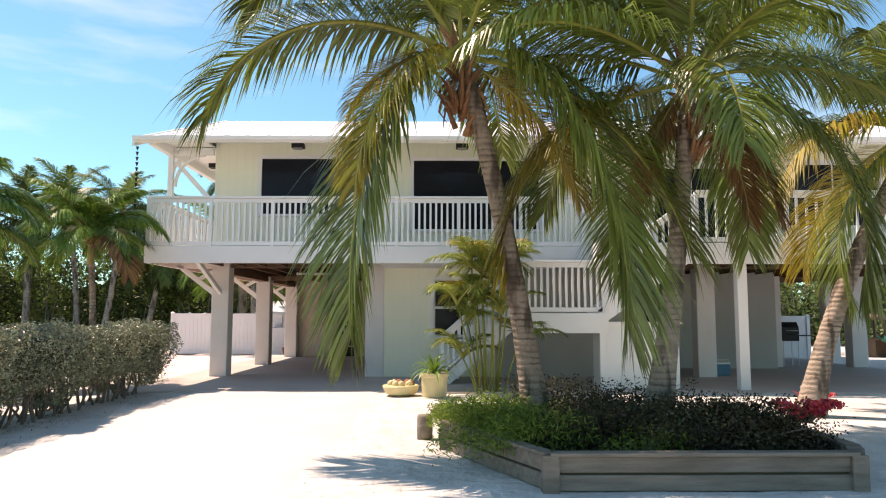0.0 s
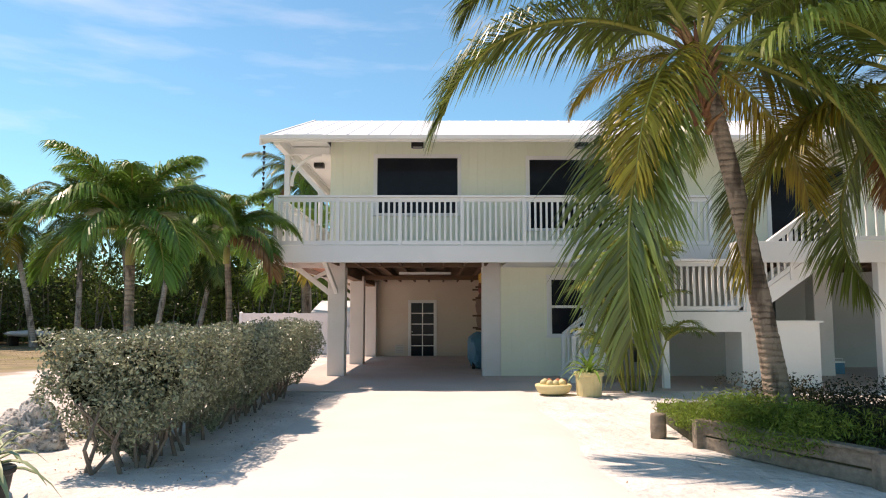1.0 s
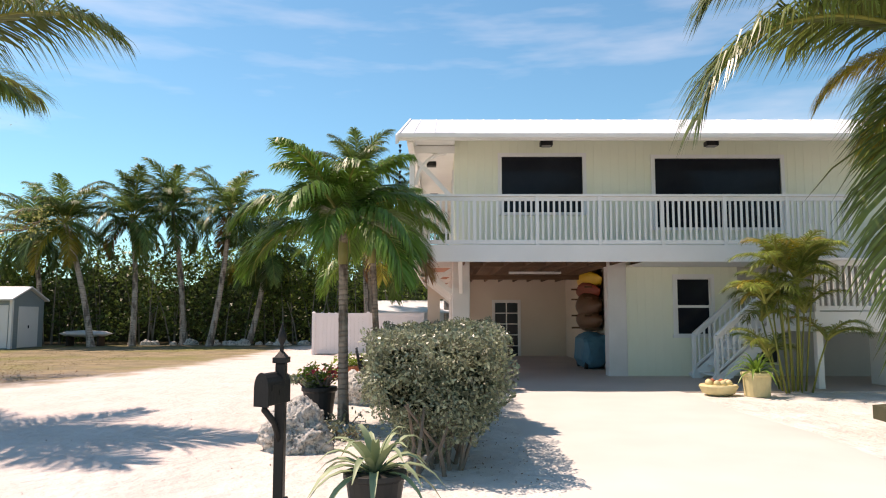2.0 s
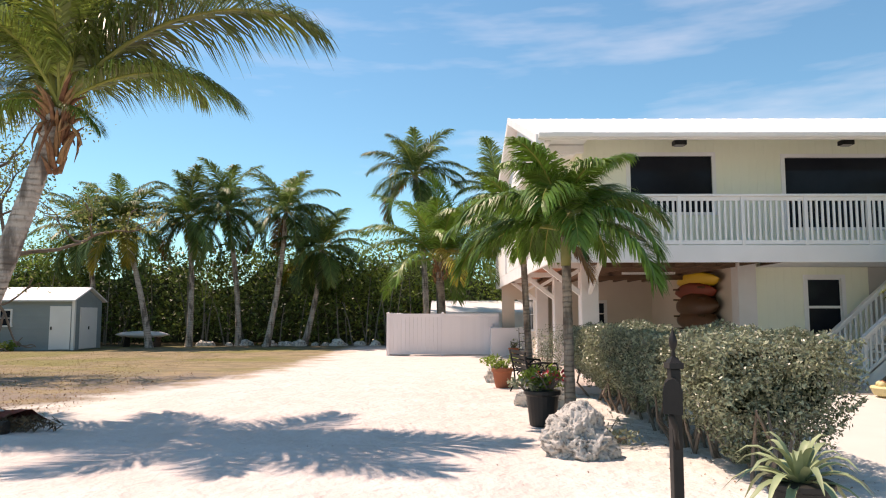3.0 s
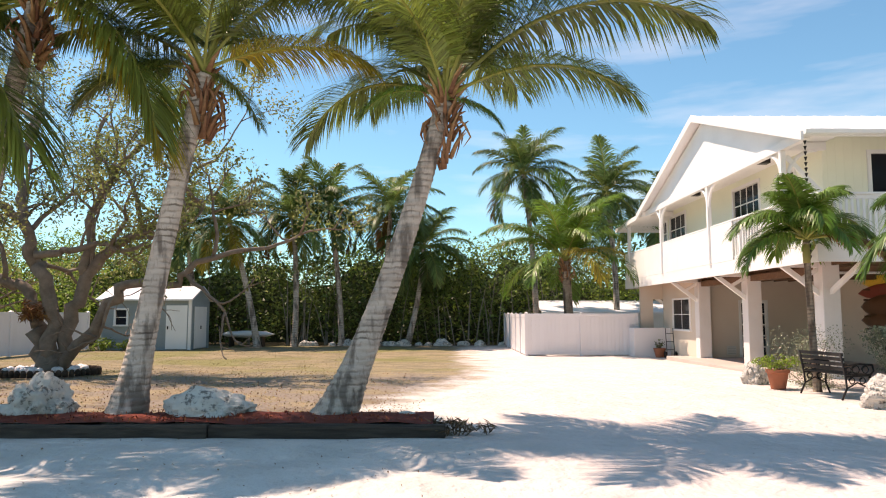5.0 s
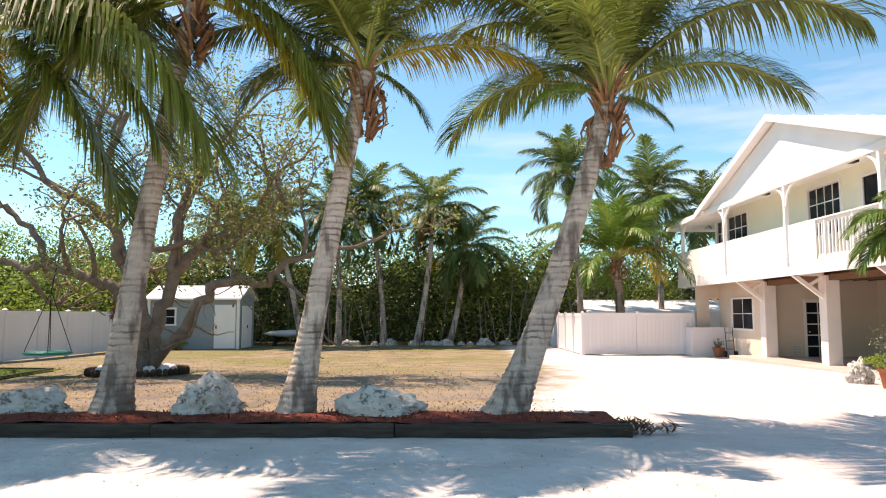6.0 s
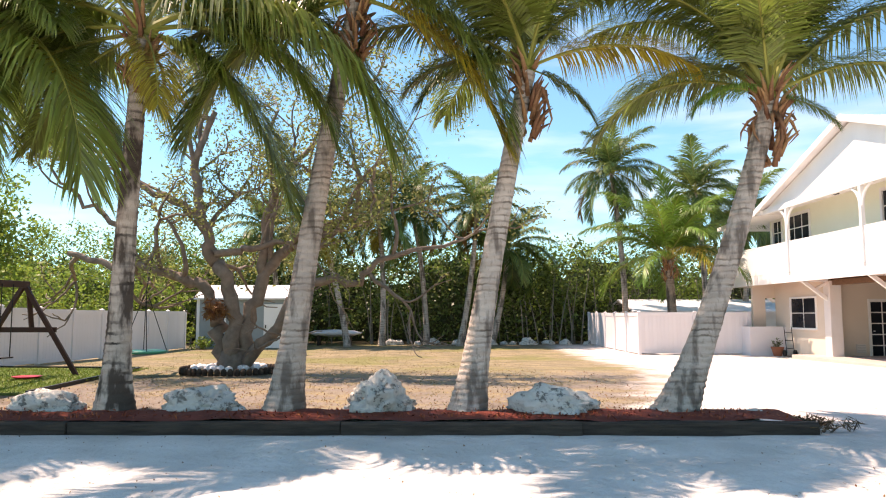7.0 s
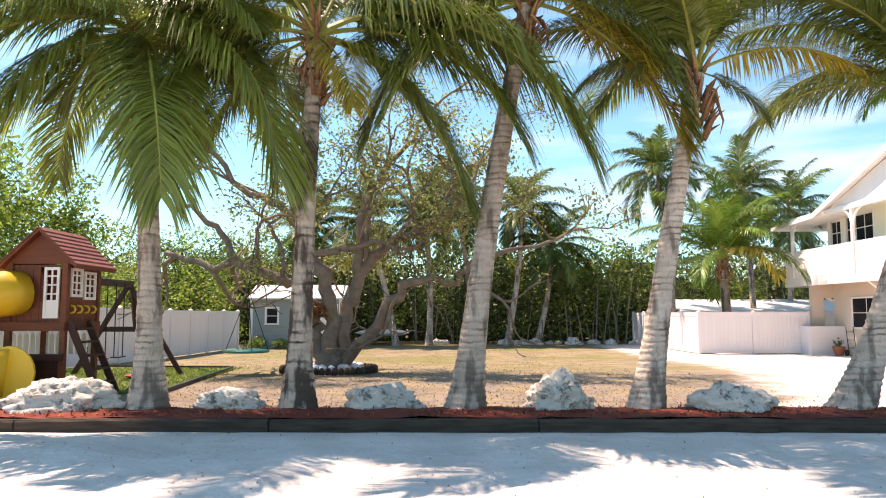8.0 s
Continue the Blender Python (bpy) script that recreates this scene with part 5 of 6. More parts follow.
for j in range(ny2 + 1):
    for i in range(nx2 + 1):
        x, y = -33 + 18.6 * i / nx2, 9.2 + 1.25 * j / ny2
        e = min(1, (10.45 - y) / 0.5) if j else 1
        mv.append((x, y + (0.15 * noise.noise((x * 1.5, 1, 1)) if j == ny2 else 0), -0.03 + 0.20 * e + 0.04 * min(1, (y - 9.2) / 0.4) * e + 0.03 * noise.noise((x * 3, y * 3, 2))))
ms.add(mv, [(j * (nx2 + 1) + i, j * (nx2 + 1) + i + 1, (j + 1) * (nx2 + 1) + i + 1, (j + 1) * (nx2 + 1) + i) for j in range(ny2) for i in range(nx2)])
tagged(part("mulch_bed", ms, M["mulch"], smooth=True), "red wood mulch in the roadside bed", "mulch", kind="structure")
chips = np.stack([rngr.uniform(-32, -14.5, 5200), rngr.uniform(9.22, 10.35, 5200), np.full(5200, 0.205)], 1)
chips[:, 2] += rngr.normal(size=5200) * 0.012 - np.clip(chips[:, 1] - 9.95, 0, 1) * 0.4
stuff("mulch_chips", quads("mulch_chips", leaf_cloud(chips, 0.07, rngr, 0.3, 0.75), M["mulch"]), "loose red mulch chips", "mulch")

# ---------- dry grass and litter ----------
ng = 26000
gx, gy = rngr.uniform(-30, -14.6, ng), 10.6 + 26 * rngr.random(ng) ** 1.3
keep = gx < -14.6 - 0.25 * np.clip(gy - 12, -5, 8) + rngr.normal(size=ng) * 0.5
gx, gy = gx[keep], gy[keep]
gz = np.array([ground_height(a, b) for a, b in zip(gx, gy)])
h = rngr.uniform(0.012, 0.032, len(gx))
lean = rngr.normal(size=(len(gx), 2)) * 0.03
base = np.stack([gx, gy, gz], 1)
w = np.stack([rngr.normal(size=len(gx)) * 0.006, rngr.normal(size=len(gx)) * 0.006, np.zeros(len(gx))], 1)
tip = base + np.stack([lean[:, 0], lean[:, 1], h], 1)
stuff("dry_grass", quads("dry_grass", np.stack([base - w, base + w, tip], 1), M["grass_dry"], 3), "sparse dry brown grass blades", "grass")
nl = 5200
lx, ly = rngr.uniform(-29, -15, nl), 10.4 + 9 * rngr.random(nl) ** 1.5
lit = np.stack([lx, ly, [ground_height(a, b) + 0.012 for a, b in zip(lx, ly)]], 1)
stuff("leaf_litter", quads("leaf_litter", leaf_cloud(lit, 0.045, rngr, 0.45, 0.85), M["frond_dry"]), "fallen brown leaves on the lawn", "leaves")
ns = 380
sx, sy = rngr.uniform(-26, 3, ns), rngr.uniform(3.2, 13, ns)
sx = np.concatenate([sx, rngr.uniform(-6.6, -4.9, 700), rngr.uniform(-30, -14, 600)])
sy = np.concatenate([sy, rngr.uniform(6.2, 13.8, 700), rngr.uniform(5.0, 9.0, 600)])
specks = np.stack([sx, sy, [ground_height(a, b) + 0.008 for a, b in zip(sx, sy)]], 1)
stuff("sand_litter", quads("sand_litter", leaf_cloud(specks, 0.024, rngr, 0.6, 0.85), M["frond_dry"]), "small brown bits strewn on the sand", "leaves")

# ---------- timber planter ----------
planter = thing("planter", (1.7, 7.6, 0), "raised planter of grey weathered timber boards", "planter")
outline = [(-0.22, 8.5), (0.0, 7.75), (0.86, 5.9), (3.45, 5.95), (3.62, 6.3), (3.7, 9.6), (1.6, 10.6), (0.2, 10.0)]
for (x0, y0), (x1, y1) in zip(outline[1:6], outline[2:6]):
    for k in range(2):
        s = Shape().beam((x0 - 1.7, y0 - 7.6, 0.07 + 0.15 * k), (x1 - 1.7, y1 - 7.6, 0.07 + 0.15 * k), 0.055, 0.13)
        part("board", s, M["timber"], planter, bevel=0.008)
    s = Shape().beam((x0 - 1.7, y0 - 7.6, 0.305), (x1 - 1.7, y1 - 7.6, 0.305), 0.13, 0.032)
    part("cap_board", s, M["timber"], planter, bevel=0.006)
for x, y in outline[1:6]:
    part("corner_post", Shape().box(x - 1.77, y - 7.67, -0.02, x - 1.63, y - 7.53, 0.30), M["timber"], planter, bevel=0.01)
part("soil", Shape().prism([(x - 1.7, y - 7.6) for x, y in outline[1:]], "z", 0.0, 0.20), M["core"], planter)
stump = thing("timber_stump", (-0.25, 8.45, 0), "short round weathered post at the planter's end", "post")
part("post", Shape().lathe([(0.09, -0.02), (0.095, 0.1), (0.09, 0.26), (0.08, 0.28)], 14), M["timber"], stump, smooth=True)


def bush(name, at, spread, n, size, mat, label, seed, k=40, slim=0.45, up=0.1, category="shrub", extra=None):
    rng = np.random.default_rng(seed)
    t = thing(name, at, label, category)
    c = rng.normal(size=(k, 3)) * np.asarray(spread) * 0.5
    c[:, 2] = np.abs(c[:, 2]) + 0.05
    c = np.clip(c, -np.asarray(spread) * 0.75, np.asarray(spread) * 0.9)
    p = c[rng.integers(0, k, n)] + np.clip(rng.normal(size=(n, 3)), -1.6, 1.6) * np.asarray(spread) * 0.16
    p[:, 2] = np.maximum(p[:, 2], 0.02)
    part("foliage", quads("foliage", leaf_cloud(p, size, rng, slim, up), M[mat]), None, t)
    s = Shape()
    for i in range(min(k, 14)):
        s.tube([(0.2 * c[i][0], 0.2 * c[i][1], -0.05), tuple(0.6 * c[i]), tuple(c[i])], [0.015, 0.01, 0.005], 4)
    part("stem_tangle", s, M["bark"], t)
    return t


bush("palm_debris", (-14.12, 9.35, 0.0), (0.42, 0.34, 0.16), 420, 0.14, "debris", "heap of dry brown palm debris at the bed's end", 77, 24, 0.12, 0.5, category="debris")
bush("fern", (0.55, 7.4, 0.2), (0.75, 1.25, 0.34), 15000, 0.065, "bright_leaf", "bright green ferny ground cover in the planter", 1, 90, 0.18)
bush("fern", (0.25, 8.4, 0.1), (0.42, 0.55, 0.26), 4500, 0.065, "bright_leaf", "bright green ferny ground cover spilling over", 2, 40, 0.18)
bush("shrub", (1.55, 6.9, 0.2), (0.85, 0.7, 0.38), 9000, 0.038, "dark_leaf", "dark leafy shrub in the planter", 3, 60)
bush("shrub", (2.55, 6.8, 0.2), (0.85, 0.7, 0.42), 9000, 0.038, "dark_leaf", "dark purplish shrub in the planter", 4, 60)
bush("shrub", (3.05, 6.9, 0.2), (0.45, 0.65, 0.40), 7000, 0.038, "dark_leaf", "dark purplish shrub in the planter", 5, 50)
bush("shrub", (1.85, 6.5, 0.2), (0.45, 0.3, 0.24), 900, 0.04, "bright_leaf", "small pale-leaved shrub in the planter", 6, 30)
bush("shrub", (2.2, 8.6, 0.2), (1.5, 0.9, 0.45), 8000, 0.042, "dark_leaf", "loose dark shrub at the planter's back", 7, 60)
bush("flower", (3.42, 6.75, 0.5), (0.32, 0.25, 0.14), 900, 0.045, "red_leaf", "cluster of bright red flowers in the planter", 8, 14, 0.6, category="flowers")
bush("flower", (6.6, 12.6, 0.0), (0.45, 0.3, 0.10), 320, 0.055, "red_leaf", "low bright red flowers by the slab", 9, 14, 0.6, category="flowers")

# ---------- clump palm and pots at the stair ----------
areca = thing("areca_palm", (0.85, 13.5, 0), "slender clumping palm with yellow-green fronds beside the stair", "palm tree")
rnga = np.random.default_rng(4)
for i in range(15):
    a, r = rnga.uniform(0, 2 * math.pi), rnga.uniform(0.05, 0.3)
    x, y, hh = r * math.cos(a), r * math.sin(a), rnga.uniform(0.5, 2.5)
    tx, ty = x * 2.2 + 0.1 * rnga.normal(), y * 1.6
    part("stem", Shape().tube([(x, y, -0.05), ((x + tx) / 2, (y + ty) / 2, hh * 0.55), (tx, ty, hh)], [0.020, 0.017, 0.014], 7), M["rachis"], areca, smooth=True)
    for k in range(5):
        me = frond_mesh(int(rnga.choice((35, 55, 75))), int(rnga.choice((70, 95))), "areca_leaf" if rnga.random() < 0.9 else "frond_old", 0.9, 0.32, 46, 0.9, 0.015, k % 2)
        part("frond", me, None, areca).matrix_basis = Matrix.Translation((tx, ty, hh)) @ Matrix.Rotation(rnga.uniform(0, 6.28), 4, "Z")


def pot(name, at, profile, mat, label, n=22):
    t = thing(name, at, label, "plant pot")
    part("pot", Shape().lathe(profile, n), M[mat], t, smooth=False, bevel=0.006)
    r, z = profile[-1]
    part("soil", Shape().lathe([(0.001, z - 0.06), (r * 0.93, z - 0.05), (r * 0.93, z - 0.04), (0.001, z - 0.03)], n), M["core"], t)
    return t


def spiky(parent, z, n, length, width, rng, mat="agave", low=15, high=80):
    """A rosette of channelled pointed leaves."""
    for i in range(n):
        az, e = 137.5 * i + rng.normal() * 6, high + (low - high) * (i / n)
        s = Shape()
        l = length * (0.8 + 0.3 * rng.random())
        v = []
        for k in range(7):
            u = k / 6
            a = radians(e - 38 * u * u)
            w = width * (0.55 + 1.1 * u) * (1 - u ** 2.2) + 0.002
            cx, cz = l * u * math.cos(radians(e - 14 * u)), l * u * math.sin(a) * 0.98
            v += [(cx, -w, cz + w * 0.5), (cx, 0, cz), (cx, w, cz + w * 0.5)]
        s.add(v, [(3 * k + j, 3 * k + j + 1, 3 * k + j + 4, 3 * k + j + 3) for k in range(6) for j in range(2)])
        part("leaf", s, M[mat], parent, smooth=True).matrix_basis = Matrix.Translation((0, 0, z)) @ Matrix.Rotation(radians(az), 4, "Z")


yp = pot("plant_pot", (-0.19, 12.75, 0.0), [(0.20, 0), (0.22, 0.02), (0.24, 0.36), (0.27, 0.38), (0.27, 0.43), (0.24, 0.43)], "yellow_pot", "yellowish cylindrical pot with a spiky green plant")
spiky(yp, 0.40, 26, 0.55, 0.03, rnga, "frond_light")
bp = pot("bowl_planter", (-0.80, 12.95, 0.0), [(0.16, 0), (0.28, 0.05), (0.34, 0.17), (0.32, 0.20), (0.28, 0.20)], "yellow_pot", "wide low bowl with rounded stones and small plants")
for i in range(9):
    a = 2.4 * i
    part("succulent", Shape().lathe([(0.01, 0), (0.07, 0.03), (0.06, 0.09), (0.01, 0.12)], 8, (0.18 * math.cos(a), 0.18 * math.sin(a), 0.17)), M["terracotta"] if i % 3 == 0 else M["yellow_pot"], bp, smooth=True)
ap = pot("plant_pot", (-6.27, 5.30, 0.0), [(0.17, 0), (0.18, 0.02), (0.215, 0.25), (0.235, 0.26), (0.235, 0.30), (0.21, 0.30)], "black_pot", "black plastic pot with a spiky agave")
spiky(ap, 0.26, 30, 0.58, 0.035, rnga, "agave", 8, 80)
dp = pot("plant_pot", (-7.46, 9.8, 0.0), [(0.165, 0), (0.175, 0.02), (0.22, 0.40), (0.245, 0.42), (0.245, 0.47), (0.21, 0.47)], "black_pot", "large black pot with dry flowering plants")
tp = pot("plant_pot", (-7.58, 14.8, 0.0), [(0.13, 0), (0.14, 0.02), (0.20, 0.32), (0.225, 0.33), (0.225, 0.39), (0.19, 0.39)], "terracotta", "terracotta pot with green trailing plant")
rp = pot("plant_pot", (-6.05, 27.6, -0.12), [(0.14, 0), (0.15, 0.02), (0.22, 0.28), (0.24, 0.34), (0.21, 0.34)], "terracotta", "reddish clay pot with a small plant")
for at, m, sp, n in (((-7.46, 9.8, 0.45), "bright_leaf", (0.30, 0.30, 0.30), 520), ((-7.38, 9.72, 0.55), "red_leaf", (0.28, 0.26, 0.16), 60), ((-7.6, 9.9, 0.45), "hedge", (0.3, 0.3, 0.2), 380), ((-7.58, 14.8, 0.37), "bright_leaf", (0.45, 0.4, 0.26), 520), ((-6.05, 27.6, 0.2), "mangrove", (0.2, 0.2, 0.3), 120)):
    bush("pot_plant", at, sp, n, 0.07, m, "small leafy plant growing in a pot", int(n), 16)
bush("shrub", (-7.0, 8.4, 0), (0.4, 0.4, 0.3), 420, 0.06, "hedge", "low greyish shrub near the coral rock", 61, 20)
bush("shrub", (-6.6, 15.4, 0.0), (0.55, 1.1, 1.1), 5200, 0.042, "hedge", "thin twiggy grey-green shrub by the column", 62, 50)
bush("shrub", (-29.7, 32.6, -0.12), (0.5, 0.4, 0.5), 420, 0.12, "bright_leaf", "bright green shrub in front of the shed", 63, 20)
bush("shrub", (-28.5, 32.6, -0.12), (0.45, 0.4, 0.4), 360, 0.12, "bright_leaf", "bright green shrub in front of the shed", 64, 20)

# ---------- mailbox ----------
mb = thing("mailbox", (-7.04, 5.6, 0), "black mailbox on a fluted post with a finial", "mailbox")
mb.scale = (0.64, 0.85, 1.09)
part("post", Shape().box(-0.06, -0.06, -0.05, 0.06, 0.06, 0.98), M["black"], mb, bevel=0.012)
part("base_collar", Shape().box(-0.09, -0.09, -0.03, 0.09, 0.09, 0.03), M["black"], mb, bevel=0.01)
part("cap", Shape().box(-0.085, -0.085, 0.98, 0.085, 0.085, 1.02).add([(-0.07, -0.07, 1.02), (0.07, -0.07, 1.02), (0.07, 0.07, 1.02), (-0.07, 0.07, 1.02), (0, 0, 1.08)], [(0, 1, 4), (1, 2, 4), (2, 3, 4), (3, 0, 4), (3, 2, 1, 0)]), M["black"], mb)
part("finial", Shape().lathe([(0.02, 1.05), (0.028, 1.08), (0.016, 1.10), (0.045, 1.14), (0.05, 1.17), (0.03, 1.21), (0.012, 1.24), (0.002, 1.27)], 14), M["black"], mb, smooth=True)
arch = [(-0.10, 0.70), (0.10, 0.70)] + [(0.10 * math.cos(a), 0.82 + 0.10 * math.sin(a)) for a in np.linspace(0, math.pi, 9)]
boxm = part("box", Shape().prism(arch, "y", -0.32, 0.08), M["black"], mb, bevel=0.006)
boxm.matrix_basis = Matrix.Translation((-0.02, 0.02, 0)) @ Matrix.Rotation(radians(-22), 4, "Z")
part("door", Shape().prism([(u * 1.06, 0.82 + (w - 0.82) * 1.06) for u, w in arch], "y", -0.335, -0.32), M["black"], boxm)
part("flag", Shape().box(0.102, -0.27, 0.80, 0.108, -0.12, 0.84).box(0.102, -0.14, 0.76, 0.108, -0.11, 0.84), M["black"], boxm)
part("bracket", Shape().tube([(0, -0.04, 0.45), (-0.05, -0.12, 0.58), (-0.14, -0.22, 0.68)], [0.035, 0.03, 0.03], 8), M["black"], mb, smooth=True)

# ---------- bench ----------
bench = thing("garden_bench", (-7.12, 13.55, 0), "black garden bench with scrolled iron ends facing the drive", "bench", turn=97)
for sx in (-0.58, 0.58):
    e = Shape()
    e.tube([(sx, -0.30, 0), (sx, -0.22, 0.2), (sx, -0.24, 0.42)], [0.018] * 3, 6)
    e.tube([(sx, 0.30, 0), (sx, 0.20, 0.2), (sx, 0.22, 0.42), (sx, 0.30, 0.80)], [0.018] * 4, 6)
    e.tube([(sx, -0.30, 0.60), (sx, -0.05, 0.62), (sx, 0.24, 0.60)], [0.02] * 3, 6)
    e.tube([(sx, -0.24, 0.42), (sx, -0.32, 0.5), (sx, -0.30, 0.60)], [0.016] * 3, 6)
    e.tube([(sx, -0.22, 0.2), (sx, 0, 0.30), (sx, 0.20, 0.2)], [0.014] * 3, 6)
    e.tube([(sx, -0.24, 0.42), (sx, 0.22, 0.40)], [0.016] * 2, 6)
    for cy, cz, cr in ((-0.16, 0.52, 0.07), (0.02, 0.52, 0.08), (0.16, 0.51, 0.06), (-0.10, 0.33, 0.06), (0.10, 0.33, 0.06)):
        e.tube([(sx, cy + cr * (1 - 0.02 * i) * math.cos(i * 0.6), cz + cr * (1 - 0.02 * i) * math.sin(i * 0.6)) for i in range(14)], [0.010] * 14, 5)
    part("end_frame", e, M["black"], bench, smooth=True)
for i in range(6):
    part("seat_slat", Shape().box(-0.62, -0.25 + 0.078 * i, 0.425, 0.62, -0.19 + 0.078 * i, 0.45), M["black"], bench, bevel=0.004)
for i in range(4):
    y = 0.215 + 0.018 * i
    part("back_slat", Shape().box(-0.62, y, 0.50 + 0.085 * i, 0.62, y + 0.02, 0.56 + 0.085 * i), M["black"], bench, bevel=0.004)

# ---------- shed ----------
shed = thing("garden_shed", (-27.95, 34.5, -0.13), "grey garden shed with white trim and a pale roof", "shed")
shed.scale = (1.08, 1.08, 1.0)
gab = [(-1.25, 0), (1.25, 0), (1.25, 2.3), (0, 2.85), (-1.25, 2.3)]
part("wall", Shape().prism(gab, "x", -1.9, 1.9), M["shed"], shed)
part("roof", Shape().prism([(-1.45, 2.26), (0, 2.9), (1.45, 2.26), (1.45, 2.34), (0, 2.98), (-1.45, 2.34)], "x", -2.05, 2.05), M["roof"], shed, "pale weathered roof", bevel=0.01)
for x in (-1.9, 1.9):
    part("corner_trim", Shape().box(x - 0.06, -1.29, 0.02, x + 0.06, -1.25, 2.3), M["white"], shed)
part("corner_trim", Shape().box(1.9, -1.25, 0.02, 1.94, -1.13, 2.28), M["white"], shed)
sd = part("door", Shape().box(0.90, -1.30, 0.05, 1.80, -1.26, 2.05), M["white"], shed, bevel=0.01)
part("handle", Shape().box(0.97, -1.34, 0.95, 1.01, -1.30, 1.1), M["black"], sd)
sd2 = part("door", Shape().box(1.91, -0.75, 0.05, 1.95, 0.75, 2.0), M["white"], shed, bevel=0.01)
part("handle", Shape().box(1.95, -0.05, 0.95, 1.98, 0.0, 1.1), M["black"], sd2)
window("y", -1.285, -0.03, -1.25, 1.15, -0.78, 1.85, shed, (1, 2), mullion=0.03, frame_w=0.07)

# neighbour's low roof behind the fence
nb = thing("neighbour_house", (-5.0, 38.0, -0.13), "low neighbouring house with a pale metal roof", "house")
part("wall", Shape().box(-4.0, -2.0, 0, 5, 3, 1.75), M["white"], nb)
part("roof", Shape().prism([(-2.6, 1.68), (0.5, 2.3), (3.6, 1.68), (3.6, 1.76), (0.5, 2.38), (-2.6, 1.76)], "x", -4.4, 5.4), M["roof"], nb, "pale teal-white metal roof")
# boat on a rack beside the shed
sk = thing("skiff", (-24.3, 37.0, 0.5), "small pale upturned skiff on a rack", "boat")
part("hull", Shape().lathe([(0.02, -1.4), (0.3, -1.0), (0.42, 0), (0.3, 1.0), (0.02, 1.4)], 12), M["vinyl"], sk, smooth=True).matrix_basis = Matrix.Rotation(radians(90), 4, "Y") @ Matrix.Diagonal((0.45, 1, 1, 1))
for x in (-0.8, 0.8):
    part("rack_leg", Shape().box(x - 0.04, -0.35, -0.68, x + 0.04, 0.35, -0.12), M["dark_timber"], sk)

# ---------- spreading tree ----------
tree = thing("spreading_tree", (-24.0, 18.2, 0.0), "spreading tree with crooked grey limbs and sparse leaves", "tree")
rngt = np.random.default_rng(21)
ends = []


def limb(p, d, length, r, depth):
    """One crooked limb and the smaller ones that leave it."""
    pts, q, v = [Vector(p)], Vector(p), Vector(d).normalized()
    n = 5
    for i in range(n):
        v = (v + Vector(rngt.normal(size=3)) * 0.22 + Vector((0, 0, 0.05))).normalized()
        q = q + v * length / n
        pts.append(q.copy())
    tre.tube(pts, [1.15 * r * (1 - 0.42 * i / n) for i in range(n + 1)], 7 if depth < 2 else 5)
    if depth >= 3:
        ends.extend(pts[2:])
        return
    if depth >= 2:
        ends.extend(pts[3:])
    for k in range(3 if depth < 3 else 2):
        s = pts[2 + (k + 1) % 4]
        nd = (v + Vector(rngt.normal(size=3)) * 0.75 + Vector((0, 0, 0.12))).normalized()
        limb(s if k else q, nd, length * rngt.uniform(0.55, 0.78), r * 0.56, depth + 1)


tre = Shape()
tre.tube([(0, 0, -0.1), (0.0, 0, 0.2), (0.02, 0, 0.55)], [0.44, 0.37, 0.30], 10)
MAIN = (
    [(-0.22, 0, 0.2), (-0.32, 0, 0.9), (-0.45, 0.05, 1.5), (-0.8, 0.1, 2.15), (-1.35, 0.0, 2.4), (-2.3, -0.1, 2.75), (-3.1, 0.1, 2.6), (-4.3, 0.2, 3.0)],
    [(0.0, -0.05, 0.3), (0.12, -0.1, 1.3), (-0.2, -0.1, 2.4), (-0.6, -0.1, 2.95), (-0.78, 0, 3.7), (-1.1, 0.1, 4.9), (-1.1, 0.2, 5.8), (-0.7, 0.3, 6.7)],
    [(0.2, 0.05, 0.3), (0.42, 0.1, 1.7), (0.75, 0.15, 2.5), (1.1, 0.1, 3.0), (1.75, 0.0, 3.35), (2.6, 0.1, 3.8), (3.5, 0.3, 4.4)],
    [(0.2, -0.1, 0.1), (1.0, -0.3, 0.85), (1.5, -0.4, 1.75), (2.05, -0.4, 2.2), (3.2, -0.3, 2.3), (3.7, -0.2, 2.8), (4.7, 0.0, 3.1)],
    [(0.7, 0.15, 2.4), (0.68, 0.2, 3.6), (0.95, 0.2, 4.6), (1.7, 0.1, 5.5), (2.4, 0.2, 6.6)],
    [(-0.78, 0, 3.7), (-1.5, -0.1, 4.3), (-2.3, -0.1, 4.6), (-3.0, -0.2, 5.6), (-3.6, 0.0, 6.6)],
    [(-0.6, -0.1, 2.95), (0.3, -0.2, 3.05), (1.1, -0.2, 3.2), (1.9, -0.3, 3.05), (2.7, -0.2, 3.3)],
    [(-2.3, -0.1, 2.75), (-2.9, 0.1, 3.7), (-3.9, 0.2, 4.2), (-4.8, 0.1, 5.2)],
    [(0.95, 0.2, 4.6), (0.6, 0.4, 5.6), (0.9, 0.5, 6.8)],
    [(2.6, 0.1, 3.8), (3.3, 0.0, 5.0), (4.3, 0.2, 5.8)],
)
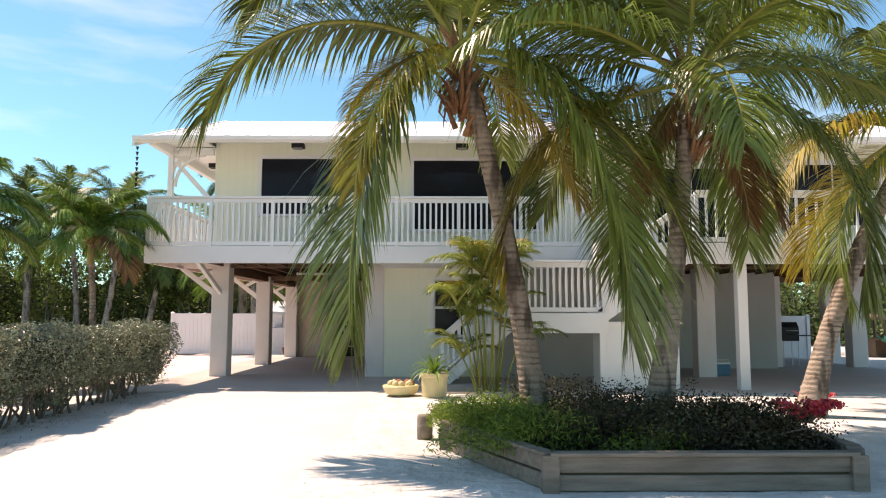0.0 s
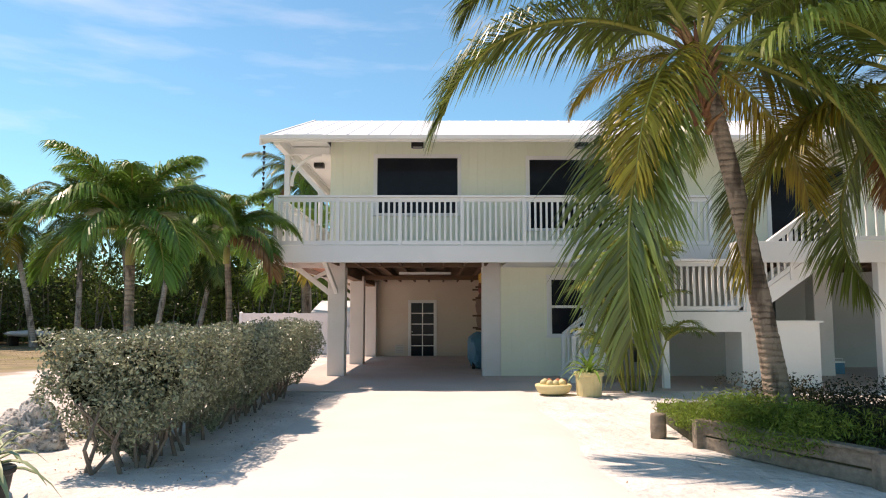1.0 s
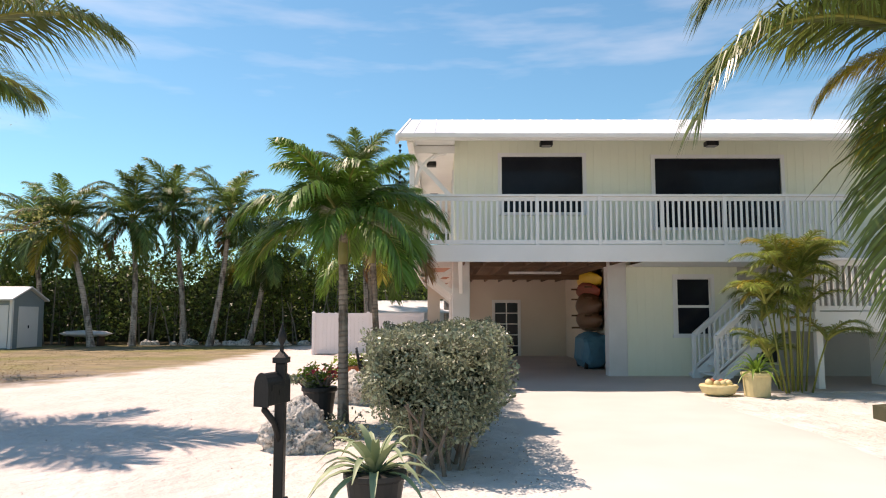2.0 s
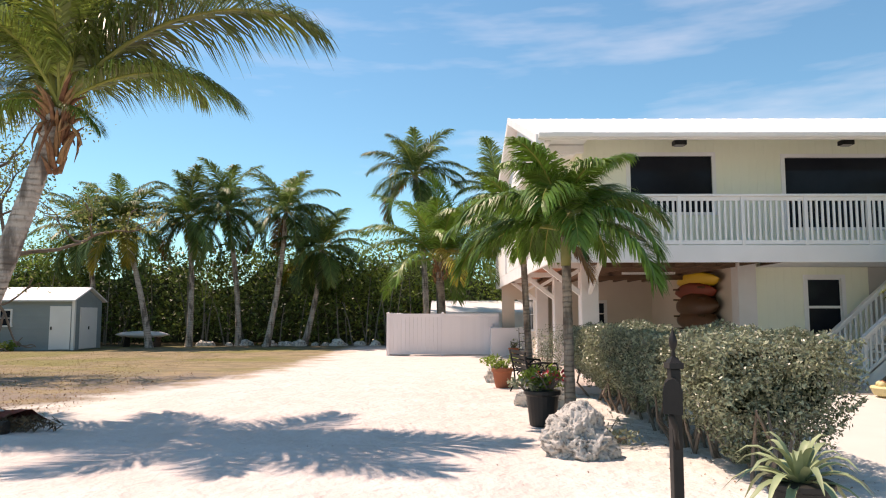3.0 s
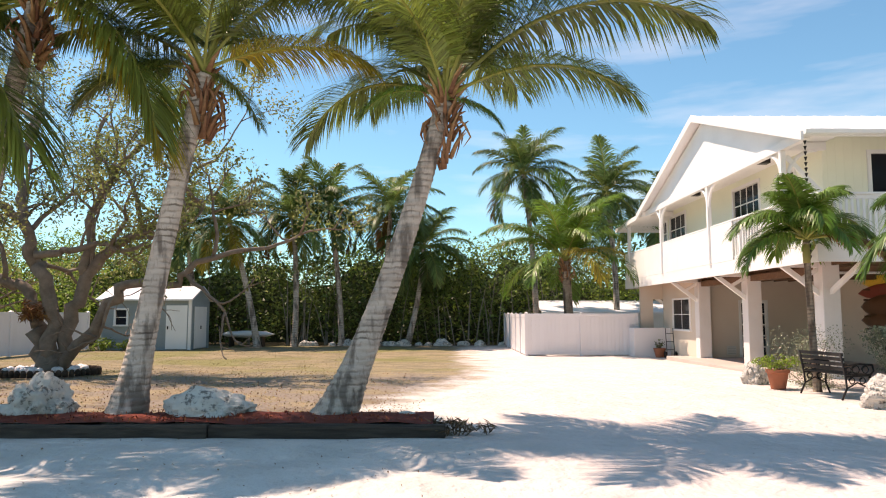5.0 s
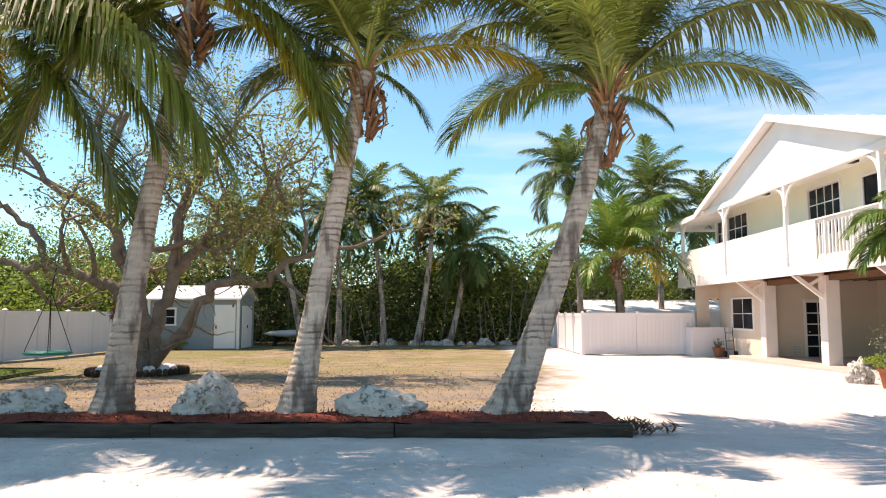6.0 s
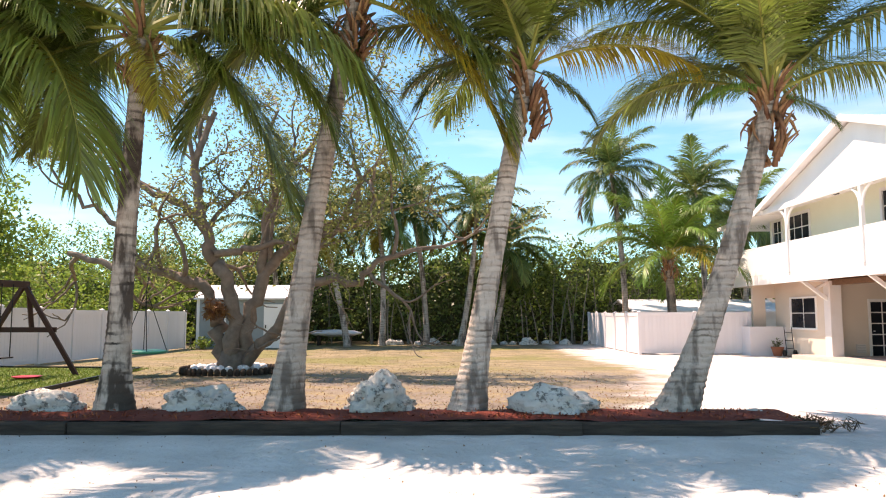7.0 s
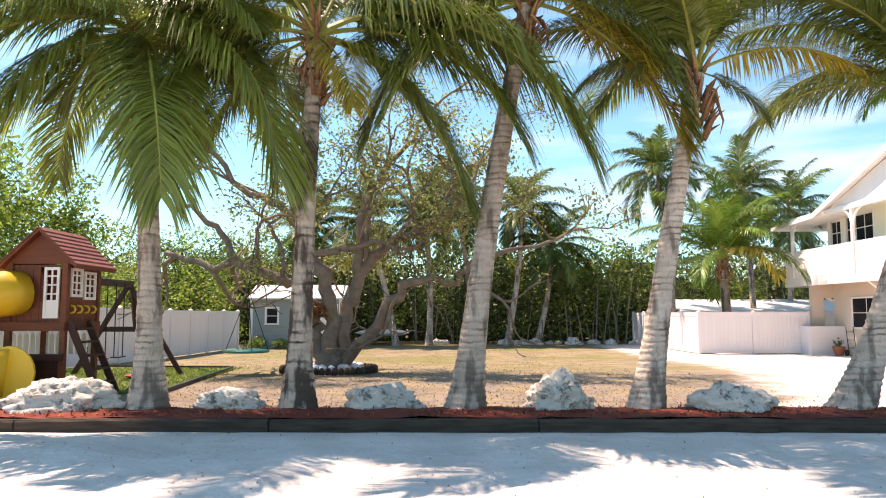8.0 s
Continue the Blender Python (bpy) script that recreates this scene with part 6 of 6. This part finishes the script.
for k, line in enumerate(MAIN):
    fine = []
    for (p, q) in zip(line, line[1:]):
        for i in range(4):
            c = Vector(p).lerp(Vector(q), i / 4)
            fine.append(c + Vector(rngt.normal(size=3)) * 0.06)
    fine.append(Vector(line[-1]))
    r0 = (0.20, 0.21, 0.20, 0.165, 0.135, 0.12, 0.10, 0.10, 0.085, 0.08)[k]
    tre.tube(fine, [r0 * (1 - 0.66 * i / (len(fine) - 1)) for i in range(len(fine))], 8)
    for i in range(6, len(fine), 3):
        if fine[i].z < 2.2:
            continue
        d = (fine[i] - fine[i - 1]).normalized()
        limb(fine[i], d + Vector(rngt.normal(size=3)) * 0.9 + Vector((0, 0, 0.3)), 1.5, r0 * 0.30, 1)
part("trunk", tre, M["bark"], tree, "crooked grey trunk and limbs", smooth=True)
en = np.array([tuple(e) for e in ends if e.z > 2.3])
lp = en[rngt.integers(0, len(en), 27000)] + rngt.normal(size=(27000, 3)) * 0.22
part("crown", quads("crown", leaf_cloud(lp, 0.105, rngt, 0.45, 0.2), material("olive_leaf", (0.26, 0.31, 0.08), (0.24, 0.22, 0.10), 0.55, 0.8, 8, 0.0, island=0.5, see=0.45)), None, tree, "sparse olive and brown leaves")
br = bush("bromeliad", (-24.35, 17.95, 1.35), (0.40, 0.3, 0.45), 420, 0.20, "frond_dry", "reddish bromeliad growing on the tree's trunk", 71, 24, 0.2, category="plant")
ringb = thing("tree_ring", (-24.0, 18.1, 0.02), "scalloped dark edging ring round white stones", "edging")
for i in range(48):
    a = 2 * math.pi * i / 48
    part("edging_block", Shape().lathe([(0.06, 0), (0.068, 0.10), (0.05, 0.15), (0.02, 0.17)], 8, (1.15 * math.cos(a), 1.05 * math.sin(a), 0)), M["dark_timber"], ringb, smooth=True)
for i in range(46):
    a, r = rngt.uniform(0, 6.28), 0.45 + 0.55 * rngt.random()
    part("stone", Shape().lathe([(0.02, 0), (0.10, 0.05), (0.08, 0.12), (0.02, 0.15)], 7, (r * math.cos(a), 0.9 * r * math.sin(a), 0.06)), M["vinyl"], ringb, smooth=True)

# ---------- play tower and swings ----------
turf = Shape().prism([(-26.3, 13.4), (-26.75, 19.2), (-30.9, 19.6), (-32.3, 13.0)], "z", -0.05, 0.035)
tagged(part("turf", turf, M["turf"]), "bright green play turf", "turf", kind="structure")
rngu = np.random.default_rng(33)
ub = np.stack([rngu.uniform(-30.6, -26.4, 15000), rngu.uniform(13.3, 19.2, 15000), np.full(15000, 0.036)], 1)
uw = np.stack([rngu.normal(size=15000) * 0.006, rngu.normal(size=15000) * 0.006, np.zeros(15000)], 1)
ut = ub + np.stack([rngu.normal(size=15000) * 0.02, rngu.normal(size=15000) * 0.02, rngu.uniform(0.02, 0.06, 15000)], 1)
tb = new("turf_blades", quads("turf_blades", np.stack([ub - uw, ub + uw, ut], 1), material("turf_blade", (0.12, 0.21, 0.03), (0.22, 0.26, 0.06), 0.7, 1.5, 10, 0.0, island=0.5, see=0.3), 3))
tagged(tb, "short bright green blades of the play turf", "grass", kind="stuff")
te = thing("turf_edging", (0, 0, 0), "low black edging strip of the play turf", "edging")
part("strip", Shape().beam((-26.27, 13.4, 0.03), (-26.72, 19.2, 0.03), 0.06, 0.10), M["black_pot"], te)
part("strip", Shape().beam((-26.72, 19.25, 0.03), (-30.9, 19.65, 0.03), 0.06, 0.10), M["black_pot"], te)

tw = thing("play_tower", (-28.25, 13.4, 0.03), "reddish cedar play tower with shingled roof and yellow slide", "playset")
TL, TR, TY = -1.5, 0.42, 0.57
for x in (TL, -0.55, TR):
    for y in (-TY, TY):
        part("post", Shape().box(x - 0.05, y - 0.05, -0.08, x + 0.05, y + 0.05, 2.33), M["play_wood"], tw, bevel=0.008)
part("floor", Shape().box(TL, -TY, 1.2, TR, TY, 1.28), M["play_wood"], tw)


def boards(x0, x1, y, z0, z1, mat, n, parent, hole=None):
    w = (x1 - x0) / n
    for i in range(n):
        a, b = x0 + w * i, x0 + w * (i + 1) - 0.006
        spans = [(z0, z1)]
        if hole and a < hole[2] and b > hole[0]:
            spans = [(z0, hole[1]), (hole[3], z1)]
        for c, d in spans:
            if d - c > 0.02:
                part("board", Shape().box(a, y - 0.012, c, b, y + 0.012, d), mat, parent)


boards(TL + 0.05, TR - 0.05, -TY, 1.28, 2.28, M["play_wood"], 14, tw, (0.06, 1.62, 0.33, 2.24))
boards(TL + 0.05, TR - 0.05, TY, 1.28, 2.28, M["play_wood"], 14, tw, None)
boards(TL + 0.05, TR - 0.05, -TY, 0.0, 0.62, M["play_dark"], 14, tw, None)
for k in range(8):
    y0 = -TY + 0.05 + 0.13 * k
    for z0, z1 in ((1.28, 1.72), (2.22, 2.3)) if 0 < k < 7 and k != 3 else ((1.28, 2.3),):
        part("board", Shape().box(TR - 0.012, y0, z0, TR + 0.012, y0 + 0.125, z1), M["play_wood"], tw)
part("beam", Shape().box(TL - 0.05, -TY - 0.09, 1.12, TR + 0.05, -TY - 0.05, 1.28).box(TR + 0.05, -TY, 1.12, TR + 0.09, TY, 1.28), M["play_wood"], tw)
part("beam", Shape().box(TL - 0.05, -TY - 0.09, 0.6, TR + 0.05, -TY - 0.05, 0.72), M["play_dark"], tw)


def play_window(a, b, z0, z1, axis, at):
    """An arched white plastic frame with glazing bars, in a front or a side wall."""
    def bx(s, p, q, r, t, d0, d1):
        return s.box(p, at - d1, q, r, at - d0, t) if axis == "y" else s.box(at + d0, p, q, at + d1, r, t)
    f = Shape()
    for p, q, r, t in ((a, z0, b, z0 + 0.05), (a, z1 - 0.05, b, z1), (a, z0 + 0.05, a + 0.045, z1 - 0.05), (b - 0.045, z0 + 0.05, b, z1 - 0.05)):
        bx(f, p, q, r, t, 0.014, 0.05)
    if z1 - z0 > 0.7:
        bx(f, a + 0.045, z0 + 0.05, b - 0.045, z0 + 0.32, 0.014, 0.04)
        z0 += 0.27
    w = part("play_window", f, M["white"], tw, "white play window frame")
    part("window_bar", bx(Shape(), (a + b) / 2 - 0.013, z0 + 0.05, (a + b) / 2 + 0.013, z1 - 0.05, 0.016, 0.042), M["white"], w)
    for k in range(1, 4):
        z = z0 + (z1 - z0) * k / 4
        part("window_bar", bx(Shape(), a + 0.045, z - 0.012, b - 0.045, z + 0.012, 0.018, 0.038), M["white"], w)


play_window(0.06, 0.33, 1.34, 2.24, "y", -TY)
play_window(-0.45, -0.06, 1.72, 2.24, "x", TR)
play_window(0.02, 0.44, 1.68, 2.20, "x", TR)
for k in range(15):
    x = TL + 0.1 + 0.122 * k
    part("picket", Shape().prism([(x, 0.66), (x + 0.09, 0.66), (x + 0.09, 1.02), (x + 0.045, 1.08), (x, 1.02)], "y", TY - 0.03, TY - 0.01), M["white"], tw, "white picket")
RW, RZ, RE = 0.68, 2.93, 2.27
rf = part("roof", Shape().prism([(0.0, RZ), (RW, RE), (RW, RE - 0.06), (0.0, RZ - 0.06), (-RW, RE - 0.06), (-RW, RE)], "y", -TY - 0.18, TY + 0.18), M["play_wood"], tw)
for side in (-1, 1):
    for i in range(8):
        u0, u1 = i / 8, min(1.03, (i + 1.15) / 8)
        x0, x1, z0, z1 = side * RW * u0, side * RW * u1, RZ + 0.01 - (RZ - RE) * u0, RZ + 0.01 - (RZ - RE) * u1
        y0, y1 = -TY - 0.2, TY + 0.2
        part("shingle_course", Shape().add([(x0, y0, z0 + 0.005), (x1, y0, z1 + 0.03), (x1, y1, z1 + 0.03), (x0, y1, z0 + 0.005), (x0, y0, z0 - 0.01), (x1, y0, z1), (x1, y1, z1), (x0, y1, z0 - 0.01)], [(0, 1, 2, 3), (4, 7, 6, 5), (0, 4, 5, 1), (1, 5, 6, 2), (2, 6, 7, 3), (3, 7, 4, 0)]), M["shingle"], rf)
part("gable_board", Shape().prism([(-0.6, 2.3), (0.6, 2.3), (0.0, 2.86)], "y", -TY - 0.04, -TY - 0.015), M["play_wood"], tw)
slide = part("tube_slide", Shape().tube([(-0.42, -0.55, 1.78), (-0.5, -0.75, 1.77), (-1.1, -1.0, 1.68), (-1.8, -1.1, 1.35), (-1.95, -1.1, 0.98), (-1.4, -1.05, 0.66), (-0.6, -1.15, 0.50), (-0.05, -1.3, 0.45)], [0.40, 0.40, 0.39, 0.37, 0.37, 0.38, 0.40, 0.40], 18), M["yellow"], tw, "bright yellow tube slide", smooth=True)
part("slide_collar", Shape().lathe([(0.36, 0), (0.44, 0), (0.44, 0.05), (0.36, 0.05)], 20), M["yellow"], slide).matrix_basis = Matrix.Translation((-0.05, -1.31, 0.45)) @ Matrix.Rotation(radians(90), 4, "X")
lad = new("ladder")
lad.parent = tw
for y in (-0.55, 0.1):
    part("ladder_rail", Shape().beam((0.50, y, 1.28), (1.08, y, 0.0), 0.05, 0.12), M["play_dark"], lad)
for i in range(5):
    t = (i + 0.6) / 5.4
    part("rung", Shape().box(0.50 + 0.58 * t - 0.08, -0.52, 1.28 * (1 - t), 0.50 + 0.58 * t + 0.08, 0.07, 1.28 * (1 - t) + 0.035), M["play_dark"], lad)
for i in range(4):
    part("grip", Shape().tube([(0, -0.03, -0.07), (0.05, 0.02, -0.05), (0.06, 0.04, 0.0), (0.05, 0.02, 0.05), (0, -0.03, 0.07)], [0.02] * 5, 7), M["yellow"], tw, smooth=True).matrix_basis = Matrix.Translation((TR + 0.012, -0.38 + 0.25 * i, 1.5))

sw = thing("swing_frame", (-28.6, 17.1, 0.03), "dark wooden swing frame with spread legs", "swing")
part("beam", Shape().beam((0, 0.15, 2.12), (0.55, -3.1, 2.06), 0.10, 0.15), M["play_dark"], sw, bevel=0.008)
for x in (-1.3, 1.3):
    part("leg", Shape().beam((0, 0, 2.12), (x, 0.1, -0.05), 0.09, 0.10), M["play_dark"], sw, bevel=0.008)
part("leg", Shape().beam((0.03, 0.12, 2.06), (0.12, 0.2, 1.0), 0.09, 0.10), M["play_dark"], sw)
part("cross_bar", Shape().box(-0.75, 0.06, 1.0, 0.75, 0.12, 1.12), M["play_dark"], sw)
for y in (-1.2, -2.0):
    for d in (-0.2, 0.2):
        part("chain", Shape().tube([(0.35, y + d, 2.08), (0.35, y + d, 0.5)], [0.012] * 2, 5), M["black"], sw)
    part("swing_seat", Shape().box(0.27, y - 0.22, 0.47, 0.43, y + 0.22, 0.5), M["red"] if y < -1.5 else M["black_pot"], sw, bevel=0.01)
mat_r = thing("play_mat", (-27.9, 16.2, 0.04), "flat red plastic saucer on the turf", "toy")
part("saucer", Shape().lathe([(0.2, 0), (0.29, 0.05), (0.31, 0.06), (0.1, 0.03)], 20), M["red"], mat_r, smooth=True)
sc = thing("saucer_swing", (-25.85, 17.4, 0.53), "green saucer swing on ropes hung from a limb", "swing")
part("saucer", Shape().lathe([(0.02, 0), (0.5, 0.0), (0.54, 0.035), (0.5, 0.07), (0.02, 0.04)], 24), M["green"], sc, smooth=True)
for a in (0.4, 2.0, 3.6, 5.2):
    part("rope", Shape().tube([(0.5 * math.cos(a), 0.5 * math.sin(a), 0.05), (0, 0, 1.5)], [0.010] * 2, 5), M["black"], sc)
part("rope", Shape().tube([(0, 0, 1.5), (0.1, 0.5, 3.6)], [0.014] * 2, 5), M["black"], sc)

# ---------- under the house ----------
G = "boats racked on the carport wall"


def kayak(at, mat, label, length=3.4, w=0.36, h=0.20, tilt=0):
    k = thing("kayak", at, label, "kayak", G)
    prof = [(0.01, -1), (0.45, -0.8), (0.85, -0.4), (1.0, 0), (0.85, 0.4), (0.45, 0.8), (0.01, 1)]
    hull = part("hull", Shape().lathe([(r, z * length / 2) for r, z in prof], 14), M[mat], k, smooth=True)
    hull.matrix_basis = Matrix.Rotation(radians(tilt), 4, "Y") @ Matrix.Rotation(radians(90), 4, "X") @ Matrix.Diagonal((h, w, 1, 1))
    return k


kayak((-1.62, 20.2, 2.42), "yellow", "yellow kayak racked high on the carport wall", w=0.30, h=0.13, tilt=-25)
kayak((-1.62, 20.4, 2.12), "red_hull", "dull red kayak racked on the carport wall", w=0.30, h=0.13, tilt=-25)
kayak((-1.62, 20.3, 1.72), "kayak", "brown canoe racked on the carport wall", w=0.42, h=0.26)
kayak((-1.62, 20.3, 1.32), "kayak", "brown kayak racked on the carport wall", w=0.36, h=0.24)
rk = thing("kayak_rack", (-1.3, 20.3, 0), "dark wooden wall rack for kayaks", "rack")
part("back_panel", Shape().box(-0.03, -2.0, 1.0, -0.004, 2.0, 2.5), M["joist"], rk)
for y in (-1.0, 1.0):
    part("upright", Shape().box(-0.06, y - 0.04, 0.0, 0.0, y + 0.04, 2.5), M["joist"], rk)
    for z in (1.10, 1.46, 1.94, 2.24):
        part("arm", Shape().box(-0.62, y - 0.03, z - 0.05, -0.06, y + 0.03, z), M["joist"], rk)
cov = thing("covered_cart", (-1.75, 19.4, 0.03), "blue canvas cover over a stored cart", "cover")
bm = bmesh.new()
bmesh.ops.create_icosphere(bm, subdivisions=3, radius=1.0)
for v in bm.verts:
    p = v.co.copy()
    k = 1 + 0.12 * noise.noise(p * 2.2)
    v.co = Vector((0.38 * math.copysign(abs(p.x) ** 0.6, p.x) * k, 0.8 * math.copysign(abs(p.y) ** 0.6, p.y) * k, 0.48 + 0.48 * math.copysign(abs(p.z) ** 0.6, p.z) * k))
me = bpy.data.meshes.new("canvas")
bm.to_mesh(me)
bm.free()
me.materials.append(M["blue"])
part("canvas", me, None, cov)
for y in (-0.5, 0.5):
    part("wheel", Shape().lathe([(0.04, -0.04), (0.12, -0.04), (0.12, 0.04), (0.04, 0.04)], 14), M["black"], cov).matrix_basis = Matrix.Translation((-0.25, y, 0.12)) @ Matrix.Rotation(radians(90), 4, "Y")

gr = thing("grill", (10.1, 20.9, 0.02), "black boxy grill with a side shelf on a tube stand", "grill")
part("firebox", Shape().prism([(-0.24, 0.72), (0.24, 0.72), (0.24, 0.92), (-0.24, 0.92)], "x", -0.22, 0.26), M["black"], gr, bevel=0.015)
part("hood", Shape().prism([(-0.25, 0.925), (0.25, 0.925), (0.22, 1.18), (0.10, 1.27), (-0.12, 1.27), (-0.24, 1.12)], "x", -0.22, 0.26), M["black"], gr, bevel=0.015)
part("handle", Shape().tube([(-0.15, -0.29, 1.02), (0.2, -0.29, 1.02)], [0.012] * 2, 6), M["metal"], gr)
part("side_shelf", Shape().box(0.27, -0.2, 0.86, 0.62, 0.2, 0.89), M["black"], gr, bevel=0.006)
for x in (-0.2, 0.24):
    for y in (-0.2, 0.2):
        part("leg", Shape().tube([(x, y, 0.74), (x, y, 0.0)], [0.013] * 2, 6), M["metal"], gr)
part("shelf_bar", Shape().box(-0.2, -0.2, 0.22, 0.24, 0.2, 0.235), M["metal"], gr)
cb = thing("cool_box", (6.75, 17.4, 0.02), "small blue cool box with a white lid on the slab", "cool box")
part("body", Shape().box(-0.2, -0.14, 0, 0.2, 0.14, 0.27), M["blue"], cb, bevel=0.02)
part("lid", Shape().box(-0.21, -0.15, 0.272, 0.21, 0.15, 0.32), M["white"], cb, bevel=0.015)
part("handle", Shape().tube([(-0.22, 0, 0.22), (-0.22, 0, 0.37), (0.22, 0, 0.37), (0.22, 0, 0.22)], [0.01] * 4, 6), M["white"], cb)
ph = thing("toy_playhouse", (16.85, 28.0, -0.12), "small brown plastic play tower with a green slide", "playhouse")
for x in (-0.42, 0.36):
    for y in (-0.36, 0.36):
        part("post", Shape().tube([(x, y, 0), (x * 1.03, y, 0.8), (x, y, 1.5)], [0.075, 0.06, 0.06], 8), M["play_brown"], ph, smooth=True)
part("wall", Shape().box(-0.44, -0.38, 0, -0.05, -0.30, 0.72).box(-0.46, -0.36, 0, -0.38, 0.36, 0.72).box(0.30, -0.36, 0, 0.38, 0.36, 0.72), M["play_brown"], ph, bevel=0.03)
part("platform", Shape().box(-0.45, -0.38, 0.66, 0.4, 0.38, 0.74), M["play_brown"], ph, bevel=0.02)
part("roof", Shape().lathe([(0.58, 1.46), (0.62, 1.52), (0.45, 1.62), (0.15, 1.68), (0.01, 1.69)], 14), M["play_brown"], ph, smooth=True)
sv = []
for i in range(9):
    u = i / 8
    for c, h in ((-0.26, 0.16), (-0.2, 0.02), (0.2, 0.02), (0.26, 0.16)):
        sv.append((0.12 + 0.95 * u, -0.42 - 0.25 * u + c * 0.9, 0.66 * (1 - u) ** 1.2 + 0.05 + h))
part("slide", Shape().add(sv, [(4 * i + j, 4 * i + j + 1, 4 * i + j + 5, 4 * i + j + 4) for i in range(8) for j in range(3)]), M["green"], ph, "ribbed green slide", smooth=True)
ct = thing("hand_truck", (-5.75, 27.2, -0.12), "black two-wheeled hand truck leaning by the wall", "hand truck")
for x in (-0.14, 0.14):
    part("side_rail", Shape().tube([(x, 0, 0.12), (x, 0.1, 0.7), (x, 0.16, 1.1)], [0.014] * 3, 6), M["black"], ct)
    part("wheel", Shape().lathe([(0.03, -0.03), (0.12, -0.03), (0.12, 0.03), (0.03, 0.03)], 14), M["black"], ct).matrix_basis = Matrix.Translation((x * 1.4, 0.05, 0.12)) @ Matrix.Rotation(radians(90), 4, "Y")
for z in (0.3, 0.6, 0.9):
    part("cross_bar", Shape().tube([(-0.14, 0.05 + z * 0.09, z), (0.14, 0.05 + z * 0.09, z)], [0.012] * 2, 6), M["black"], ct)
part("toe_plate", Shape().box(-0.2, -0.22, 0.01, 0.2, 0.0, 0.02), M["black"], ct)
